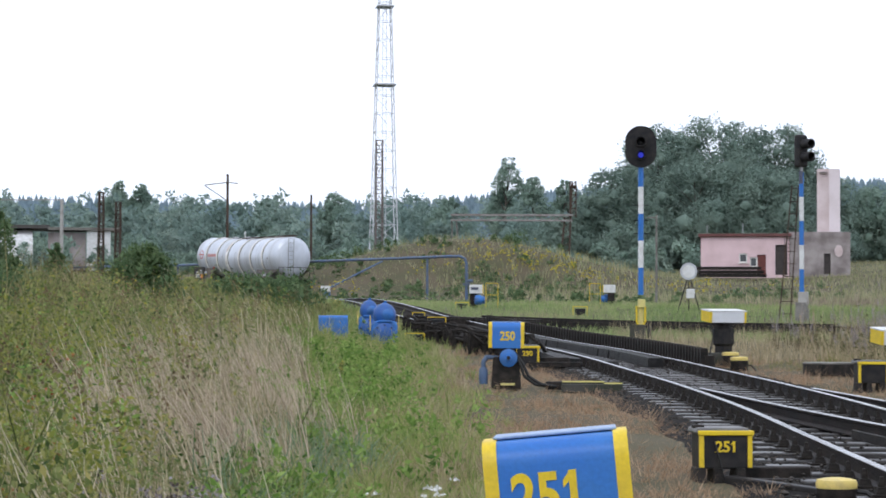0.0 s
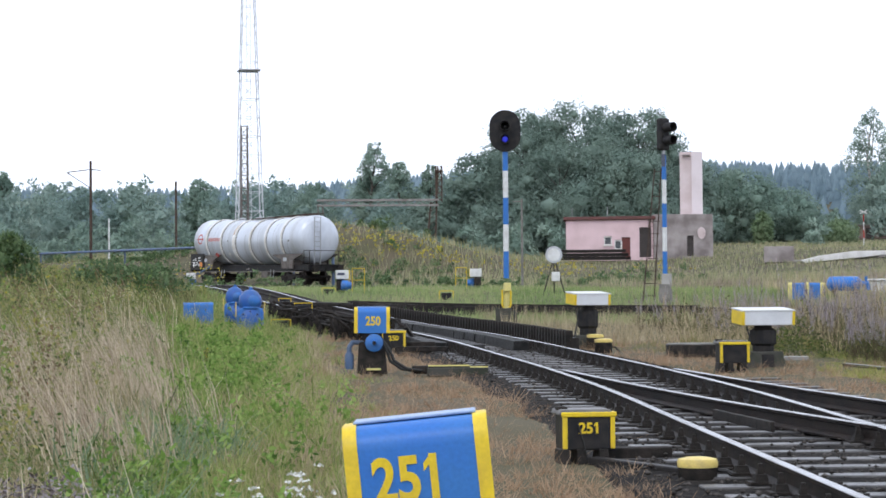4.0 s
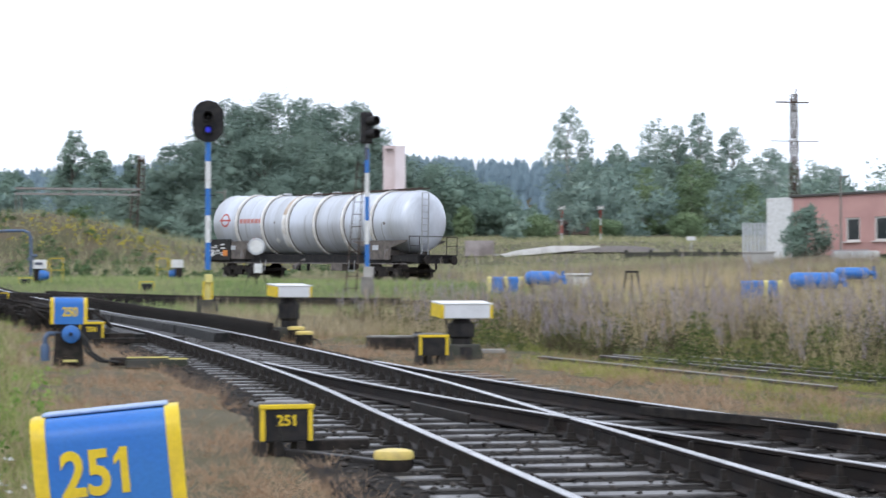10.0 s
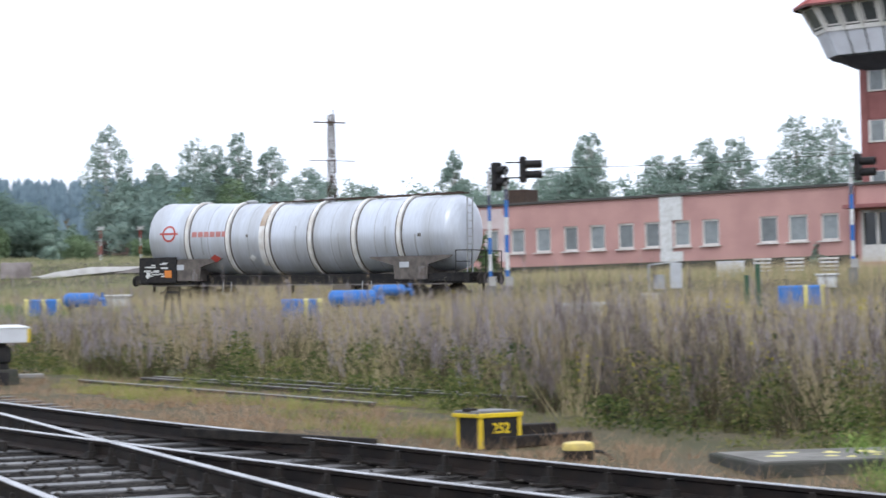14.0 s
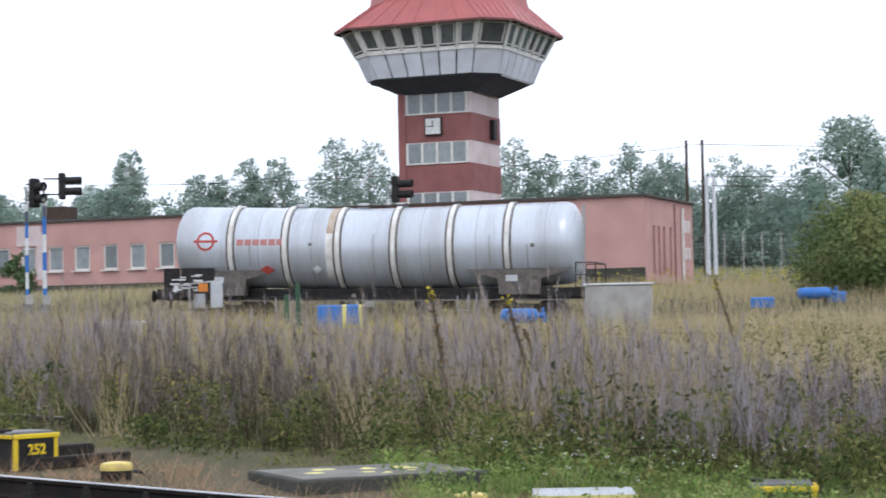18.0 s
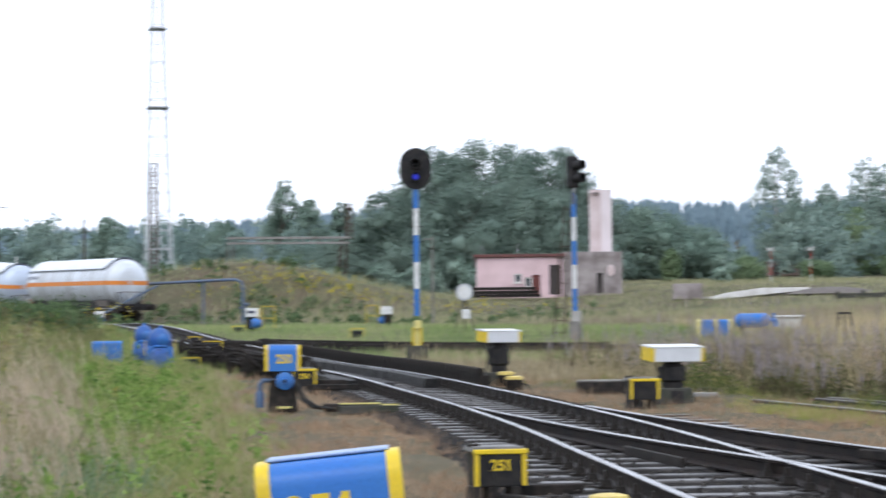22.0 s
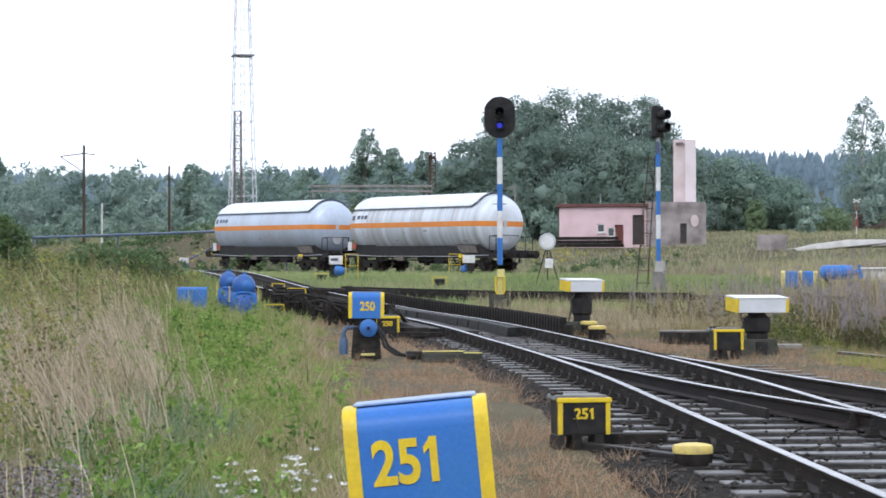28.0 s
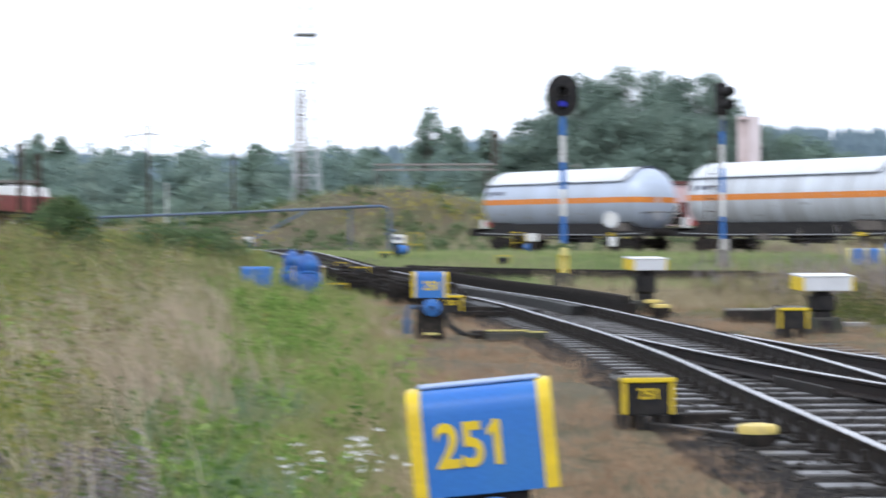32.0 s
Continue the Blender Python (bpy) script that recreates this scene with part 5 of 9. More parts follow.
def small_house():
    """Low pink service building with a tall flue tower."""
    a = Vector((18.75, 162.0))
    b = Vector((25.8, 160.9))
    rz = math.degrees(math.atan2(b.y - a.y, b.x - a.x))
    t = thing("service_building", pose(a.x, a.y, 5.55, 0, 0, rz), "pale pink service building with grey annex and tall flue", "building")
    L, D, h = 7.15, 6.0, 3.42
    holes = [(3.1, 3.75, 1.3, 2.05), (3.95, 4.55, 0.95, 1.75), (4.55, 5.25, 0.3, 1.95), (6.0, 6.95, 0.3, 2.75)]
    part("wall", wall_grid(L, h, 0.3, holes), PINKPALE, t)
    part("wall", wall_grid(L, h, 0.3, []), PINKPALE, t, m=Matrix.Translation((0, D - 0.3, 0)))
    part("wall", wall_grid(D - 0.6, h, 0.3, []), PINKPALE, t, m=Matrix.Translation((0.3, 0.3, 0)) @ Matrix.Rotation(radians(90), 4, "Z"))
    window(t, 3.1, 1.3, 0.65, 0.75, GLASS, True, 1)
    window(t, 3.95, 0.95, 0.6, 0.8, GLASS, False, 1)
    part("door", Shape().box((4.9, 0.14, 1.12), (0.7, 0.06, 1.65)), DOOR_RED, t, "dark red door", bevel=0.01)
    part("door", Shape().box((6.47, 0.2, 1.52), (0.95, 0.06, 2.45)), DOOR_GREY, t, "dark tall door", bevel=0.01)
    part("roof", Shape().box((3.55, D / 2, h + 0.12), (7.5, D + 0.5, 0.24)), ROOFDARK, t, "flat roof with red-brown edge", bevel=0.02)
    part("plinth", Shape().box((3.575, D / 2, -0.2), (7.2, D + 0.06, 0.5)), CONCRETE_DARK, t)
    an = part("annex_wall", wall_grid(4.9, 3.85, 0.3, [(2.75, 3.3, 0.4, 2.1)]), GREYRENDER, t, "grey stained annex wall", m=pose(7.16, 0.0, -0.05, 0, 0, 9))
    part("annex_side", Shape().box((2.45, 3.1, 1.92), (4.85, 5.5, 3.75)), GREYRENDER, an)
    part("door", Shape().box((3.02, 0.2, 1.25), (0.55, 0.05, 1.7)), DOOR_GREY, an)
    ring = Shape()
    ring.lathe([(0.28, 0), (0.42, 0), (0.42, 0.06), (0.28, 0.06)], 24, Matrix.Translation((3.95, 0, 2.3)) @ Matrix.Rotation(radians(90), 4, "X") @ Matrix.Diagonal((0.8, 1.15, 1, 1)))
    part("round_vent", ring, PINKWHITE, an, "pale ring round a blind opening")
    # the flue's shaded side is a separate half in a duller colour
    part("flue", Shape().box((10.77 - 0.9, 3.0, 6.3), (0.95, 1.5, 5.5)), PINKWHITE, t, "tall flue, left half with side shade put into its pale pink", bevel=0.02)
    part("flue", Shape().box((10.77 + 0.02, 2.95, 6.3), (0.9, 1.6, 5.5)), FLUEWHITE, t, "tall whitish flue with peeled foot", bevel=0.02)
    part("flue_cap", Shape().box((9.9, 2.2, 8.75), (0.6, 0.5, 0.12)), GREYRENDER, t)
    part("ladder", ladder(6.95, -0.12, 0.2, 3.6, 0.4), RUSTY, t)
    part("roof_rod", Shape().cyl((3.4, 0.4, h + 0.2), (3.4, 0.4, h + 1.1), 0.03), GALV, t)
    part("roof_rod", Shape().cyl((0.5, 0.4, h + 0.2), (0.5, 0.4, h + 1.0), 0.03), GALV, t)
    part("gutter", Shape().cyl((-0.2, -0.1, h + 0.02), (7.3, -0.1, h + 0.02), 0.06, n=8), ROOFDARK, t)
    # timber stack before it
    st = thing("timber_stack", on(17.9, 157.0, rz), "stack of dark old timbers in the grass", "timber stack")
    for k in range(7):
        part("timber", Shape().box((2.2 + (k % 3) * 0.2, (k % 3) * 0.5, 0.3 + 0.28 * (k // 3)), (5.6 - 0.4 * (k % 2), 0.35, 0.24)), TAR, st, bevel=0.02)
    return t


def control_tower(t, cx, fx, base, D):
    """The tower over the long building: banded shaft and flared glass cab."""
    z0, z1 = base, 10.1
    w, d = 4.0, 4.0
    x0 = cx - w / 2
    y0 = 1.0
    tw = part("tower_shaft", Shape().box((cx, y0 + d / 2, (z0 + z1) / 2), (w, d, z1 - z0)), PINKWHITE, t, "banded tower shaft")
    for a, b in ((4.95, 6.35), (7.5, 8.9)):
        part("band", Shape().box((cx, y0 + d / 2, (a + b) / 2), (w + 0.05, d + 0.05, b - a)), REDBRICK, tw, "dark red cladding band")
    for a, b in ((3.75, 4.95), (6.35, 7.5), (8.9, 10.0)):
        for k in range(4):
            x = x0 + 0.5 + k * 0.82
            part("pane", Shape().box((x + 0.36, y0 - 0.04, (a + b) / 2), (0.68, 0.04, b - a - 0.14)), CURTAIN, tw)
        f = Shape()
        for k in range(5):
            f.box((x0 + 0.46 + k * 0.82, y0 - 0.05, (a + b) / 2), (0.13, 0.07, b - a - 0.05))
        f.box((cx + 0.02, y0 - 0.05, a + 0.05), (3.4, 0.07, 0.08))
        part("window_frame", f, FRAMEW, tw)
    part("corner_pier", Shape().box((x0 + 0.17, y0 - 0.03, 6.9), (0.4, 0.12, 6.3)), REDBRICK, tw, "dark red corner pier")
    ck = part("clock", Shape().box((x0 + 1.95, y0 - 0.12, 8.28), (0.92, 0.16, 0.92)), BLACK, tw, "square wall clock", bevel=0.02)
    part("clock_face", Shape().box((x0 + 1.95, y0 - 0.21, 8.28), (0.8, 0.02, 0.8)), WHITE, ck, "pale clock face")
    part("clock_hand", Shape().box((x0 + 1.78, y0 - 0.225, 8.28), (0.36, 0.01, 0.05)).box((x0 + 1.95, y0 - 0.225, 8.43), (0.05, 0.01, 0.3)), BLACK, ck)
    part("lamp_box", Shape().box((x0 + w + 0.14, y0 + 2.7, 8.2), (0.28, 0.5, 1.05)), BLACK, tw, "dark lamp box on the side", bevel=0.03)
    # cab: eight sided, flaring to the eaves
    c = (cx + 0.12, y0 + d / 2)

    def ring(half, cut, z):
        q = half - cut
        return [(c[0] + x, c[1] + y, z) for x, y in ((-q, -half), (q, -half), (half, -q), (half, q), (q, half), (-q, half), (-half, q), (-half, -q))]

    def skirt(lo, hi):
        s = Shape()
        s.add(lo + hi, [(k, (k + 1) % 8, 8 + (k + 1) % 8, 8 + k) for k in range(8)])
        return s

    levels = [ring(2.05, 0.3, 9.95), ring(3.6, 1.0, 10.7), ring(4.05, 1.1, 11.95), ring(4.6, 1.2, 13.2), ring(4.95, 1.3, 13.2), ring(3.6, 1.45, 14.6), ring(3.45, 1.35, 15.3), ring(1.8, 0.65, 15.65)]
    cabw = part("cab_soffit", skirt(levels[0], levels[1]), SOFFIT, t, "dark sloping soffit")
    part("cab_core", skirt([(x, y, z) for x, y, z in ring(3.6, 1.4, 10.6)], ring(3.9, 1.45, 13.1)), GLASS, cabw)
    for k in range(8):
        a0, a1, b0, b1 = levels[1][k], levels[1][(k + 1) % 8], levels[2][k], levels[2][(k + 1) % 8]
        c0, c1 = levels[3][k], levels[3][(k + 1) % 8]
        n = 6 if k % 2 == 0 else 1
        for i in range(n):
            u0, u1 = i / n + 0.008, (i + 1) / n - 0.008
            L = lambda p, q, u: tuple(Vector(p).lerp(Vector(q), u))
            pm = part("facade_panel", Shape().add([L(a0, a1, u0), L(a0, a1, u1), L(b0, b1, u1), L(b0, b1, u0)], [(0, 1, 2, 3)]), PANEL, cabw)
            so = pm.modifiers.new("thickness", "SOLIDIFY")
            so.thickness, so.offset = 0.06, 0
            gp = part("pane", Shape().add([L(L(b0, b1, u0), L(c0, c1, u0), 0.07), L(L(b0, b1, u1), L(c0, c1, u1), 0.07), L(L(b0, b1, u1), L(c0, c1, u1), 0.93), L(L(b0, b1, u0), L(c0, c1, u0), 0.93)], [(0, 1, 2, 3)]), CABGLASS, cabw, "grey cab window")
            s2 = gp.modifiers.new("thickness", "SOLIDIFY")
            s2.thickness = 0.03
            v0, v1 = u0 + 0.11 / n, u1 - 0.11 / n
            q = [L(L(b0, b1, v), L(c0, c1, v), w) for v, w in ((v0, 0.16), (v1, 0.16), (v1, 0.9), (v0, 0.9))]
            sash = Shape()
            for k2 in range(4):
                sash.beam(q[k2], q[(k2 + 1) % 4], 0.075)
            part("sash", sash, FRAMEW, cabw, "white window sash")
            part("mullion", Shape().beam(L(b0, b1, i / n), L(c0, c1, i / n), 0.17), FRAMEW, cabw, "pale mullion")
        part("rail_band", Shape().beam(Vector(b0), Vector(b1), 0.1, 0.22), FRAMEW, cabw)
    part("eaves", skirt(levels[3], levels[4]), SOFFIT, cabw)
    rf = part("tower_roof", skirt(levels[4], levels[5]), ROOFRED, t, "faded red sheet metal roof")
    part("eaves_edge", skirt(levels[4], [(x, y, z - 0.12) for x, y, z in levels[4]]), ROOFDARK, rf)
    part("roof_lip", skirt(levels[5], levels[6]), ROOFRED, rf)
    part("roof_top", skirt(levels[6], levels[7]).add(levels[7], [tuple(range(8))]), ROOFRED, rf)
    for k in range(8):
        for u in np.linspace(0, 1, 7)[:-1]:
            p = Vector(levels[4][k]).lerp(Vector(levels[4][(k + 1) % 8]), u)
            q = Vector(levels[5][k]).lerp(Vector(levels[5][(k + 1) % 8]), u)
            part("roof_seam", Shape().beam(p, q, 0.05), ROOFRED, rf)


def long_house():
    """Long low office of the hump yard, with the control tower rising from it."""
    a, b = Vector((43.5, 109.7)), Vector((66.55, 69.25))
    rz = math.degrees(math.atan2(b.y - a.y, b.x - a.x))
    L, D, h = (b - a).length, 9.0, 4.2
    base = 3.45
    t = thing("yard_office", pose(a.x, a.y, base, 0, 0, rz), "long faded pink flat-roofed office with a control tower", "building")
    wins = [(3.8, 4.8), (5.8, 6.75), (7.37, 8.4), (9.2, 10.25), (11.0, 11.95), (12.75, 13.7), (14.42, 15.4), (16.24, 17.15), (17.9, 18.87), (19.68, 20.65), (21.3, 22.25), (23.07, 24.05), (24.75, 25.75), (28.05, 29.08), (29.68, 30.75), (31.47, 32.45)]
    right = [(38.13, 39.08), (39.81, 40.69), (41.4, 42.34)]
    holes = [(p, q, 1.52, 2.88) for p, q in wins + right]
    ent = (33.6, 36.95)
    holes.append((ent[0], ent[1], 0.38, 2.95))
    part("wall", wall_grid(L, h, 0.35, holes), PINK, t, "faded pink rendered wall")
    part("wall", wall_grid(L, h, 0.35, []), PINK, t, m=Matrix.Translation((0, D - 0.35, 0)))
    part("wall", wall_grid(D - 0.7, h, 0.35, []), WHITE, t, "white end wall", m=Matrix.Translation((0.35, 0.35, 0)) @ Matrix.Rotation(radians(90), 4, "Z"))
    gr = [(k, k + 0.42, 0.45, 2.85) for k in (1.2, 2.1, 3.0, 4.2)]
    part("wall", wall_grid(D - 0.7, h, 0.35, gr), PINK, t, m=Matrix.Translation((L, 0.35, 0)) @ Matrix.Rotation(radians(90), 4, "Z"))
    for k in gr:
        part("slit_window", Shape().box((L - 0.12, 0.35 + k[0] + 0.21, 1.65), (0.05, 0.4, 2.38)), DOOR_RED, t, "dark red slit window")
    for z in (1.6, 3.0):
        for k in (7.55, 8.15):
            part("small_window", Shape().box((L + 0.02, k, z), (0.06, 0.34, 0.62)), PALESLAB, t, "small pale end window", bevel=0.015)
    part("downpipe", Shape().cyl((L + 0.1, 6.7, 0.2), (L + 0.1, 6.7, 3.9), 0.08), FRAMEW, t)
    part("expansion_joint", Shape().box((L + 0.02, 5.5, 2.05), (0.05, 0.1, 4.0)), DOOR_RED, t)
    for i, (p, q) in enumerate(wins + right):
        window(t, p, 1.52, q - p, 1.36, GLASS if i < 2 or i > len(wins) else CURTAIN, True, 1)
    part("plinth", Shape().box((16.7, -0.03, 0.25), (33.5, 0.1, 1.0)).box(((L + 37.1) / 2, -0.03, 0.25), (L - 37.0, 0.1, 1.0)), CONCRETE_DARK, t, "dark stained plinth")
    part("roof", Shape().box((L / 2, D / 2, h + 0.06), (L + 0.3, D + 0.3, 0.14)), BITUMEN, t, "flat roof with dark edge", bevel=0.02)
    part("white_panel", Shape().box((22.95, -0.03, 3.56), (1.35, 0.08, 1.28)).box((22.66, -0.031, 2.1), (0.72, 0.08, 1.66)).box((22.95, -0.03, 0.72), (1.35, 0.08, 1.1)), WHITE, t, "white painted wall panel")
    part("white_patch", Shape().box((11.5, -0.02, 3.5), (1.5, 0.06, 1.1)).box((12.35, -0.021, 2.4), (0.6, 0.06, 2.6)), PINKWHITE, t, "whitewashed patch")
    en = part("entrance", Shape().box(((ent[0] + ent[1]) / 2, 0.25, 1.66), (3.35, 0.1, 2.56)), GLASS, t, "glazed entrance")
    f = Shape()
    for k in range(5):
        f.box((ent[0] + 0.06 + k * 0.82, 0.12, 1.68), (0.14, 0.14, 2.6))
    f.box((35.27, 0.12, 2.88), (3.35, 0.14, 0.12)).box((35.27, 0.12, 0.8), (3.35, 0.12, 0.84))
    part("entrance_frame", f, FRAMEW, en, "cream entrance frame and panels")
    part("canopy", Shape().box((35.3, -0.5, 3.1), (4.3, 1.3, 0.2)), REDBRICK, t, "dark red entrance canopy", bevel=0.03)
    for x in (33.25, 37.45):
        part("pilaster", Shape().box((x, -0.1, 2.1), (0.25, 0.3, 4.2)), REDBRICK, t)
    part("downpipe", Shape().cyl((41.05, -0.1, 0.2), (41.05, -0.1, 4.1), 0.07), FRAMEW, t)
    part("end_screen", Shape().box((-1.0, 0.2, 2.1), (1.94, 0.4, 4.25)), WHITE, t, "whitish end screen wall", bevel=0.02)
    part("rooftop_shed", Shape().box((10.6, 4.5, h + 0.6), (1.4, 1.4, 1.1)), RUSTY, t, "brown roof hatch")
    control_tower(t, 35.38, 0, 0, D)
    return t


def lattice(m, label, name, w0, w1, h, material, sections, bar=0.09, platforms=(), category="lattice mast"):
    """Four-legged lattice mast with cross braces."""
    t = thing(name, m, label, category)
    P = lambda sx, sy, u: Vector((sx * (w0 + (w1 - w0) * u) / 2, sy * (w0 + (w1 - w0) * u) / 2, h * u))
    cs = ((-1, -1), (1, -1), (1, 1), (-1, 1))
    for sx, sy in cs:
        part("leg", Shape().beam(P(sx, sy, 0), P(sx, sy, 1), bar * 1.3), material, t)
    for i in range(sections):
        u0, u1 = i / sections, (i + 1) / sections
        for k in range(4):
            p, q = cs[k], cs[(k + 1) % 4]
            part("strut", Shape().beam(P(*p, u1), P(*q, u1), bar * 0.8), material, t)
            a, b = (p, q) if (i + k) % 2 else (q, p)
            part("brace", Shape().beam(P(*a, u0), P(*b, u1), bar * 0.7), material, t)
    for u in platforms:
        w = w0 + (w1 - w0) * u + 0.5
        part("platform", Shape().box((0, 0, h * u), (w, w, 0.12)), GALV, t)
    part("ladder", ladder(0, 0, 0.3, h * 0.98, 0.4), material, t)
    return t


def plain_mast(x, y, z0, z1, r, label, material, arm=0.0, category="mast", arms=()):
    t = thing("mast", pose(x, y, z0), label, category, "line masts")
    part("pole", Shape().cyl((0, 0, 0), (0, 0, z1 - z0), r, r * 0.8, 10), material, t, smooth=True)
    for dx, za, zb in arms:
        part("cantilever", Shape().beam((0, 0, zb - z0), (dx, 0, za - z0), 0.07), material, t)
    return t


def build_far_structures():
    small_house()
    long_house()
    lattice(pose(-8.85, 200.5, 6.2, 0, 0, 10), "tall white lattice radio mast with ladder and platforms", "radio_mast", 2.75, 1.0, 32, GALVWHITE, 17, 0.06, (0.62, 0.87))
    lattice(pose(-7.45, 160, 4.6, 0, 0, 8), "slim rusty lattice lighting mast", "lighting_mast", 0.66, 0.5, 12.0, GREYRUST, 12, 0.05)
    lattice(pose(119.2, 91, 5.0, 0, 0, 30), "tall pale lattice mast with rail platforms", "radio_mast", 3.6, 2.7, 21.5, GALVWHITE, 9, 0.13, (0.58, 0.98))
    lattice(pose(55.4, 139.4, 5.2, 0, 0, 10), "dark lattice power mast with crossarms", "power_mast", 0.62, 0.36, 11.8, RUSTY, 12, 0.048)
    pm = thing("crossarm", pose(55.4, 139.2, 16.4), "thin crossarms of the power mast with wires", "crossarm")
    part("arm", Shape().box((-0.2, 0, 0), (2.6, 0.1, 0.1)), RUSTY, pm)
    part("arm", Shape().box((0, 0, -2.9), (3.8, 0.06, 0.06)), RUSTY, pm)
    part("spike", Shape().cyl((0.1, 0, 0), (0.1, 0, 1.0), 0.05), RUSTY, pm)
    g = thing("portal_gantry", pose(-1.8, 185, 0), "rusty steel portal gantry with lattice column", "gantry")
    s = Shape().box((5.6, 0, 12.0), (11.4, 0.4, 0.18)).box((5.6, 0, 11.5), (11.4, 0.4, 0.16))
    for k in range(16):
        s.beam((k * 0.7, 0, 11.6), (k * 0.7 + 0.35, 0, 12.0), 0.06).beam((k * 0.7 + 0.35, 0, 12.0), (k * 0.7 + 0.7, 0, 11.6), 0.06)
    part("girder", s, GIRDER, g, "rusty grey lattice girder")
    part("column", Shape().beam((0.1, 0, 6), (0.0, 0, 11.6), 0.12).beam((0.9, 0, 6), (0.4, 0, 11.6), 0.12), GREYRUST, g)
    c = Shape()
    for dx in (10.3, 11.2):
        c.beam((dx - 0.3, 0, 6), (dx + (0.25 if dx < 11 else 0), 0, 15.2 if dx > 11 else 11.8), 0.16)
    for k in range(9):
        c.beam((10.2, 0, 6.5 + k * 0.6), (11.0, 0, 7.1 + k * 0.6), 0.07)
    for k in range(5):
        c.beam((11.05, 0, 12.0 + k * 0.64), (11.55, 0, 12.64 + k * 0.64), 0.08).box((11.3, 0, 12.0 + k * 0.64), (0.6, 0.1, 0.1))
    for dx in (11.02, 11.58):
        c.beam((dx, 0, 11.8), (dx, 0, 15.2), 0.12)
    c.box((11.3, 0, 14.7), (0.7, 0.5, 0.16))
    part("column", c, RUSTY, g, "dark lattice column")
    plain_mast(-20.8, 168.7, 5.0, 14.5, 0.13, "dark line mast with cantilever arm", RUSTY, arms=((-2.0, 13.55, 12.2), (-2.0, 13.55, 13.8), (0.9, 13.7, 13.8)))
    plain_mast(-13.7, 169.4, 5.0, 12.8, 0.11, "dark bare wooden line mast", RUSTY)
    lattice(pose(-31.3, 167.1, 5.0), "dark rusty lattice line mast", "line_mast", 0.44, 0.36, 7.8, RUSTY, 11, 0.07)
    lattice(pose(-29.9, 167.3, 5.0), "dark rusty lattice line mast", "line_mast", 0.46, 0.38, 7.0, RUSTY, 10, 0.07)
    plain_mast(-34.5, 166.4, 5.0, 12.1, 0.18, "grey concrete line mast with crossbeam", CONCRETE_LIGHT, arms=((-9.0, 12.1, 12.1),))
    plain_mast(-19.2, 168.0, 6.0, 9.6, 0.075, "short white marker post", WHITE)
    plain_mast(10.22, 109.5, 2.9, 7.75, 0.07, "thin yard lamp post", CONCRETE, arms=((-0.5, 7.6, 7.6),))
    plain_mast(58.9, 253.2, 9, 15.5, 0.2, "white concrete line mast", CONCRETE_LIGHT)
    plain_mast(113.4, 112.9, 5, 16.1, 0.14, "dark slender steel line mast", RUSTY)
    plain_mast(114.3, 112.0, 5, 16.1, 0.14, "dark slender steel line mast", RUSTY)
    plain_mast(114.4, 111.7, 5, 13.1, 0.18, "pale grey steel line mast", GALVWHITE)
    plain_mast(114.9, 111.4, 5, 13.1, 0.18, "pale grey steel line mast", GALVWHITE)
    plain_mast(41.2, 97.2, 3.0, 8.1, 0.06, "slim yard lamp on grey pole", CONCRETE, arms=((0.35, 8.1, 8.0),))
    # overhead wires and the wire fence beyond the office
    for k, (p, q) in enumerate((((113.4, 112.9, 15.8), (160, 62, 15.2)), ((114.3, 112.0, 13.2), (160, 60, 13.0)), ((113.4, 112.9, 15.6), (78, 152, 14.2)), ((114.4, 111.7, 12.4), (160, 58, 12.2)))):
        p, q = Vector(p), Vector(q)
        pts = [p.lerp(q, i / 6) - Vector((0, 0, 0.9 * (1 - (i / 3 - 1) ** 2))) for i in range(7)]
        single("overhead_wire", Shape().tube(pts, 0.022, 4), RUSTY, Matrix(), "thin sagging overhead wire between masts", "wire", "overhead wires")
    fence = thing("wire_fence", Matrix(), "grey wire fence on slim posts beyond the office", "fence")
    for k in range(16):
        x, y = 96.5 + k * 0.9, 101.8 - k * 0.95
        part("post", Shape().cyl((x, y, float(H(x, y))), (x, y, 7.7), 0.05, n=6), CONCRETE_LIGHT, fence)
    for k in range(7):
        z = 6.0 + k * 0.25
        part("wire", Shape().beam((96.5, 101.8, z), (110, 87.55, z), 0.02), GALV, fence)
    for x, y in ((46.7, 173.8), (50.1, 172.9)):
        t = thing("crossing_sign", on(x, y, -15), "level crossing post in red and white with cross", "crossing sign", "crossing signs")
        for k in range(4):
            part("band", Shape().cyl((0, 0, k * 0.7), (0, 0, k * 0.7 + 0.7), 0.045), REDWHITE if k % 2 else WHITE, t)
        part("cross", Shape().box((0, -0.08, 3.0), (0.7, 0.03, 0.09), pose(0, 0, 0, 0, 25, 0)).box((0, -0.1, 3.0), (0.7, 0.03, 0.09), pose(0, 0, 0, 0, -25, 0)), WHITE, t)
    for (x, y), (w, d_, h), m_, lab in (((32.9, 146.4), (2.2, 1.5, 1.2), GREYRENDER, "dark low shed in the grass"),):
        single("shed", Shape().box((0, 0, h / 2), (w, d_, h)), m_, on(x, y, -13), lab, "shed", bevel=0.03)
    sl = thing("slab_heap", on(37.2, 145.5, -10, -0.4), "heap of pale concrete slabs lying in weeds", "slab heap")
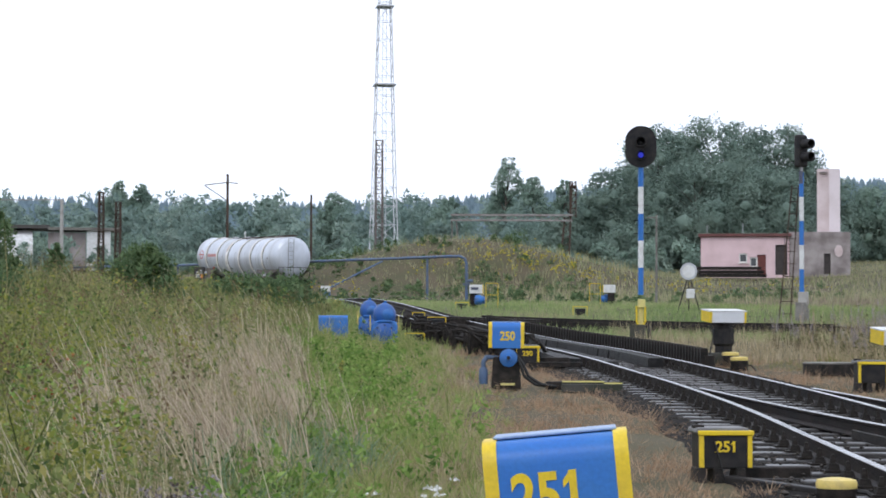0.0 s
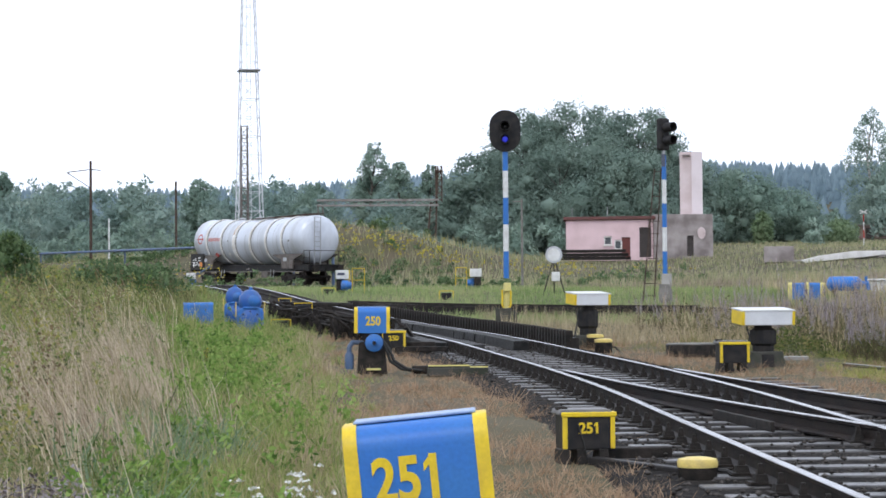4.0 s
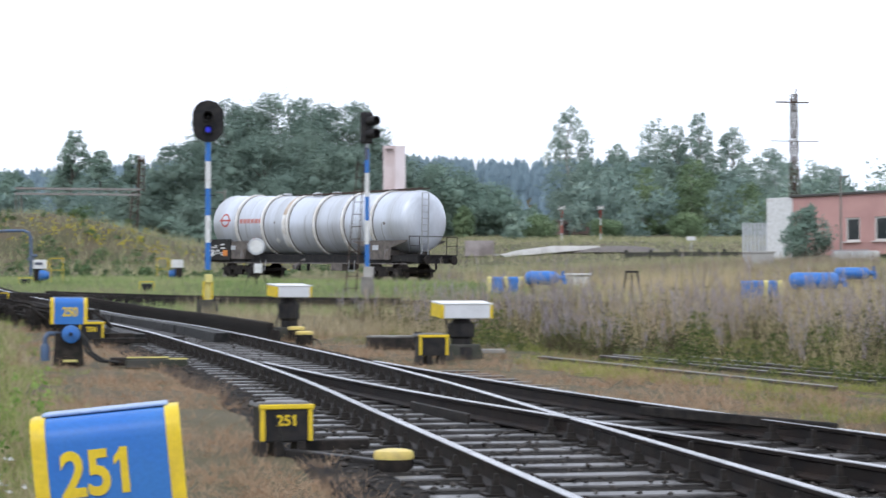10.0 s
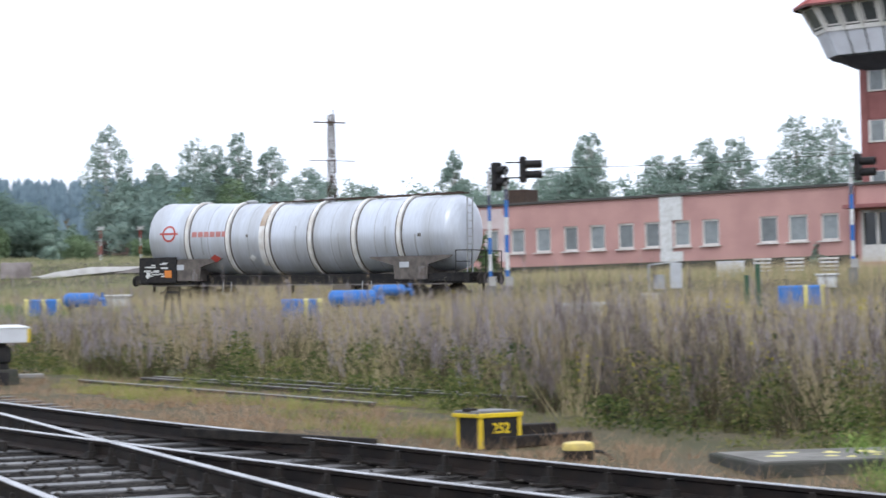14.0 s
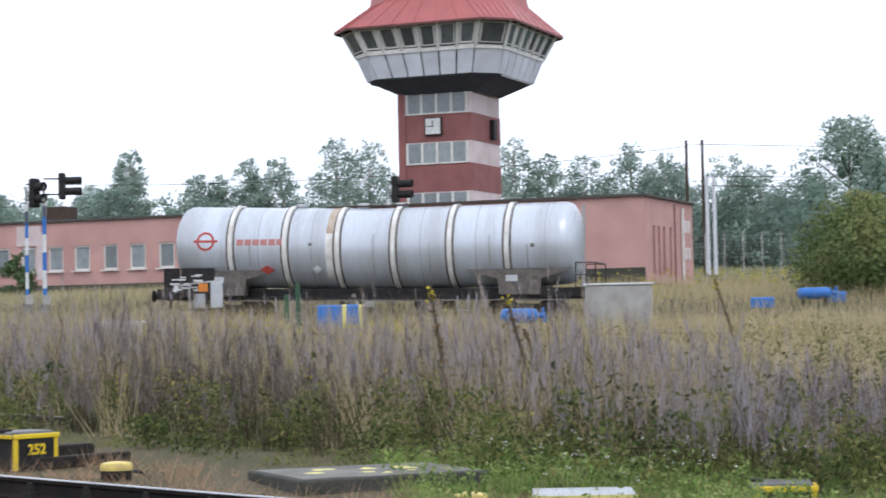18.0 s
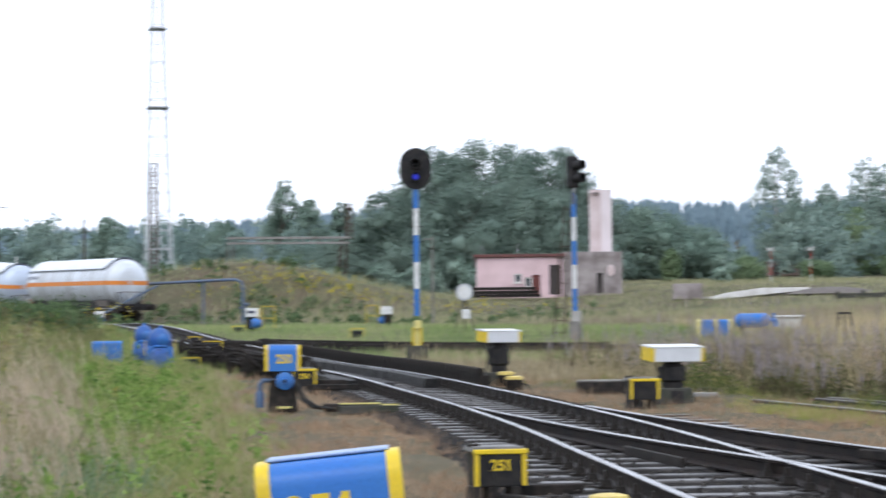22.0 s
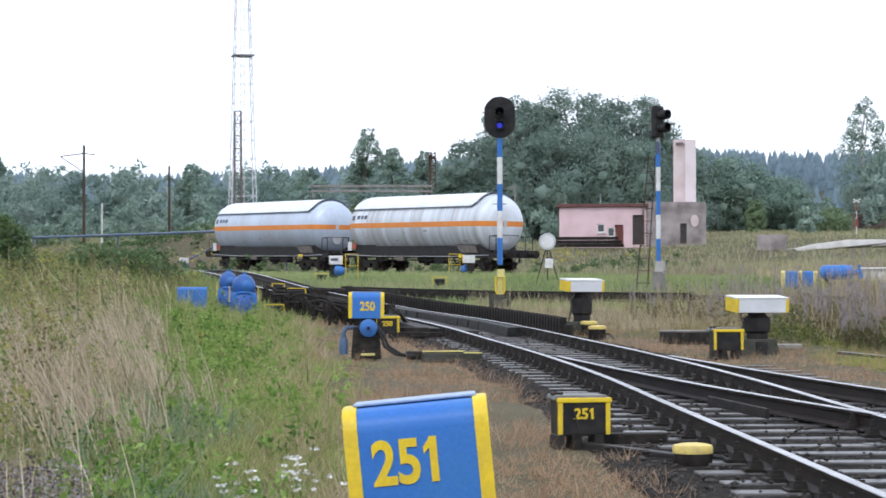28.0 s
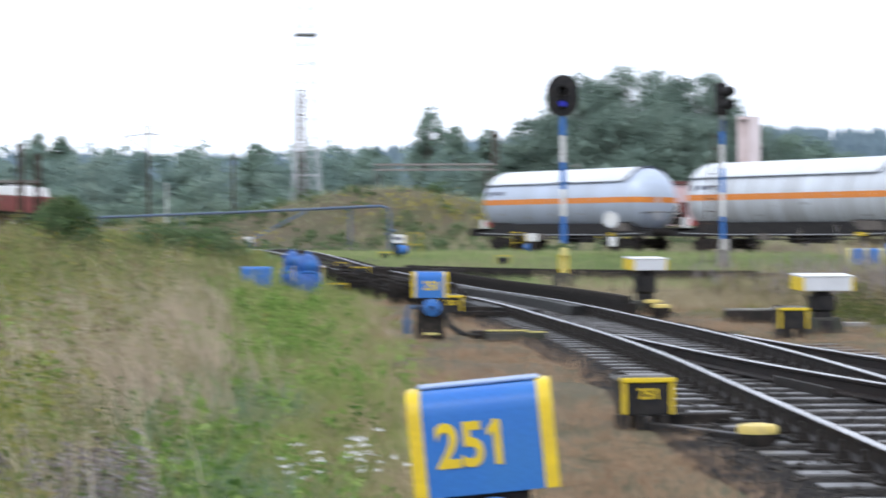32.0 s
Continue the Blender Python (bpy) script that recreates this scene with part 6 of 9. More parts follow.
    for k in range(6):
        part("slab", Shape().box((-2.4 + k * 0.95, random.uniform(-0.5, 0.5), 0.25 + 0.06 * k), (2.2, 1.6, 0.2), pose(0, 0, 0, random.uniform(-4, 4), random.uniform(-6, 4), random.uniform(-10, 10))), CONCRETE_LIGHT, sl, bevel=0.02)
    part("slab", Shape().prism([(-2.6, 0.1), (4.6, 0.75), (4.5, 0.95), (1.0, 0.95), (-1.6, 0.62), (-2.9, 0.3)], 1.6, Matrix.Translation((0, -1.8, 0))), PALESLAB, sl, "large pale tilted slab", bevel=0.03)
    hp = thing("gravel_heap", on(43.2, 143.5, 0, -0.1), "dark low heap of old ballast", "heap")
    part("mound", Shape().lathe([(3.6, 0), (2.9, 0.2), (1.9, 0.42), (0.9, 0.52), (0, 0.55)], 18, Matrix.Diagonal((1.1, 0.7, 1, 1))), DUSTY, hp, smooth=True)
    kb = thing("timber_edging", Matrix(), "long dark timber edging along the meadow", "edging")
    for k in range(6):
        p, q = [Vector((40.7 + 9.7 * u, 134.0 - 3.4 * u, 0)) for u in (k / 6, (k + 0.94) / 6)]
        p.z, q.z = float(H(p.x, p.y)) + 0.3, float(H(q.x, q.y)) + 0.3
        part("beam", Shape().beam(p, q, 0.32), CONCRETE_DARK, kb)
        part("post", Shape().box((p.x, p.y, p.z - 0.1), (0.2, 0.25, 0.9)), CONCRETE_DARK, kb)
    wm = thing("marker_board", on(48.2, 142.0, facing(48.2, 142.0)), "small white marker board on a thin post", "marker")
    wz = 6.3 - float(H(48.2, 142.0))
    part("post", Shape().cyl((0, 0, 0), (0, 0, wz), 0.04), GALV, wm)
    part("board", Shape().box((0, -0.06, wz), (0.62, 0.04, 0.3)), WHITE, wm)
    ct = float(H(35.3, 93.6))
    single("concrete_trough", Shape().box((0, 0, (3.95 - ct) / 2), (1.5, 0.8, 3.95 - ct)).box((0, 0, 3.99 - ct), (1.64, 0.94, 0.08)), CONCRETE_LIGHT, on(35.3, 93.6, facing(35.3, 93.6)), "low grey concrete trough with a flat lid", "trough", bevel=0.02)
    tr = thing("trestle", on(18.2, 59.3, facing(18.2, 59.3)), "small black steel trestle standing in weeds", "trestle")
    part("top_bar", Shape().box((0, 0, 0.93), (0.42, 0.06, 0.06)), BLACK, tr)
    for dx in (-0.2, 0, 0.2):
        part("leg", Shape().beam((dx * 0.8, 0, 0.92), (dx * 1.6, -0.1 if dx else 0.15, 0), 0.04), BLACK, tr)
    for (x, y), w_, h_, rot in (((55.8, 228), 2.9, 1.5, -10), ((62.3, 226.5), 3.8, 1.5, -16)):
        sh = thing("brick_shed", on(x, y, rot, 0.2), "low brown brick shed with grey flat roof", "shed", "brick sheds")
        part("wall", Shape().box((0, 0, h_ / 2), (w_, 2.4, h_)), SHEDBRICK, sh)
        part("roof", Shape().box((0, -0.1, h_ + 0.08), (w_ + 0.4, 2.8, 0.16)), CONCRETE, sh)
        part("door", Shape().box((-w_ * 0.2, -1.21, h_ * 0.42), (0.8, 0.04, h_ * 0.8)), DOOR_GREY, sh)
    hut = thing("hut", pose(-35.7, 181.5, 5.4, 0, 0, 11) @ Matrix.Scale(1.538, 4), "low white hut with grey flat roof", "hut")
    part("wall", Shape().box((0.95, 0, 1.5), (1.4, 2.0, 3.2)), WHITE, hut, bevel=0.02)
    part("wall", Shape().box((-0.9, 0.3, 1.5), (2.2, 2.0, 3.0)), GREYRENDER, hut)
    part("roof", Shape().box((0.1, 0.1, 3.2), (4.2, 2.6, 0.16)), CONCRETE, hut)
    arch = thing("vaulted_shed", pose(-46.9, 186.1, 5.3, 0, 0, 14) @ Matrix.Scale(1.538, 4), "white vaulted shed roof showing over the bank", "shed")
    part("vault", along_x([(2.6 * math.cos(radians(a)), 2.0 + 1.5 * math.sin(radians(a))) for a in range(0, 181, 15)] + [(-2.6, 0), (2.6, 0)], -3.5, 3.5), WHITE, arch)
    part("roof", Shape().box((3.2, 0, 3.55), (2.6, 4, 0.2)), BITUMEN, arch)
    # fence and tank container by the office
    fn = thing("fence", pose(44.95, 121.9, 4.4, 0, 0, -22), "pale sheet steel fence", "fence")
    for k in range(8):
        part("picket", Shape().box((k * 0.24, 0, 1.1), (0.16, 0.03, 2.3)), GREYMETAL, fn)
    ib = thing("container_tank", pose(41.7, 96.4, 3.0, 0, 0, -60), "white plastic container tanks in steel cages", "container tank")
    for k in (-0.6, 0.6):
        part("bottle", Shape().box((k, 0, 0.65), (1.05, 1.0, 1.0)), WHITE, ib, bevel=0.06)
    f = Shape()
    for k in np.linspace(-1.15, 1.15, 12):
        f.beam((k, -0.55, 0.1), (k, -0.55, 1.2), 0.03)
    f.box((0, -0.55, 1.2), (2.4, 0.04, 0.04)).box((0, -0.55, 0.6), (2.4, 0.04, 0.04))
    part("cage", f, GALV, ib)


SHEDBRICK = mat("brown_brick", (0.27, 0.19, 0.17), (0.2, 0.15, 0.13), rough=0.9, scale=2, mix=0.8, bump=0.3)
build_far_structures()


# ---- plants ----
RNG = np.random.default_rng(11)


def wave(x, y, f=1.0):
    """Smooth patchy pattern between about -1 and 1."""
    return (np.sin(x * 0.9 * f + 1.3 * np.sin(y * 0.37 * f)) + np.sin(y * 0.63 * f + 1.7 * np.sin(x * 0.41 * f + 2)) + np.sin((x + y) * 1.7 * f + 0.8)) / 3


def off_line(x, y, line):
    d = np.full(x.shape, 1e9)
    for q in line[::3]:
        d = np.minimum(d, np.hypot(x - q[0], y - q[1]))
    return d


def spots(n, r0, r1, a0, a1, keep):
    """Places over a sector, denser near the stand, where keep(x, y) holds."""
    r = RNG.uniform(r0, r1, n)
    a = np.radians(RNG.uniform(a0, a1, n))
    x, y = -r * np.sin(a), r * np.cos(a)
    k = keep(x, y)
    return x[k], y[k]


def blade_arrays(x, y, h, w, lean=0.35, sink=0.02, plain=False):
    n = len(x)
    a, b = RNG.uniform(0, 2 * np.pi, n), RNG.uniform(0, 2 * np.pi, n)
    ux, uy = np.cos(a) * w / 2, np.sin(a) * w / 2
    lx, ly = np.cos(b) * lean * h * RNG.uniform(0.2, 1, n), np.sin(b) * lean * h * RNG.uniform(0.2, 1, n)
    z = H(x, y) - sink
    if plain:
        v = np.stack([np.stack([x - ux * 1.1, y - uy * 1.1, z], 1), np.stack([x + ux * 1.1, y + uy * 1.1, z], 1), np.stack([x + lx, y + ly, z + h], 1)], 1).astype(np.float32)
        return v.reshape(-1, 3), np.arange(3 * n).reshape(n, 3)
    v = np.empty((n, 5, 3), np.float32)
    v[:, 0] = np.stack([x - ux, y - uy, z], 1)
    v[:, 1] = np.stack([x + ux, y + uy, z], 1)
    v[:, 2] = np.stack([x - ux * 0.8 + lx * 0.35, y - uy * 0.8 + ly * 0.35, z + h * 0.55], 1)
    v[:, 3] = np.stack([x + ux * 0.8 + lx * 0.35, y + uy * 0.8 + ly * 0.35, z + h * 0.55], 1)
    v[:, 4] = np.stack([x + lx, y + ly, z + h], 1)
    i = (np.arange(n) * 5)[:, None, None]
    f = np.array([[0, 1, 3], [0, 3, 2], [2, 3, 4]])[None] + i
    return v.reshape(-1, 3), f.reshape(-1, 3)


def card_arrays(c, size, stretch=1.6, flat=0.0):
    """Small leaf-shaped faces at random turns round the given places."""
    n = len(c)
    d = RNG.normal(size=(n, 3))
    d[:, 2] *= 1 - flat
    d /= np.linalg.norm(d, axis=1)[:, None]
    e = np.cross(d, RNG.normal(size=(n, 3)))
    e /= np.linalg.norm(e, axis=1)[:, None] + 1e-9
    s = np.broadcast_to(size, n)[:, None]
    v = np.stack([c - d * s * stretch / 2, c + e * s / 2, c + d * s * stretch / 2, c - e * s / 2], 1).astype(np.float32)
    f = np.arange(n * 4).reshape(n, 4)
    return v.reshape(-1, 3), f


def tris(f4):
    return np.concatenate([f4[:, [0, 1, 2]], f4[:, [0, 2, 3]]])


def stuff(name, vf, material, label, category):
    vs, fs, k = [], [], 0
    for v, f in vf:
        if f.shape[1] == 4:
            f = tris(f)
        vs.append(v)
        fs.append(f + k)
        k += len(v)
    return tagged(new(name, raw(name, np.concatenate(vs), np.concatenate(fs), material)), label, category, kind="stuff")


def near_track(x, y, d1=1.75, d2=1.75):
    return (off_line(x, y, T1) < d1) | ((off_line(x, y, T2) < d2) & (y < 28))


def edge(y):
    """West edge of the low strip beside the track."""
    return -0.12 - 0.082 * np.minimum(y, 41) + (0.2 * np.sin(y * 0.85) + 0.12 * np.sin(y * 2.1 + 1)) * step(y, 8, 14)


def foot(y):
    """Front edge of the weed field."""
    return np.interp(y, (8, 11, 14, 16, 19, 21, 23, 29, 33, 40), (12.4, 11.2, 10.5, 10.0, 9.8, 10.0, 10.5, 9.5, 8.2, 7.4))


def tufts(x, y, per, h, w, spread, lean=0.5, sink=0.02, wind=0.0, plain=False):
    """Tussocks: blades fanning out of common roots."""
    n = len(x)
    k = np.repeat(np.arange(n), per)
    a, d = RNG.uniform(0, 2 * np.pi, n * per), np.abs(RNG.normal(0, 1, n * per))
    bx, by = x[k] + np.cos(a) * d * spread * 0.4, y[k] + np.sin(a) * d * spread * 0.4
    hh = np.broadcast_to(h, n)[k] * RNG.uniform(0.45, 1.1, n * per)
    v, f = blade_arrays(bx, by, hh, np.broadcast_to(w, n)[k] * RNG.uniform(0.7, 1.3, n * per), lean, sink, plain)
    bend = np.array([0, 0, 1.0] if plain else [0, 0, 0.4, 0.4, 1.0])
    q = v.reshape(-1, len(bend), 3)
    fan = (d * spread * 0.6)[:, None] * bend
    q[:, :, 0] += (np.cos(a)[:, None] * fan).astype(np.float32)
    q[:, :, 1] += (np.sin(a)[:, None] * fan).astype(np.float32)
    q[:, :, 0] -= (wind * hh)[:, None] * bend
    return v, f


def herb_arrays(x, y, per, h, leaf, spread):
    """Leafy plants: leaves spread round a stem, broader low down."""
    n = len(x)
    k = np.repeat(np.arange(n), per)
    u = RNG.uniform(0.08, 1, n * per)
    a = RNG.uniform(0, 2 * np.pi, n * per)
    r = spread * (1.15 - 0.8 * u) * np.sqrt(RNG.uniform(0, 1, n * per))
    hh = np.broadcast_to(h, n)[k]
    c = np.stack([x[k] + r * np.cos(a), y[k] + r * np.sin(a), H(x[k], y[k]) + hh * u], 1)
    return card_arrays(c, np.broadcast_to(leaf, n)[k] * RNG.uniform(0.6, 1.4, n * per), 2.1, -0.2)


LOOSE = ((7.8, 30.3, 9.35, 22.2), (8.75, 30.1, 10.2, 23.0), (8.95, 30.1, 10.85, 22.4), (9.9, 29.2, 11.1, 21.5))


def kept_short(x, y):
    """Growth is kept short along the old rails and round the cover slab, so the camera sees them."""
    k = np.where(np.hypot(x - 9.35, y - 12.95) < 1.15, 0.35, 1.0)
    for x0, y0, x1, y1 in LOOSE:
        u = np.clip((y0 - y) / (y0 - y1), 0, 1)
        k = np.where(np.abs(x - x0 - (x1 - x0) * u) < 0.45, np.minimum(k, 0.35), k)
    return k


def brow(x, y):
    """Growth rises from the strip towards the brow of the bank."""
    return 0.4 + 0.6 * step(edge(y) - x + RNG.uniform(-0.3, 0.3, x.shape), -0.3, 0.7)


def build_grass():
    # tall dry grass in a band along the foot of the bank
    def tan_zone(x, y):
        d = edge(y) - x
        w = wave(x, y, 1.6)
        return (d > 0.2 + 0.35 * w + RNG.uniform(-0.45, 0.45, x.shape)) & (d < 1.15 + 0.5 * wave(x, y, 0.8)) & (y < 36 + 3 * w) | (d > 0.6) & (wave(x + 2, y, 0.75) > 0.72)

    x, y = spots(11500, 6, 48, 0, 17, lambda x, y: tan_zone(x, y) & (RNG.uniform(0, 1, x.shape) < 0.22 + 0.28 * step(y, 11, 17)))
    h = RNG.gamma(14, 0.052, len(x)) * (0.85 + 0.25 * wave(x, y, 1.7)) * brow(x, y)
    stuff("tall_dry_grass", [tufts(x, y, 12, h, 0.0075 * (1 + y / 70), 0.24, 0.5, wind=0.36)], G_TAN, "tall dry tan grass leaning on the bank", "grass")
    # olive and green growth over the rest of the bank
    x, y = spots(9500, 6, 62, 0, 18, lambda x, y: (x < edge(y) + 0.1) & ~(tan_zone(x, y) & (RNG.uniform(0, 1, x.shape) < 0.8)))
    h = RNG.gamma(9, 0.055, len(x)) * (0.9 + 0.4 * wave(x, y, 1.2))
    stuff("bank_grass", [tufts(x, y, 10, brow(x, y) * h * (1 - 0.4 * step(y, 42, 52)) * (0.75 + 0.5 * (wave(x, y, 2.6) > 0)), 0.01 * (1 + y / 60), 0.17, 0.6, wind=0.15)], G_MIX2, "olive and green grass on the bank", "grass")
    x, y = spots(4800, 6, 62, 0, 18, lambda x, y: (x < edge(y) - 0.6) & (wave(x, y, 0.9) < 0.3))
    h = RNG.gamma(10, 0.06, len(x)) * (0.9 + 0.35 * wave(x, y, 1.4))
    stuff("bank_herbs", [herb_arrays(x, y, 33, h * (1 - 0.4 * step(y, 42, 52)), 0.018 * (1 + y / 60), 0.2)], G_HERB, "green herbs and nettles on the bank", "herbs")
    x, y = spots(1500, 8, 60, 0, 18, lambda x, y: (x < edge(y) - 0.9) & (wave(x + 7, y + 3, 0.8) > 0.3))
    h = RNG.gamma(10, 0.058, len(x))
    stuff("bright_bank_herbs", [herb_arrays(x, y, 40, h, 0.022, 0.22)], G_LUSH, "fresh green herbs among the grass", "herbs")
    x, y = spots(900, 12, 60, 1, 18, lambda x, y: (x < edge(y) - 0.8) & (wave(x + 5, y, 0.7) > 0.05))
    n = len(x)
    h = RNG.uniform(0.6, 0.95, n)
    k = np.repeat(np.arange(n), 26)
    u = RNG.uniform(0.5, 1.0, 26 * n)
    c = np.stack([x[k], y[k], H(x[k], y[k]) + h[k] * u], 1) + RNG.normal(0, 0.035, (26 * n, 3))
    stuff("brown_seed_heads", [card_arrays(c, 0.026), blade_arrays(x, y, h, 0.008, 0.1)], G_DARKSEED, "brown seed heads of docks and tansy", "seed heads")
    # green growth under the dry stalks
    x, y = spots(5200, 6, 34, 0, 15, lambda x, y: (edge(y) - x + RNG.uniform(-0.5, 0.5, x.shape) > 0.1) & (edge(y) - x < 2.2))
    stuff("bank_undergrowth", [tufts(x, y, 9, RNG.gamma(9, 0.04, len(x)) * (1 + 0.4 * wave(x, y, 1.7)) * brow(x, y), 0.011 * (1 + y / 60), 0.16, 0.6, plain=True), herb_arrays(x[::3], y[::3], 22, RNG.gamma(9, 0.045, len(x[::3])) * brow(x[::3], y[::3]), 0.018, 0.18)], G_UNDERGREEN, "dense green growth under the dry stalks, gap shade put into its colour", "grass")
    # fine pinkish reed grass on the shoulder of the bank
    x, y = spots(2700, 13, 30, 1, 14, lambda x, y: (edge(y) - x > 0.15 + 0.4 * wave(x, y, 1.9) + RNG.uniform(-0.4, 0.3, x.shape)) & (edge(y) - x < 1.7 + 0.5 * wave(x, y, 0.9)) & (wave(x - 3, y, 1.1) > -0.35))
    stuff("pinkish_reed_grass", [tufts(x, y, 12, RNG.gamma(20, 0.033, len(x)) * (0.75 + 0.4 * (wave(x, y, 2.2) > 0)), 0.007 * (1 + y / 60), 0.16, 0.3, wind=0.36)], G_PINK, "fine pinkish tan reed grass leaning over", "grass")
    # blue-green broad grass at the foot
    x, y = spots(2000, 7, 19, 0, 12, lambda x, y: (edge(y) - x > -0.45) & (edge(y) - x < 0.7 + 0.3 * wave(x, y, 2)) & (wave(x * 2, y, 1.3) > -0.25))
    stuff("blue_green_grass", [tufts(x[::2], y[::2], 13, RNG.gamma(12, 0.03, len(x[::2])), 0.013, 0.16, 0.8, wind=-0.05)], G_BLUEGREEN, "blue-green broad-bladed grass clumps", "grass")
    # yellowing goldenrod leaves, red sorrel and grey-violet spikes among the near grass
    x, y = spots(1500, 9, 26, 6, 17, lambda x, y: (edge(y) - x > 0.9) & (wave(x + 4, y * 0.8, 1.4) > 0.0))
    stuff("goldenrod_leaves", [herb_arrays(x, y, 34, RNG.gamma(12, 0.052, len(x)), 0.022, 0.2)], G_GOLD, "yellow-green goldenrod and tansy leaves", "herbs")
    x, y = spots(70, 8, 18, 8, 17, lambda x, y: edge(y) - x > 1.0)
    c = np.stack([x, y, H(x, y) + RNG.uniform(0.35, 0.7, len(x))], 1)
    stuff("red_sorrel", [card_arrays(np.repeat(c, 5, 0) + RNG.normal(0, 0.02, (5 * len(x), 3)), 0.02)], PETAL_R, "small orange-red sorrel heads", "flowers")
    x, y = spots(150, 7, 10, 6, 12, lambda x, y: (edge(y) - x > 0.2) & (edge(y) - x < 1.1))
    n = len(x)
    k = np.repeat(np.arange(n), 60)
    u = RNG.uniform(0.35, 1.0, 60 * n)
    h = RNG.uniform(0.35, 0.6, n)
    c = np.stack([x[k], y[k], H(x[k], y[k]) + h[k] * u], 1) + RNG.normal(0, 0.012, (60 * n, 3))
    stuff("violet_spikes", [card_arrays(c, 0.016), blade_arrays(x, y, h, 0.006, 0.08)], G_WEED, "grey-violet flower spikes on the bank", "weeds")
    # low strip beside the track
    strip = lambda x, y: (x > edge(y) - 0.5) & (x < 0.75 - 0.03 * y + 0.5 * wave(x, y, 1.5) + RNG.uniform(-0.6, 0.35, x.shape)) & ~near_track(x, y, 1.9)
    x, y = spots(14500, 5.5, 62, -6, 8, strip)
    h = RNG.gamma(5, 0.036, len(x)) * (1.15 - 0.55 * step(x, -0.9, 0.7)) * (1 + 0.5 * wave(x, y, 2.3))
    stuff("green_grass", [tufts(x, y, 11, np.maximum(h, 0.05), 0.006 * (1 + y / 40), 0.13, 0.7)], G_GREEN, "low green and yellowing grass beside the track", "grass")
    x, y = spots(3600, 8, 40, -3, 8, lambda x, y: (x > edge(y) - 0.5) & (x < 0.0 - 0.024 * y + 0.45 * wave(x, y, 2.1) + RNG.uniform(-0.5, 0.3, x.shape)) & (wave(x * 1.5, y * 0.6, 1.9) + RNG.uniform(-0.35, 0.35, x.shape) > -0.02))
    h = RNG.gamma(7, 0.04, len(x)) * (1 + 0.5 * wave(x, y, 1.3))
    stuff("lush_herbs", [herb_arrays(x, y, 30, h, 0.023 * (1 + y / 60), 0.15)], G_LUSH, "lush green broad-leaved herbs", "herbs")
    x, y = spots(4200, 6, 45, -3, 6, lambda x, y: (x > edge(y)) & (x < 0.5 - 0.02 * y) & (wave(x + 1, y, 2.7) > 0.05))
    stuff("strip_dry_tufts", [tufts(x, y, 10, RNG.gamma(6, 0.035, len(x)), 0.005 * (1 + y / 50), 0.14, 0.8)], G_TAN, "thin dry tan tufts in the low grass", "grass")
    # dead brown mat beside the rails
    k1 = lambda x, y: (x > -0.35 - 0.022 * y) & (x < 3.2) & ~near_track(x, y, 1.55, 1.6) & (x < 3)
    clear = lambda x, y: (np.hypot(x - 1.95, y - 15.2) > 0.55) & (np.hypot(x - 2.5, y - 13.9) > 0.4) & (np.hypot(x - 5.9, y - 29.1) > 0.5) & (np.hypot(x - 8.05, y - 16.1) > 0.5) & (np.hypot(x - 8.05, y - 14.6) > 0.3) & (np.hypot(x - 4.9, y - 36.9) > 0.8)
    x, y = spots(9000, 5.5, 50, -14, 3, lambda x, y: k1(x, y) & clear(x, y))
    ma = [tufts(x, y, 13, RNG.gamma(4, 0.023, len(x)) * (1 + 0.5 * wave(x, y, 2)), 0.006 * (1 + y / 60), 0.16, 1.2, plain=True)]
    x, y = spots(16500, 9, 42, -50, -5, lambda x, y: (x > 3.9) & ~near_track(x, y, 1.6, 1.65) & (x < foot(y) + 0.3) & clear(x, y) & ~((x > 0.8 * y) & (x > 10.2)))
    ma.append(tufts(x, y, 11, kept_short(x, y) * RNG.gamma(4, 0.032, len(x)) * (1 + 0.5 * wave(x, y, 2)), 0.006 * (1 + y / 60), 0.16, 1.2, plain=True))
    stuff("dead_grass_mat", ma, G_BROWN, "short dead brown grass beside the rails", "grass")
    # green and yellow tufts at the front of the weed field
    front = lambda x, y: (x > 4.5) & ((x > foot(y) - 0.5) | (x < 0.42 * y) | (x > 0.79 * y)) & (x > foot(y) - 2.0 + 0.9 * wave(x, y, 1.1)) & (x < foot(y) + 1.2) & ~near_track(x, y, 2.0, 2.1) & (y < 40)
    x, y = spots(16000, 9, 42, -58, -8, front)
    h = RNG.gamma(5, 0.042, len(x)) * (0.6 + 0.6 * step(x - foot(y), -1.6, 0.4))
    bare = (x > 7.0 - (y - 30) * 0.21) & (x < 9.9 - (y - 30) * 0.16) & (y > 21.5) & (y < 31) & (x < 0.25 * y)
    h = np.where(bare, h * 0.35, h) * kept_short(x, y)
    stuff("verge_grass", [tufts(x, y, 13, h, 0.0075, 0.16, 0.7, plain=True)], G_OLIVE, "olive green and yellowing verge grass", "grass")
    x, y = spots(3200, 9, 38, -58, -10, lambda x, y: front(x, y) & (x > foot(y) - 1.0) & ~((x < 9.9 - (y - 30) * 0.16) & (y > 21.5) & (y < 31) & (x < 0.29 * y)) & (wave(x, y, 1.0) > -0.1 - 0.4 * step(-y, -17, -13)))
    h = RNG.gamma(7, 0.038, len(x)) * (0.8 + 0.4 * wave(x, y, 1.9))
    stuff("verge_herbs", [herb_arrays(x, y, 34, h, 0.022, 0.17)], G_VERGE, "green weeds at the foot of the field", "herbs")
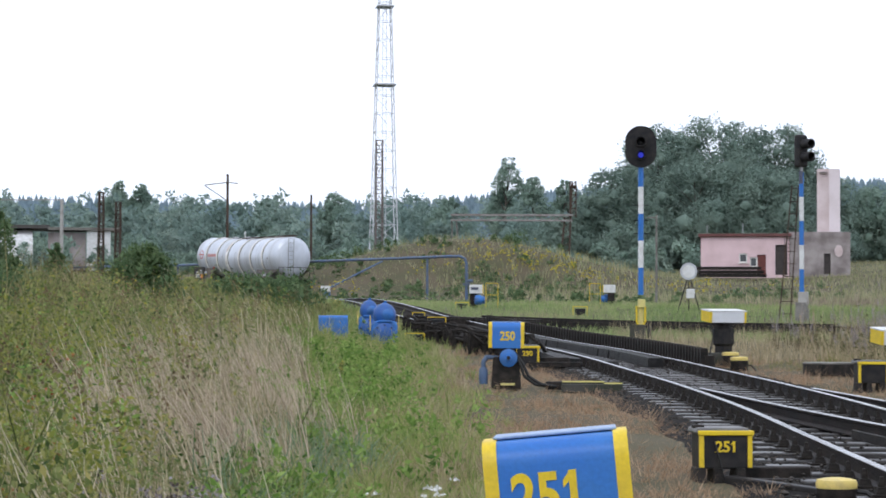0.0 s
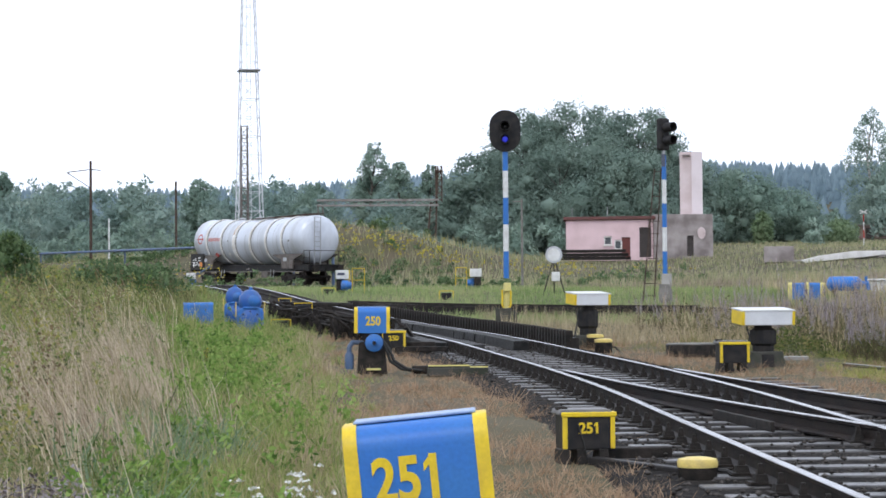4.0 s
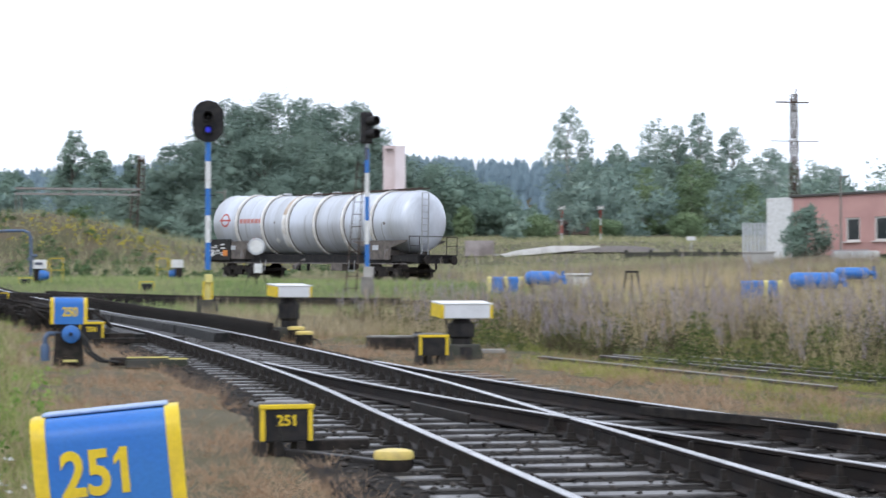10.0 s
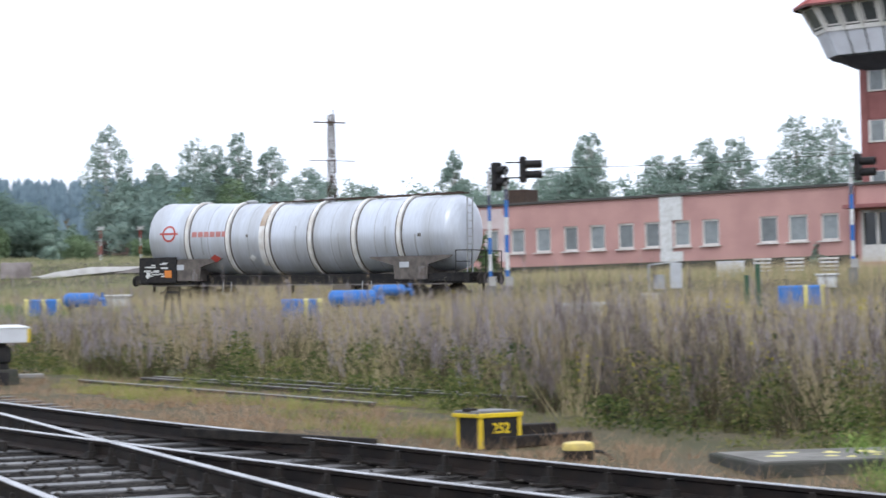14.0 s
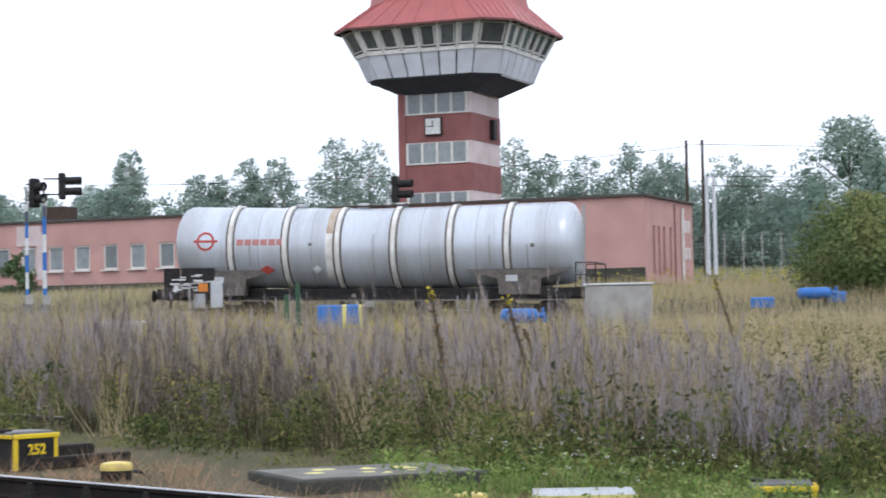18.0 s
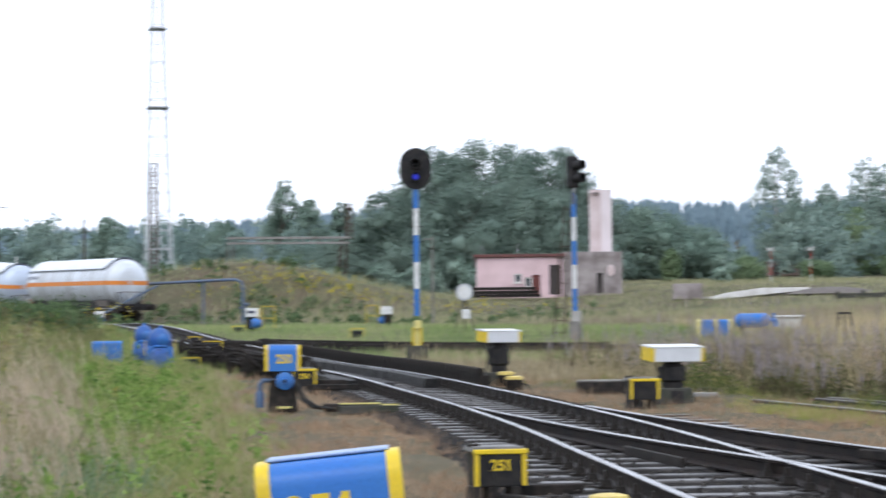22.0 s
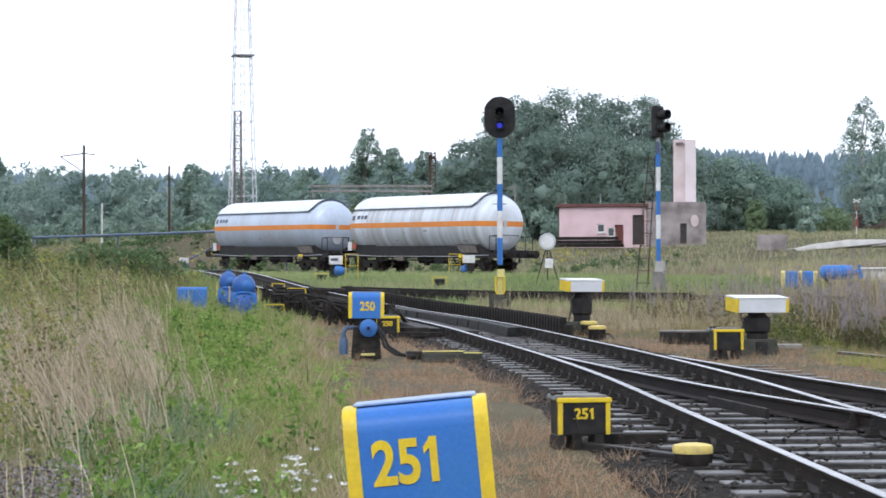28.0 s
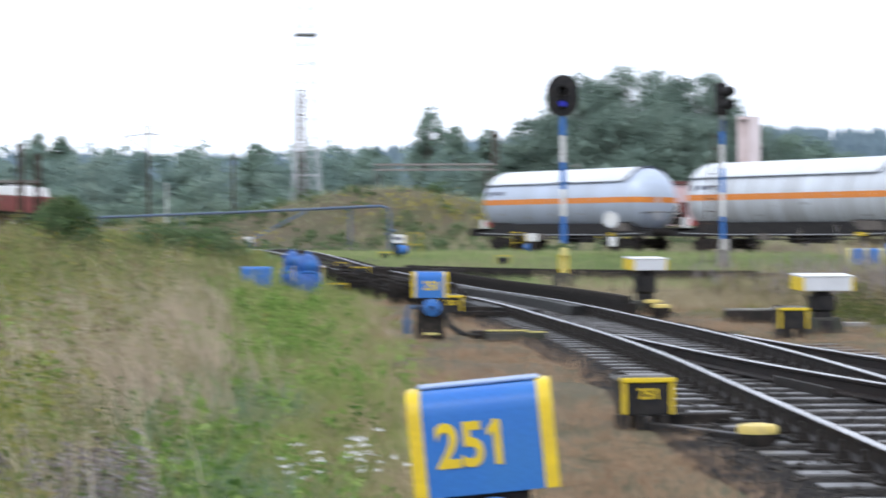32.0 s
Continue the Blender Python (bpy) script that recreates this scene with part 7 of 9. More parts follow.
    # yellow-green grass round the old rails
    x, y = spots(6500, 19, 36, -26, -11, lambda x, y: (x > 0.25 * y + 0.8 * wave(x, y, 1.4)) & (x > foot(y) - 2.6 + 0.7 * wave(x, y, 1.1)) & (x < foot(y) + 0.8) & (off_line(x, y, T2) > 2.1) & (wave(x + 1, y, 1.9) > -0.1))
    stuff("yellow_green_grass", [tufts(x, y, 11, RNG.gamma(6, 0.034, len(x)) * (0.7 + 0.5 * step(x - foot(y), -1.5, 0.5)) * kept_short(x, y), 0.0085, 0.16, 0.8, plain=True)], G_LIME, "yellow-green grass round the old rails", "grass")
    # fresh low growth where the verge widens
    x, y = spots(5200, 11, 21, -60, -36, lambda x, y: (x > 0.74 * y + 0.4 * wave(x, y, 1.2)) & (off_line(x, y, T2) > 1.9) & (x < foot(y) + 0.9) & (np.hypot(x - 9.6, y - 10.6) > 0.8) & (np.hypot(x - 11.5, y - 9.6) > 0.8))
    stuff("fresh_verge_grass", [tufts(x, y, 9, RNG.gamma(5, 0.03, len(x)), 0.008, 0.14, 0.8, plain=True), herb_arrays(x[::4], y[::4], 18, RNG.uniform(0.1, 0.3, len(x[::4])), 0.02, 0.14)], G_FRESH, "fresh green low growth on the verge", "grass")
    # faded grey-purple weeds: upright spikes of fine twigs, in clumps
    depth = lambda x, y: x - foot(y)
    wf = lambda x, y: (x > 6) & (depth(x, y) > 0.2 + 0.7 * wave(x, y, 0.9)) & (off_line(x, y, T3) > 2.0) & (np.hypot(x, y) < 50)
    x, y = spots(9500, 12, 50, -58, -8, lambda x, y: wf(x, y) & (depth(x, y) < 15 - 8 * step(x / np.maximum(y, 1), 0.88, 1.1)) & (wave(x * 1.4, y, 1.7) > -0.12))
    n = len(x)
    h = RNG.gamma(12, 0.073, n) * (1 + 0.32 * wave(x, y, 1.3)) * (0.7 + 0.3 * step(depth(x, y), 0, 2.5)) * (1 - 0.28 * step(x / np.maximum(y, 1), 0.85, 1.2))
    per = 42
    k = np.repeat(np.arange(n), per)
    u = 0.46 + 0.54 * RNG.uniform(0, 1, n * per) ** 0.85
    lx, ly = RNG.normal(-0.12, 0.14, n) * h, RNG.normal(0, 0.14, n) * h
    a = RNG.uniform(0, 2 * np.pi, n * per)
    r = 0.055 * (1.15 - u)
    cx, cy = x[k] + lx[k] * u + r * np.cos(a), y[k] + ly[k] * u + r * np.sin(a)
    tw = blade_arrays(cx, cy, RNG.uniform(0.09, 0.24, n * per), RNG.uniform(0.0045, 0.0085, n * per), 0.4, 0.0, True)
    tw[0].reshape(-1, 3, 3)[:, :, 2] += (H(x[k], y[k]) + h[k] * u - H(cx, cy))[:, None]
    # a browner stand in the front, bounded by bearing to fit the camera's view
    dark = (RNG.uniform(-0.05, 0.05, n) + 0.05 * wave(x, y, 1.1) + x / np.maximum(y, 1) > 0.5) & (RNG.uniform(-0.06, 0.06, n) + 0.05 * wave(x + 5, y, 1.1) + x / np.maximum(y, 1) < 0.8) & (depth(x, y) < 3.2 + RNG.uniform(-1.5, 1.5, n))
    q = np.repeat(np.repeat(dark, per), 3).reshape(-1)
    for name, sel, m_, lab in (("tall_weeds", ~q, G_WEED, "tall faded grey-purple weeds"), ("brown_weeds", q, G_WEEDBROWN, "tall dark brown withered weeds")):
        v = tw[0][sel]
        stuff(name, [(v, np.arange(len(v)).reshape(-1, 3))], m_, lab, "weeds")
    stuff("weed_stems", [tufts(x, y, 13, h * 0.9, 0.009, 0.15, 0.25, plain=True)], G_STEM, "brown stems of the faded weeds, foot shade put into their colour", "stems")
    x, y = spots(11000, 12, 50, -58, -8, lambda x, y: wf(x, y) & (wave(x + 3, y - 2, 1.5) > -0.45))
    h = RNG.gamma(9, 0.058, len(x))
    stuff("field_herbs", [herb_arrays(x, y, 13, h, 0.031, 0.2)], G_UNDER, "green and olive growth under the weeds, shade put into its colour", "herbs")
    x, y = spots(17000, 14, 52, -58, -8, lambda x, y: wf(x, y) & (RNG.uniform(0, 1, x.shape) < np.clip((depth(x, y) - 1 + 2.5 * wave(x, y, 0.9)) / 9, 0.04, 1)))
    stuff("field_grass", [tufts(x, y, 12, RNG.gamma(16, 0.055, len(x)) * (1 - 0.25 * step(x / np.maximum(y, 1), 0.85, 1.2)), 0.0075 * (1 + y / 60), 0.26, 0.5, wind=0.15, plain=True)], G_STRAW, "tan seed-head grass among the weeds", "grass")
    x, y = spots(2600, 26, 60, -60, -46, lambda x, y: wf(x, y) & (wave(x, y + 4, 0.6) > 0.0))
    stuff("green_field_herbs", [herb_arrays(x, y, 14, RNG.gamma(12, 0.055, len(x)), 0.035, 0.24)], G_MIX, "green and olive herbs in the dry field", "herbs")
    # dark leafy clumps along the front of the weeds
    y = RNG.uniform(8.5, 36, 120)
    x = foot(y) + RNG.uniform(-0.3, 2.2, 120)
    k = RNG.uniform(0, 1, 120) < np.where(y < 20, 0.7, 0.5)
    x, y = x[k], y[k]
    stuff("leafy_clumps", [herb_arrays(x, y, 230, RNG.uniform(0.25, 0.75, len(x)), 0.026, 0.4)], G_VERGE, "dark green leafy clumps at the front of the weeds", "herbs")
    # brown dry weeds between the sward and the far meadow
    x, y = spots(9000, 66, 112, -24, -6, lambda x, y: (x > 10) & (np.abs(x - wagon_line(y)) > 3.2) & (wave(x, y * 0.5, 0.5) > -0.3) & ((y > 78) | (x > 17)))
    stuff("brown_dry_weeds", [tufts(x, y, 6, RNG.gamma(9, 0.055, len(x)) * (1 - 0.6 * step(wagon_line(y) - x, -3, 3)), 0.02, 0.3, 0.3, plain=True)], G_DRYWEED, "brown and grey-violet dry weeds in the meadow", "weeds")
    # small pale flowers in the verge
    px, py = np.r_[RNG.normal(10.9, 0.5, 60), RNG.normal(13.2, 0.8, 60)], np.r_[RNG.normal(11.6, 0.6, 60), RNG.normal(10.4, 0.6, 60)]
    c = np.stack([px, py, H(px, py) + RNG.uniform(0.15, 0.4, 120)], 1)
    stuff("white_verge_flowers", [card_arrays(np.repeat(c, 4, 0) + RNG.normal(0, 0.012, (480, 3)), 0.014, 1.1)], PETAL_W, "tiny white flowers in the green verge", "flowers")
    # loose pale stalks standing over the bank
    x, y = spots(4200, 7, 50, 0, 18, lambda x, y: (x < edge(y) - RNG.uniform(-0.1, 0.6, x.shape)) & (edge(y) - x < RNG.uniform(0.7, 2.4, x.shape)) & (wave(x, y, 2.3) > 0.05))
    stuff("pale_stalks", [tufts(x, y, 4, RNG.gamma(20, 0.042, len(x)) * (1 - 0.35 * step(y, 42, 52)), 0.0075 * (1 + y / 70), 0.3, 0.5, wind=0.36)], G_PALE, "pale dry stalks standing over the bank", "grass")
    # rough grass round and behind the stand
    a = RNG.uniform(22, 300, 4000)
    r = np.sqrt(RNG.uniform(9, 2400, 4000))
    x, y = -r * np.sin(np.radians(a)), r * np.cos(np.radians(a))
    k = (np.abs(x - 3.76) > 1.8) & (off_line(x, y, T2) > 1.8) & (off_line(x, y, T4) > 1.8)
    stuff("rough_grass", [tufts(x[k], y[k], 6, RNG.gamma(6, 0.06, int(k.sum())), 0.018, 0.25, 0.6, plain=True)], G_MIX2, "rough olive grass round the yard", "grass")
    # straw-coloured field behind them up to the rear track
    sf = lambda x, y: (x > 9 + 0.1 * y) & (off_line(x, y, T3) > 1.6) & (np.hypot(x, y) > 42) & (np.hypot(x - 33.9, y - 26.8) > 1.0)
    x, y = spots(80000, 40, 92, -55, -10, lambda x, y: sf(x, y) & (off_line(x, y, T4) > 1.5))
    h = RNG.uniform(0.4, 1.0, len(x)) * (1 + 0.25 * wave(x, y, 0.6)) * (0.55 + 0.45 * step(np.hypot(x, y), 52, 62)) * (1 - 0.35 * step(y, 70, 76)) * (0.5 + 0.5 * step(np.abs(x - wagon_line(y)), 2, 7))
    for cx, cy in ((15.6, 64.4), (17.3, 66), (22.2, 58.3), (25.7, 62.6), (29.3, 67.3), (36.6, 52), (39.0, 45.9)):
        h *= 0.3 + 0.7 * step(np.hypot(x - cx, y - cy), 1.4, 3.4)
    stuff("straw_grass", [blade_arrays(x, y, h, RNG.uniform(0.012, 0.024, len(x)), 0.5, plain=True)], G_STRAW, "straw-coloured field grass", "grass")
    # short green sward behind the second track
    x, y = spots(60000, 52, 92, -18, 6, lambda x, y: (off_line(x, y, T3) > 1.7) & (off_line(x, y, T1) > 1.8) & (y > 52) & (x < 20))
    h = RNG.uniform(0.08, 0.3, len(x)) * (0.6 + 0.4 * step(np.abs(x - wagon_line(y)), 3, 9))
    stuff("green_sward", [blade_arrays(x, y, h, RNG.uniform(0.015, 0.028, len(x)), 0.6, plain=True)], G_SWARD, "short green sward behind the tracks", "grass")
    x, y = spots(15000, 40, 62, -14, -2, lambda x, y: (off_line(x, y, T3) > 1.5) & (off_line(x, y, T1) > 2.2) & (y < 60) & (x > 4))
    h = RNG.gamma(4, 0.07, len(x)) * (1 + 0.6 * wave(x, y, 0.9))
    stuff("thin_dry_stalks", [blade_arrays(x, y, h, 0.012, 0.6, plain=True)], G_TAN, "thin dry stalks between the tracks", "grass")
    # far meadow, mound and bank behind the rear track
    x, y = spots(150000, 80, 215, -56, 18, lambda x, y: (off_line(x, y, T4) > 1.7) & ((x > -30) | (y > 80)))
    h = RNG.uniform(0.25, 0.8, len(x)) * (1 + 0.5 * wave(x, y, 0.3)) * (1 - 0.45 * step(x, 18, 26) * (1 - step(y, 105, 125))) * (0.25 + 0.75 * step(np.abs(x - wagon_line(y)), 4, 12)) * (1 - 0.45 * step(x, 12, 17) * step(y, 112, 130))
    h *= 1 - 0.72 * step(-y, -122, -114) * step(wagon_line(y) - x, -3, 3)
    stuff("meadow_grass", [blade_arrays(x, y, np.maximum(h, 0.09), RNG.uniform(0.04, 0.09, len(x)), 0.5, plain=True)], G_MEADOW, "uneven meadow grass around the yard", "grass")
    # goldenrod and other yellow flowers
    cs = []
    for cx, cy, sx, sy, n, hh in ((3.2, 144.5, 3.4, 1.5, 110, 0.9), (15, 143, 5, 3, 60, 0.5), (56, 58, 6, 4, 50, 0.8), (57.3, 53.9, 2.0, 0.8, 30, 1.0), (64, 62, 4, 2, 40, 0.9), (-6.5, 30, 2, 6, 10, 0.6), (-8, 42, 3, 6, 12, 0.6), (30, 30, 9, 8, 40, 0.8), (15, 24, 3, 4, 16, 0.6), (-11, 100, 5, 10, 40, 1.0), (10.9, 18.9, 0.35, 0.9, 14, 0.62), (11.8, 17.2, 0.4, 0.6, 8, 0.7), (16.2, 25.4, 0.35, 0.5, 30, 1.05), (-2.9, 15, 0.4, 1.0, 10, 0.5), (19.5, 26.5, 0.4, 0.5, 40, 1.0)):
        px, py = RNG.normal(cx, sx, n), RNG.normal(cy, sy, n)
        p = np.stack([px, py, H(px, py) + hh * RNG.uniform(0.6, 1.1, n)], 1)
        s = 0.012 + 0.0007 * np.hypot(px, py)
        cs.append(card_arrays(np.repeat(p, 4, 0) + RNG.normal(0, 0.05 + 0.0008 * cy, (4 * n, 3)), np.repeat(s, 4)))
    stuff("yellow_flowers", cs, PETAL_Y, "yellow goldenrod flowers in the grass", "flowers")
    # white yarrow near the numbered cabinet
    fl, st = [], []
    px, py = np.r_[RNG.normal(-0.24, 0.09, 19), RNG.normal(-0.55, 0.06, 11)], np.r_[RNG.normal(11.8, 0.3, 19), RNG.normal(10.8, 0.2, 11)]
    pz = H(px, py) + RNG.uniform(0.12, 0.34, 30)
    c = np.stack([px, py, pz], 1)
    fl.append(card_arrays(np.repeat(c, 9, 0) + RNG.normal(0, 0.015, (270, 3)) * [1, 1, 0.3], 0.021, 1.1))
    st.append(blade_arrays(px, py, pz - H(px, py) + 0.02, 0.006, 0.02))
    stuff("white_yarrow", fl, PETAL_W, "white yarrow flower heads", "flowers")
    stuff("yarrow_stems", st, G_GREEN, "thin green yarrow stems", "stems")


def bud():
    """A small rounded form of 20 faces."""
    n = 5
    v = [(0, 0, -1.0)]
    for i, z in enumerate((-0.4, 0.45)):
        v += [(0.92 * math.cos(2 * math.pi * (k + 0.5 * i) / n), 0.92 * math.sin(2 * math.pi * (k + 0.5 * i) / n), z) for k in range(n)]
    v.append((0, 0, 1.0))
    f = [(0, 1 + (k + 1) % n, 1 + k) for k in range(n)] + [(6 + k, 6 + (k + 1) % n, 11) for k in range(n)]
    for k in range(n):
        a, b = 1 + k, 1 + (k + 1) % n
        f += [(a, b, a + n), (b, b + n, a + n)]
    return np.array(v), np.array(f)


BUD_V, BUD_F = bud()


def crown_arrays(cx, cy, z0, z1, rx, ry, lobes, cards, leaf, taper=0.5, loose=0.34, blunt=0.5, fine=0.32, core=0.0, rise=0.985, round_=0.5):
    """Small leafy sprays spread over many boughs, with looser ones between and gaps left open."""
    u = (np.arange(lobes) + RNG.uniform(0, 1, lobes)) / lobes
    a = RNG.uniform(0, 2 * np.pi, lobes)
    prof = np.sin(np.pi * (0.1 + 0.86 * u)) ** blunt * (1 - taper * u)
    rad = RNG.uniform(0.12, 1, lobes) ** 0.42 * prof * 0.84
    lc = np.stack([cx + rx * rad * np.cos(a), cy + ry * rad * np.sin(a), z0 + (z1 - z0) * u * rise], 1)
    lr = rx * prof * RNG.uniform(0.5 * fine, 1.35 * fine, lobes) * (30 / np.maximum(lobes, 30)) ** 0.2
    share = lr**1.6
    k = RNG.choice(lobes, cards, p=share / share.sum())
    d = RNG.normal(size=(cards, 3))
    d[:, 2] = np.where(d[:, 2] < 0, d[:, 2] * 0.55, d[:, 2])
    d /= np.linalg.norm(d, axis=1)[:, None]
    far = np.where(RNG.uniform(0, 1, cards) < loose, RNG.uniform(0.9, 1.0 + 0.16 / fine, cards), RNG.uniform(0.35, 1.0, cards) ** 0.5)
    p = lc[k] + d * (far * lr[k])[:, None] * [1.15, 1.15, 1.0]
    # each spray reaches out and up from its bough
    e = d * 0.25 + RNG.normal(0, 0.6, (cards, 3)) + [0, 0, 0.3]
    e /= np.linalg.norm(e, axis=1)[:, None]
    g = np.cross(e, RNG.normal(size=(cards, 3)))
    g /= np.linalg.norm(g, axis=1)[:, None] + 1e-9
    s = (leaf * RNG.uniform(0.6, 1.35, cards))[:, None]
    v = np.stack([p - g * s * 0.42, p + g * s * 0.42, p + e * s * 1.35], 1).astype(np.float32)
    # shading normals bent outwards per bough, so clumps shade as rounded masses
    mid = np.array([cx, cy, z0 + 0.45 * (z1 - z0)])
    o = p - mid
    o /= np.linalg.norm(o, axis=1)[:, None] + 1e-9
    nv = round_ * d + 0.3 * o + RNG.normal(0, 0.12, (cards, 3)) + [0, 0, 0.3]
    nv /= np.linalg.norm(nv, axis=1)[:, None]
    turn = (np.cross(v[:, 1] - v[:, 0], v[:, 2] - v[:, 0]) * nv).sum(1) < 0
    v[turn] = v[turn][:, [1, 0, 2]]
    nv = np.repeat(nv, 3, 0)
    v, f = v.reshape(-1, 3), np.arange(cards * 3).reshape(cards, 3)
    if core:
        # hidden solid bodies added inside the boughs, closing gaps and shaping their light
        cv = lc[:, None] + BUD_V[None] * (lr * core * (1 - 0.45 * u**3))[:, None, None] * RNG.uniform(0.55, 1.1, (lobes, len(BUD_V), 1))
        cf = (BUD_F[None] + len(BUD_V) * np.arange(lobes)[:, None, None]).reshape(-1, 3) + len(v)
        v, f = np.concatenate([v, cv.reshape(-1, 3)]).astype(np.float32), np.concatenate([f, cf])
        nv = np.concatenate([nv, np.tile(BUD_V / np.linalg.norm(BUD_V, axis=1)[:, None], (lobes, 1))])
    return (v, f, nv), lc


def leaf_mesh(name, v, f, nv, material):
    me = raw(name, v, f, material)
    me.polygons.foreach_set("use_smooth", np.ones(len(me.polygons), bool))
    me.normals_split_custom_set_from_vertices(np.asarray(nv, np.float32).tolist())
    return me


def tree(x, y, top, wide, leaf_mat, label, lobes=26, cards=2600, leaf=0.34, bark=None, low=0.18, taper=0.55, name="tree", base=None, group="", fine=0.32, loose=0.34, core=0.0, round_=0.5):
    z = float(H(x, y)) if base is None else base
    h = top - z
    t = thing(name, Matrix(), label, "tree" if name == "tree" else "bush", group)
    (v, f, nv), lc = crown_arrays(x, y, z + h * low, top, wide / 2, wide / 2, lobes, cards, leaf, taper, loose, 0.5, fine, core, round_=round_)
    s = Shape()
    r = 0.016 * h + 0.03
    bend = [Vector((x, y, z - 0.1)), Vector((x + 0.02 * h * RNG.normal(), y, z + h * 0.3)), Vector((x + 0.03 * h * RNG.normal(), y, z + h * 0.62)), Vector((x, y, z + h * 0.9))]
    for i in range(3):
        s.cyl(bend[i], bend[i + 1], r * (1 - i * 0.28), r * (1 - (i + 1) * 0.28), 8)
    for q in lc[:: max(1, lobes // 9)]:
        b0 = bend[1].lerp(bend[3], float(np.clip((q[2] - z - h * 0.3) / (h * 0.7), 0, 0.8)) * 0.7)
        s.cyl(b0, Vector(q), r * 0.35, r * 0.1, 5)
    part("trunk", s, bark or BARK, t)
    part("crown", leaf_mesh("crown", v, f, nv, leaf_mat), leaf_mat, t)
    return t


def woodland(name, seats, material, label, cards, leaf, lobes=9, taper=0.5, wide=0.5):
    out = []
    for x, y, h in seats:
        z = float(H(x, y)) if np.hypot(x, y) < 480 else float(hill(x, y))
        a, _ = crown_arrays(x, y, z - 0.3, z + h, h * wide, h * wide, lobes, cards, leaf, taper, 0.5, 0.5, 0.3, 0.3, 0.94)
        out.append(a)
    k = np.cumsum([0] + [len(a[0]) for a in out])
    v, f, nv = np.concatenate([a[0] for a in out]), np.concatenate([a[1] + q for a, q in zip(out, k)]), np.concatenate([a[2] for a in out])
    return tagged(new(name, leaf_mesh(name, v, f, nv, material)), label, "woodland", kind="stuff")


def spruces(name, seats, material, label, tiers=7):
    """Distant conifers as ragged stacked boughs."""
    vs, fs, k = [], [], 0
    for x, y, z, h in seats:
        n = 5
        for i in range(tiers):
            u0, u1 = i / tiers, min(1, (i + 1.9) / tiers)
            r0 = h * 0.24 * (1 - u0) ** 0.8 + 0.15
            a = np.linspace(0, 2 * np.pi, 2 * n, endpoint=False) + RNG.uniform(0, 1)
            rr = r0 * np.where(np.arange(2 * n) % 2, 0.55, 1) * RNG.uniform(0.8, 1.2, 2 * n)
            ring = np.stack([x + rr * np.cos(a), y + rr * np.sin(a), z + h * u0 - 0.02 * h * (np.arange(2 * n) % 2 == 0)], 1)
            vs.append(np.vstack([ring, [[x, y, z + h * u1]]]))
            j = np.arange(2 * n)
            fs.append(np.stack([j, (j + 1) % (2 * n), np.full(2 * n, 2 * n)], 1) + k)
            k += 2 * n + 1
    return tagged(new(name, raw(name, np.concatenate(vs), np.concatenate(fs), material)), label, "woodland", kind="stuff")


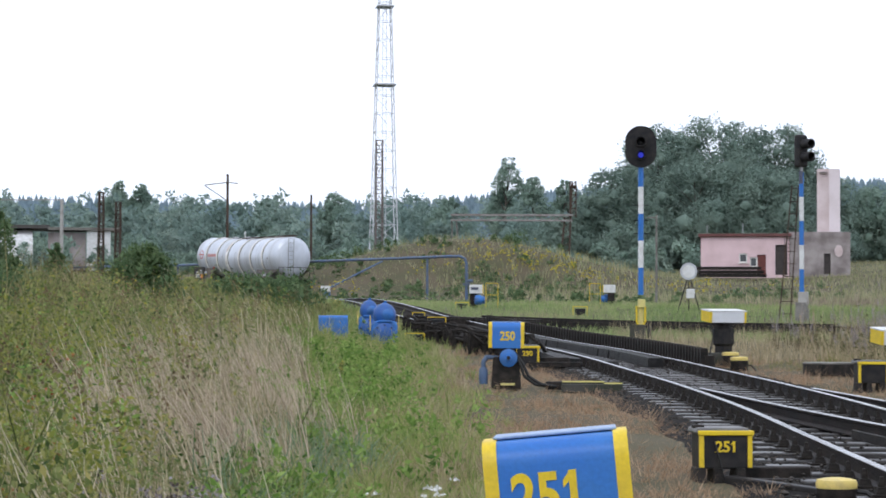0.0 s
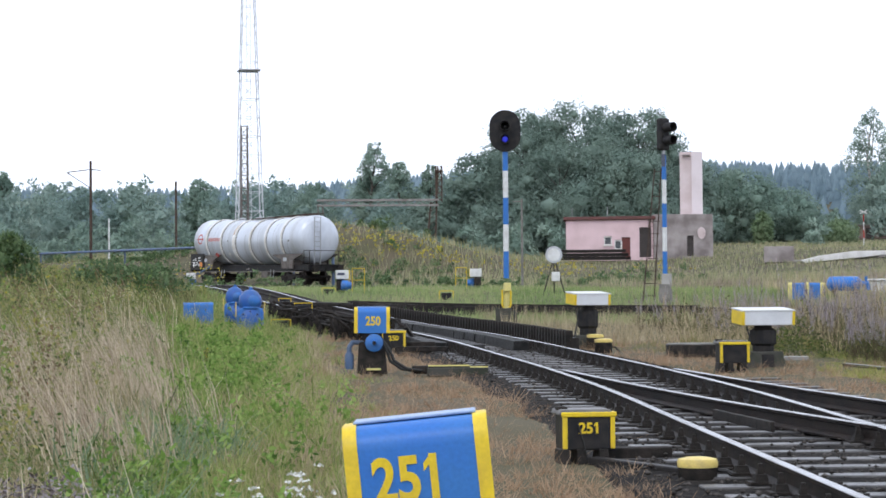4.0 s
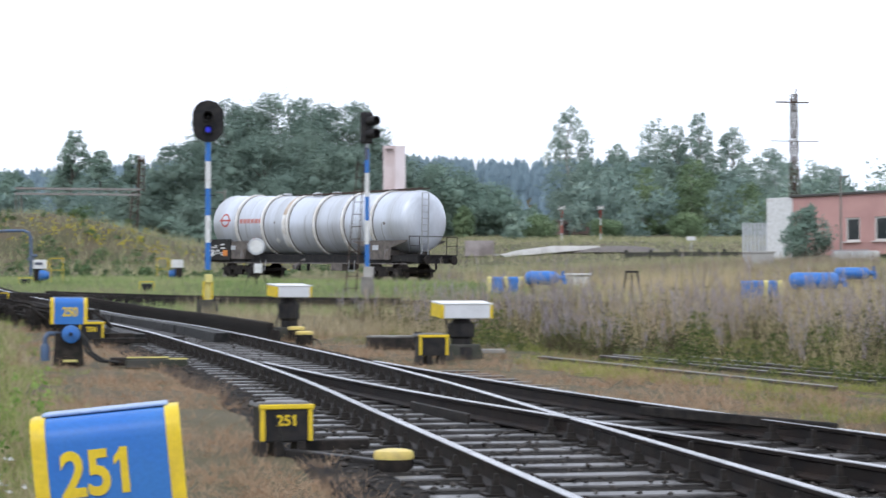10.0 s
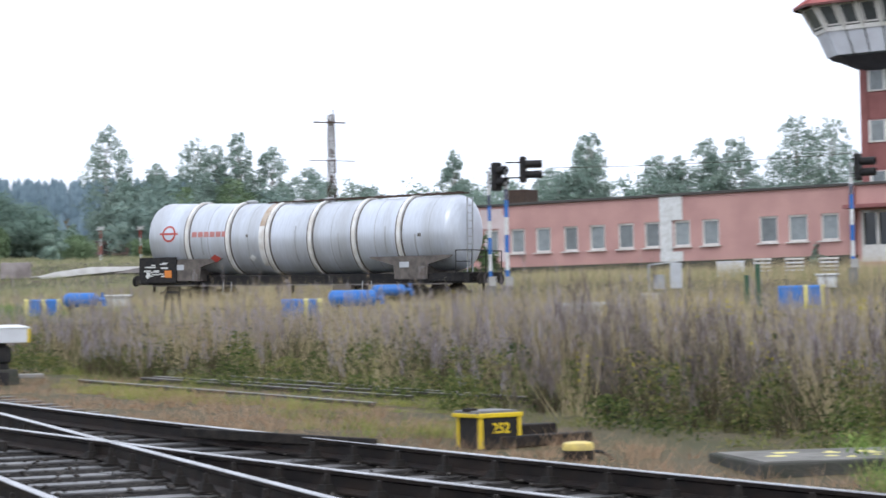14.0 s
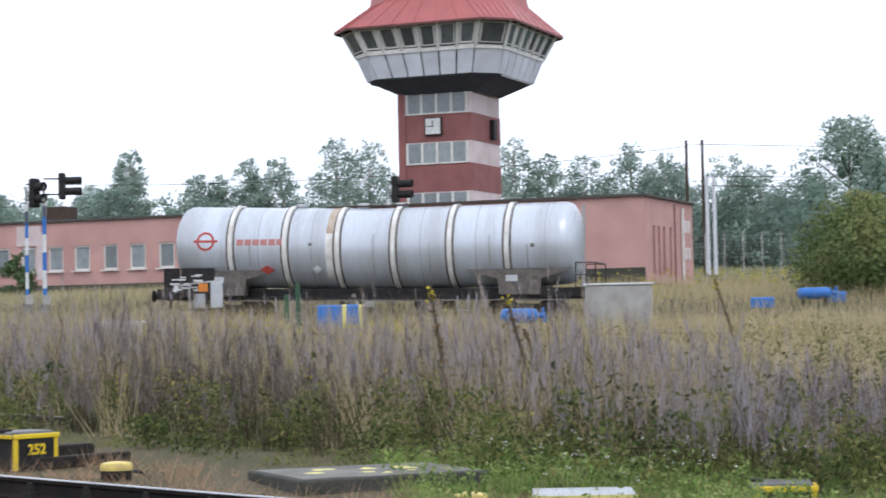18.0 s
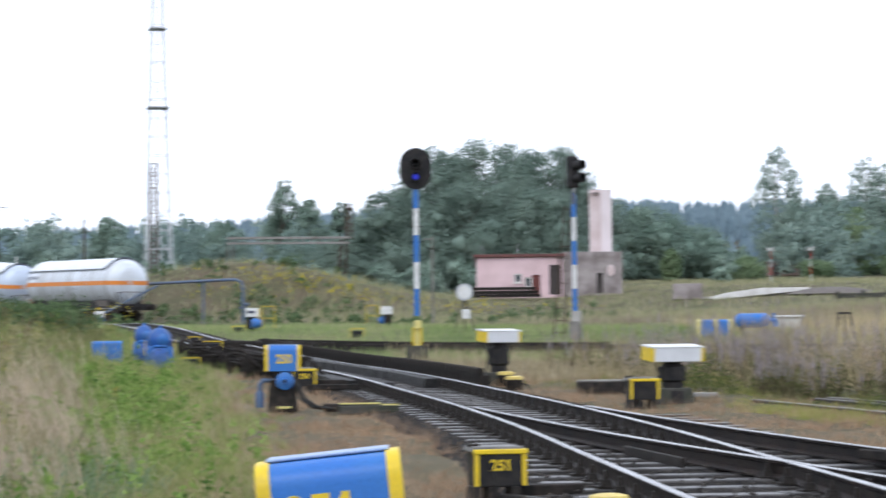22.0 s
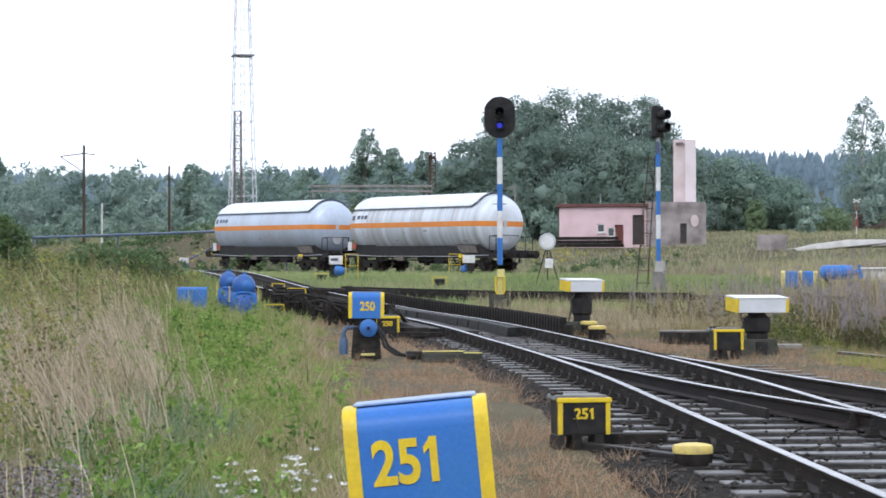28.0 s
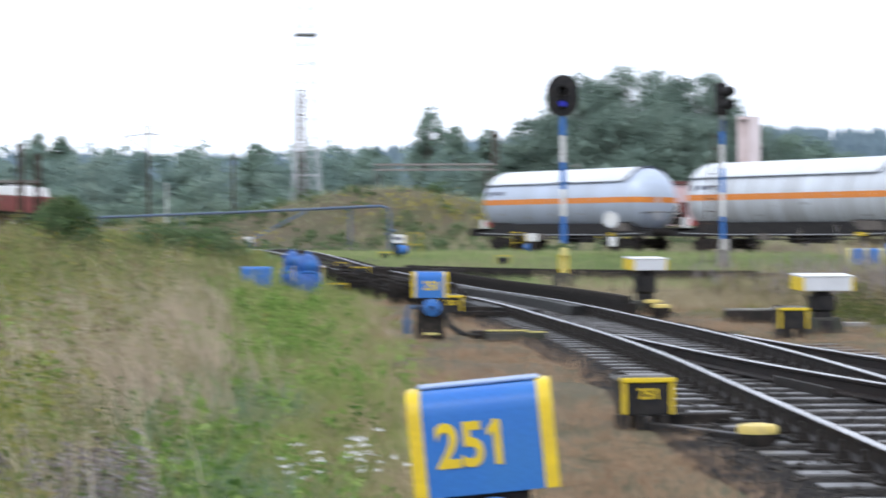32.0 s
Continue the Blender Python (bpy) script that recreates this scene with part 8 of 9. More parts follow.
def build_trees():
    # the big willows behind the service building
    for x, y, top, w, c in ((27.2, 217, 24.0, 16, 46000), (20.6, 216, 23.2, 11.5, 30000), (33.2, 216, 23.4, 12, 32000), (15.2, 214, 18.4, 10, 18000), (38.6, 217, 18.6, 9.5, 16000), (23.5, 209, 18.5, 13, 26000), (31.0, 208, 18.0, 13, 26000), (45.0, 219, 17.0, 11, 16000), (10.5, 213, 13.6, 9, 11000), (50.5, 222, 15.0, 10, 13000), (18.0, 208, 12.5, 10, 12000), (36.5, 209, 12.0, 9, 10000)):
        tree(x, y, top, w, L_DARK if x > 42 else L_WILLOW, "large willow with a dense rounded crown, haze put into its leaf colour", 110, int(c * 1.2), 0.19, low=0.0, taper=0.1, group="willows", fine=0.4, loose=0.14, core=0.55, round_=0.6)
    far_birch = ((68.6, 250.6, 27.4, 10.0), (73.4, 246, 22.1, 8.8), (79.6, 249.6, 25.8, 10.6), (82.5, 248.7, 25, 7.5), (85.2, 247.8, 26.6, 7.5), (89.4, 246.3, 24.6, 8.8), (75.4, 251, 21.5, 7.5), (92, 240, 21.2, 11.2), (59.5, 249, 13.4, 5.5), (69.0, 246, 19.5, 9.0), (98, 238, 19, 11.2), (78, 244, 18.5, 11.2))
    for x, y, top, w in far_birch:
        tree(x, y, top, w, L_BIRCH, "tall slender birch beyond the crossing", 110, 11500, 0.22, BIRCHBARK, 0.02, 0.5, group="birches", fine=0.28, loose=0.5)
    for x, y, top, w in ((74.5, 238, 18.5, 8.0), (80.5, 236, 19.5, 8.5), (86.0, 233, 16.5, 8.0)):
        tree(x, y, top, w, L_FRESHTREE, "fresh green young tree at the edge of the clearing", 90, 9000, 0.2, BIRCHBARK, 0.0, 0.4, group="young trees", fine=0.3, loose=0.4, core=0.3)
    for x, y, top, w in ((66.8, 198, 10.7, 4.4), (49.8, 193.7, 10.2, 4.2), (43.3, 200.4, 11.4, 2.2), (62.5, 214, 10.6, 4.5)):
        tree(x, y, top, w, L_FRESHTREE, "rounded fresh green bush by the crossing", 50, 4500, 0.17, low=0.0, taper=0.2, name="bush", group="clearing bushes", fine=0.34, loose=0.35, core=0.4)
    for x, y, top, w in ((5.0, 265, 24.4, 8.5), (8.3, 262, 21.5, 7.5), (12.4, 264.7, 21.2, 6), (-43.9, 246, 19.6, 5.5), (-41.2, 246.5, 19.3, 6), (-25.6, 253.7, 18.4, 8), (-17.7, 254.4, 18.8, 8), (-3, 257, 18.4, 8)):
        tree(x, y, top, w, L_DARK, "tall tree at the edge of the wood, haze put into its green", 110, 11000, 0.23, group="wood edge trees", fine=0.26, loose=0.4, core=0.2)
    row = ((85.2, 181, 18.4, 6.0), (97, 174.9, 19.6, 6.5), (93.8, 176.6, 16.3, 9.5), (83.2, 176.4, 14.6, 5.0), (92.1, 171.9, 15.6, 10.1), (94.9, 170.4, 19.5, 7.4), (100.6, 167.1, 17, 8.1), (102.7, 165.8, 16.9, 8.8), (104.6, 164.6, 18.4, 8.1), (107.3, 162.9, 18.7, 8.1), (109.2, 155.6, 19.9, 9.5), (111.8, 153.8, 19.7, 9.5), (119.3, 141.4, 19.1, 8.8), (121.7, 139.4, 17.7, 8.1), (124.3, 137, 17.3, 9.5), (127.4, 134.2, 18.5, 8.8), (129.6, 132, 17.3, 9.5), (132.6, 134, 16.8, 9.9), (137.2, 131.4, 17.3, 11.0), (139.4, 129.2, 16.4, 11.0), (141.8, 126.5, 15.2, 11.0), (115, 149, 15.5, 9.9))
    for x, y, top, w in row:
        tree(x, y, top, w, L_BIRCH, "birch in the row behind the office", 110, 10500, 0.185, BIRCHBARK, 0.02, 0.5, group="birch row", fine=0.28, loose=0.5)
    tree(99.3, 84.1, 14.6, 10, L_DARK, "dark rounded tree behind the rear track", 130, 22000, 0.15, low=0.05, taper=0.3, core=0.55)
    tree(61.5, 51.5, 6.5, 6.8, L_YBUSH, "large olive green bush on the field edge", 100, 14000, 0.12, low=0.02, taper=0.5, name="bush", fine=0.34, loose=0.6)
    tree(72.27, 55.25, 6.0, 6.2, L_BUSH, "spreading green bush on the field edge", 90, 9000, 0.14, low=0.03, taper=0.3, name="bush")
    tree(42.0, 103.9, 6.9, 3.2, L_DARK, "dense green bush at the office corner", 50, 5000, 0.12, low=0.02, taper=0.35, name="bush")
    tree(42.9, 88.1, 5.5, 1.9, L_BUSH, "small green bush below the office windows", 18, 1200, 0.14, low=0.02, taper=0.4, name="bush")
    tree(57.5, 80.5, 4.9, 1.3, L_DARK, "small dark fir beside the office", 12, 500, 0.12, low=0.02, taper=0.85, name="bush")
    # bushes on the near bank
    tree(-7.4, 44.6, 3.3, 1.6, L_BUSH, "dense green bush on the grassy bank", 70, 9000, 0.07, low=0.02, taper=0.25, name="bush")
    tree(-8.85, 35.5, 3.9, 1.6, L_BUSH, "broad bush on the bank with birch leaves", 60, 7000, 0.065, low=0.02, taper=0.3, name="bush")
    tree(-9.25, 43.9, 3.35, 0.62, L_BUSH, "small young tree on the bank", 26, 1600, 0.09, low=0.05, taper=0.6, name="bush")
    tree(-5.9, 54.6, 2.7, 3.4, L_BUSH, "low spreading bush on the bank", 70, 7000, 0.085, low=0.0, taper=0.1, name="bush")
    tree(-8.0, 31.0, 2.7, 2.2, L_BUSH, "leafy bush at the edge of the bank", 30, 3000, 0.08, low=0.0, taper=0.3, name="bush")
    # mixed scrub and wood behind
    seats = []
    for _ in range(170):
        a, r = np.radians(RNG.uniform(-17, 17)), RNG.uniform(222, 330)
        seats.append((-r * np.sin(a), r * np.cos(a), RNG.uniform(5.5, 9.5) * (1 if r < 260 else 1.2)))
    for _ in range(120):
        a, r = np.radians(RNG.uniform(-56, -15)), RNG.uniform(225, 320)
        seats.append((-r * np.sin(a), r * np.cos(a), RNG.uniform(6, 10)))
    # a gap in the belt where the far ridge shows
    seats = [(x, y, h * (0.45 if 0.2 < x / y < 0.275 else 1.0)) for x, y, h in seats]
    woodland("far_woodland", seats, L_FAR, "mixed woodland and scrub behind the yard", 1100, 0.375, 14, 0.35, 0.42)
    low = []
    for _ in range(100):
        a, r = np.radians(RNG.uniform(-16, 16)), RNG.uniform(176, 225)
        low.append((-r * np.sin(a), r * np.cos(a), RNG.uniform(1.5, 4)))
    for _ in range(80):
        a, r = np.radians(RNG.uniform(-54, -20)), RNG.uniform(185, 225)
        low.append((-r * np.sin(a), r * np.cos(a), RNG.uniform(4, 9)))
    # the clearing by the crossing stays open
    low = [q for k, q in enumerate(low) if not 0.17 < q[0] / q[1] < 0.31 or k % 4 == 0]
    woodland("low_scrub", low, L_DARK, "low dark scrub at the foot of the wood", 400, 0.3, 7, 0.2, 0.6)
    mound = []
    for _ in range(620):
        x, y = RNG.uniform(-30, 22), RNG.uniform(112, 172)
        if abs(x - wagon_line(y)) > 3.5 and (x < 9 or y < 120):
            mound.append((x, y, RNG.gamma(5, 0.13)))
    woodland("mound_scrub", mound, L_BUSH, "low green and olive scrub on the mound and meadow", 150, 0.13, 4, 0.2, 0.9)
    fir = []
    for _ in range(5200):
        a, r = np.radians(RNG.uniform(-58, 19)), RNG.triangular(430, 700, 745)
        x, y = -r * np.sin(a), r * np.cos(a)
        fir.append((x, y, float(hill(x, y)) + 0.2, RNG.uniform(6.0, 8.8)))
    spruces("spruce_forest", fir, L_SPRUCE, "spruce forest on the far ridge, haze painted into its blue-green", 3)


build_grass()
build_trees()


# ---- more yard equipment ----
def retarder():
    """Track brake: ribbed beam outside the far rail, flat wet beams and valve clutter on the near side."""
    t = thing("rail_brake", Matrix(), "black greasy rail brake beams along the track", "rail brake")
    d, nn = normals(T1)
    k = (T1[:, 1] > 35.2) & (T1[:, 1] < 60)
    line, n2 = T1[k], nn[k]
    z = RZ(line)
    far = line + n2 * 1.2
    part("brake_beam", sweep(far, z, [(-0.08, -0.12), (0.08, -0.12), (0.08, 0.1), (-0.08, 0.1)]), TAR, t, "long black beam")
    rib = Shape().box((0, 0, 0.05), (0.14, 0.13, 0.4)).mesh("rib", TAR, 0.015)
    dist = np.r_[0, np.cumsum(np.hypot(*np.diff(far, axis=0).T))]
    for q in np.arange(0.1, dist[-1], 0.3):
        x, y, zz = (np.interp(q, dist, c) for c in (far[:, 0], far[:, 1], z))
        dx, dy = np.interp(q + 0.1, dist, far[:, 0]) - x, np.interp(q + 0.1, dist, far[:, 1]) - y
        part("rib", rib, TAR, t, m=pose(x, y, zz - 0.02, 0, 0, math.degrees(math.atan2(dy, dx)) - 90) @ Matrix.Translation((-0.09, 0, 0)))
    inner = (line[:, 1] > 36.5) & (line[:, 1] < 56)
    for off, w, top in ((-1.15, 0.42, 0.0), (-0.4, 0.3, 0.0), (0.42, 0.3, 0.0)):
        c = (line + n2 * off)[inner]
        zi = z[inner]
        for i in range(0, len(c) - 3, 3):
            h = top + 0.035 * math.sin(i * 2.1 + off * 5) - 0.02
            g = w / 2 * (0.9 + 0.12 * math.cos(i * 1.7))
            part("brake_plate", sweep(c[i : i + 4] * 0.94 + c[i + 1] * 0.06, zi[i : i + 4], [(-g, -0.16), (g, -0.16), (g * 0.86, h), (-g * 0.86, h)]), WETIRON, t, "flat wet brake plate")
    r = random.Random(3)
    for _ in range(90):
        y = r.uniform(40, 57)
        x = float(np.interp(y, T1[:, 1], T1[:, 0])) - r.uniform(1.5, 2.3)
        z0 = float(H(x, y))
        p = Shape().tube([(x, y, z0), (x + r.uniform(-0.1, 0.1), y, z0 + r.uniform(0.25, 0.55)), (x + r.uniform(0.2, 0.5), y + r.uniform(-0.5, 0.5), z0 + r.uniform(0.15, 0.5)), (x + 0.5, y + r.uniform(-0.6, 0.6), z0)], r.uniform(0.018, 0.045), 6)
        part("pipe", p, TAR, t)
    for y in np.arange(41, 57, 1.6):
        x = float(np.interp(y, T1[:, 1], T1[:, 0])) - 1.75
        part("brake_cylinder", Shape().cyl((x, y, float(H(x, y)) + 0.2), (x + 0.45, y, float(H(x, y)) + 0.22), 0.14, 0.12, 12), TAR, t, bevel=0.01)
    return t


WETIRON = mat("wet_oily_iron", (0.012, 0.012, 0.012), (0.035, 0.034, 0.033), rough=0.55, scale=6, mix=1.0, bump=0.5, spec=0.15)


def pump_unit(x, y, tall, wide):
    """Rounded compressor head on a flanged casing, with yellow guards at its sides."""
    t = thing("pump_unit", on(x, y, facing(x, y)), "blue rounded pump with yellow side guards in the grass", "pump", "blue pumps")
    w = wide / 2
    part("casing", Shape().prism([(-w * 0.95, -0.05), (w * 0.95, -0.05), (w * 0.95, tall * 0.46), (w * 0.7, tall * 0.54), (-w * 0.7, tall * 0.54), (-w * 0.95, tall * 0.46)], wide * 0.8, Matrix.Translation((0, -wide * 0.35, 0))), BLUE_WORN, t, "blue cast casing", bevel=0.03)
    m = Matrix.Translation((0, -wide * 0.36, tall * 0.22)) @ Matrix.Rotation(radians(90), 4, "X")
    fl = part("flange", Shape().lathe([(w * 0.86, 0), (w * 0.86, 0.05), (w * 0.6, 0.1), (w * 0.25, 0.12), (0, 0.125)], 22, m), PUMPBLUE, t, "round blue flange", smooth=True)
    for k in range(8):
        a = k * math.pi / 4
        p = Vector((w * 0.72 * math.cos(a), -wide * 0.36 - 0.04, tall * 0.22 + w * 0.72 * math.sin(a)))
        part("bolt", Shape().cyl(p, p + Vector((0, -0.06, 0)), 0.022, n=6), BLACK, fl)
    hd = part("head", Shape().lathe([(w * 0.5, tall * 0.5), (w * 0.78, tall * 0.56), (w * 0.86, tall * 0.68), (w * 0.76, tall * 0.82), (w * 0.5, tall * 0.92), (w * 0.2, tall * 0.965), (0, tall * 0.97)], 24), PUMPBLUE, t, "domed blue head", smooth=True)
    m2 = Matrix.Translation((w * 0.25, -w * 0.74, tall * 0.7)) @ Matrix.Rotation(radians(90), 4, "X")
    part("cover", Shape().lathe([(w * 0.42, -0.05), (w * 0.42, 0.03), (w * 0.3, 0.06), (0.03, 0.07), (0.03, 0.1), (0, 0.1)], 18, m2), BLUE_WORN, hd, "round cover plate", smooth=True)
    part("lifting_fin", Shape().prism([(-0.03, 0), (0.05, 0), (0.06, tall * 0.1), (0.02, tall * 0.13), (-0.03, tall * 0.1)], 0.04, Matrix.Translation((0, -0.02, tall * 0.9))), BLUE_WORN, hd)
    part("neck_pipe", Shape().tube([(-w * 0.8, -w * 0.4, tall * 0.5), (-w * 0.3, -w * 0.78, tall * 0.54), (w * 0.4, -w * 0.78, tall * 0.54), (w * 0.85, -w * 0.35, tall * 0.5)], 0.03, 8), BLUE_WORN, t)
    for e in (-1, 1):
        part("side_guard", Shape().box((e * (w + 0.01), 0.0, tall * 0.5), (0.03, wide * 0.3, tall * 0.36)), YELLOW_FADED, t, "yellow side guard", bevel=0.008)
    return t


def blue_case(x, y, w, h, d=0.5, bands=(0.0,), label="blue equipment case with yellow bands in the grass", turn=0.0):
    t = thing("equipment_case", on(x, y, facing(x, y, turn)), label, "equipment case", "blue cases")
    part("case", along_x(hood(w, h, d, 0.08), -w / 2, w / 2), BLUE_WORN, t, smooth=True)
    for b in bands:
        part("band", along_x(hood(w, h + 0.006, d + 0.012, 0.08), b * w - 0.07, b * w + 0.07), YELLOW_PALE, t, "yellow band", smooth=True)
    return t


def air_tank(x, y, length, r, z, turn=0.0, label="blue horizontal air tank on low saddles"):
    t = thing("air_tank", on(x, y, facing(x, y, turn)), label, "air tank", "blue air tanks")
    m = Matrix.Translation((-length / 2, 0, z)) @ Matrix.Rotation(radians(90), 4, "Y")
    part("shell", Shape().lathe([(0.0, 0), (r * 0.6, 0.03), (r * 0.92, 0.1), (r, 0.2), (r, length - 0.2), (r * 0.92, length - 0.1), (r * 0.6, length - 0.03), (0, length)], 20, m), BLUE, t, smooth=True)
    for k in (-0.3, 0.3):
        part("saddle", Shape().box((k * length, 0, (z - r * 0.8) / 2), (0.12, r * 1.6, max(0.1, z - r * 0.7))), TAR, t)
    part("valve", Shape().cyl((length / 2, 0, z), (length / 2 + 0.22, 0, z), 0.09).cyl((length / 2 + 0.14, 0, z), (length / 2 + 0.14, 0, z + 0.25), 0.05).box((length / 2 + 0.2, 0, z - 0.12), (0.14, 0.2, 0.2)), BLUE_WORN, t, "blue valve")
    return t


def valve_post(x, y, turn=0.0):
    t = thing("valve_post", on(x, y, facing(x, y, turn)), "white valve cabinet on blue body with yellow railing", "valve post", "railed valve posts")
    part("cabinet", Shape().box((0, 0, 0.72), (0.52, 0.4, 0.34)), WHITE, t, "white cabinet", bevel=0.02)
    part("number_bar", Shape().box((-0.05, -0.205, 0.74), (0.28, 0.01, 0.1)), DARKMARK, t, "dark bar of an unreadable number")
    part("stand", Shape().box((-0.08, 0.05, 0.28), (0.34, 0.3, 0.56), None, 0.85), TAR, t, "tarred stand", bevel=0.015)
    part("valve_body", Shape().lathe([(0.1, -0.2), (0.19, -0.16), (0.2, 0.05), (0.14, 0.12), (0.14, 0.2), (0.05, 0.22)], 16, Matrix.Translation((0.14, -0.2, 0.3)) @ Matrix.Rotation(radians(90), 4, "Y")), BLUE_WORN, t, "blue valve lying across", smooth=True)
    part("cabinet_edge", Shape().box((0.265, 0, 0.72), (0.03, 0.41, 0.35)), YELLOW, t, "yellow cabinet edge", bevel=0.006)
    f = Shape().tube([(0.38, -0.2, 0), (0.38, -0.2, 0.95), (0.85, -0.2, 0.95), (0.85, -0.2, 0)], 0.013, 6).tube([(0.38, -0.2, 0.5), (0.85, -0.2, 0.5)], 0.011, 6)
    part("railing", f, YELLOW, t, "yellow pipe railing")
    return t


def bent_frame(x, y, w=0.55, h=0.28):
    t = thing("barrier", on(x, y, facing(x, y)), "low yellow guard frame over a black box", "guard frame", "yellow guard frames")
    part("frame", Shape().tube([(-w / 2, -0.1, 0), (-w / 2, -0.1, h), (w / 2, -0.1, h), (w / 2, -0.1, 0)], 0.014, 6), YELLOW, t)
    part("box", Shape().box((0, 0.05, h * 0.42), (w * 0.75, 0.25, h * 0.75)), BLACK, t, bevel=0.02)
    return t


def pipeline():
    t = thing("pipeline", Matrix(), "long blue-grey pipe on posts with a downward bend", "pipeline")
    p = [(-45, 192, 7.0), (-24.9, 163.1, 6.5), (-12, 144.5, 6.25), (-5.2, 134.5, 6.15), (-1.5, 129.2, 6.12), (-0.75, 128.3, 6.1), (-0.42, 128.0, 5.95), (-0.3, 128.0, 5.6), (-0.28, 128.0, 3.0)]
    part("pipe", Shape().tube(p, 0.095, 12), PIPEBLUE, t, smooth=True)
    part("flange", Shape().cyl((-0.28, 128, 4.2), (-0.28, 128, 4.36), 0.24).cyl((0.1, 128, 4.5), (-0.3, 128, 4.5), 0.1), PIPEBLUE, t)
    for x, y, z in ((-2.9, 131.2, 6.1), (-16, 150.4, 6.3), (-24, 162, 6.4)):
        part("post", Shape().cyl((x, y, 3.0), (x, y, z), 0.07), PIPEBLUE, t)
    b = thing("stay_pipe", Matrix(), "thin blue-grey pipe sloping down to a small box", "pipe")
    part("pipe", Shape().cyl((-6.0, 134.0, 5.95), (-9.3, 131.0, 4.1), 0.06), PIPEBLUE, b)
    part("box", Shape().box((-9.6, 130.8, 4.0), (0.6, 0.5, 0.4)), WHITE, b, bevel=0.02)
    part("box_foot", Shape().box((-9.5, 130.8, 3.55), (0.4, 0.4, 0.6)), BLUE_WORN, b)


def disc_on_tripod():
    t = thing("reflector_lamp", on(7.87, 71.9, facing(7.87, 71.9)), "round pale reflector lamp on a dark tripod", "lamp")
    m = Matrix.Translation((0, -0.05, 1.48)) @ Matrix.Rotation(radians(90), 4, "X")
    d = part("dish", Shape().lathe([(0.31, -0.02), (0.31, 0.05), (0.27, 0.06), (0.05, 0.0), (0, 0.0)], 28, m), GREYMETAL, t, smooth=True)
    part("face", Shape().lathe([(0.265, 0.05), (0.1, 0.035), (0, 0.03)], 28, m), WHITE, d, "pale glass face", smooth=True)
    for x, y in ((-0.4, -0.1), (0.4, -0.1), (0.0, 0.45)):
        part("leg", Shape().cyl((x, y, 0), (x * 0.15, y * 0.15, 1.2), 0.022, n=6), BLACK, t)
    part("battery_box", Shape().box((0.06, -0.05, 0.68), (0.3, 0.2, 0.34)), WHITE, t, "white box between the legs", bevel=0.02)


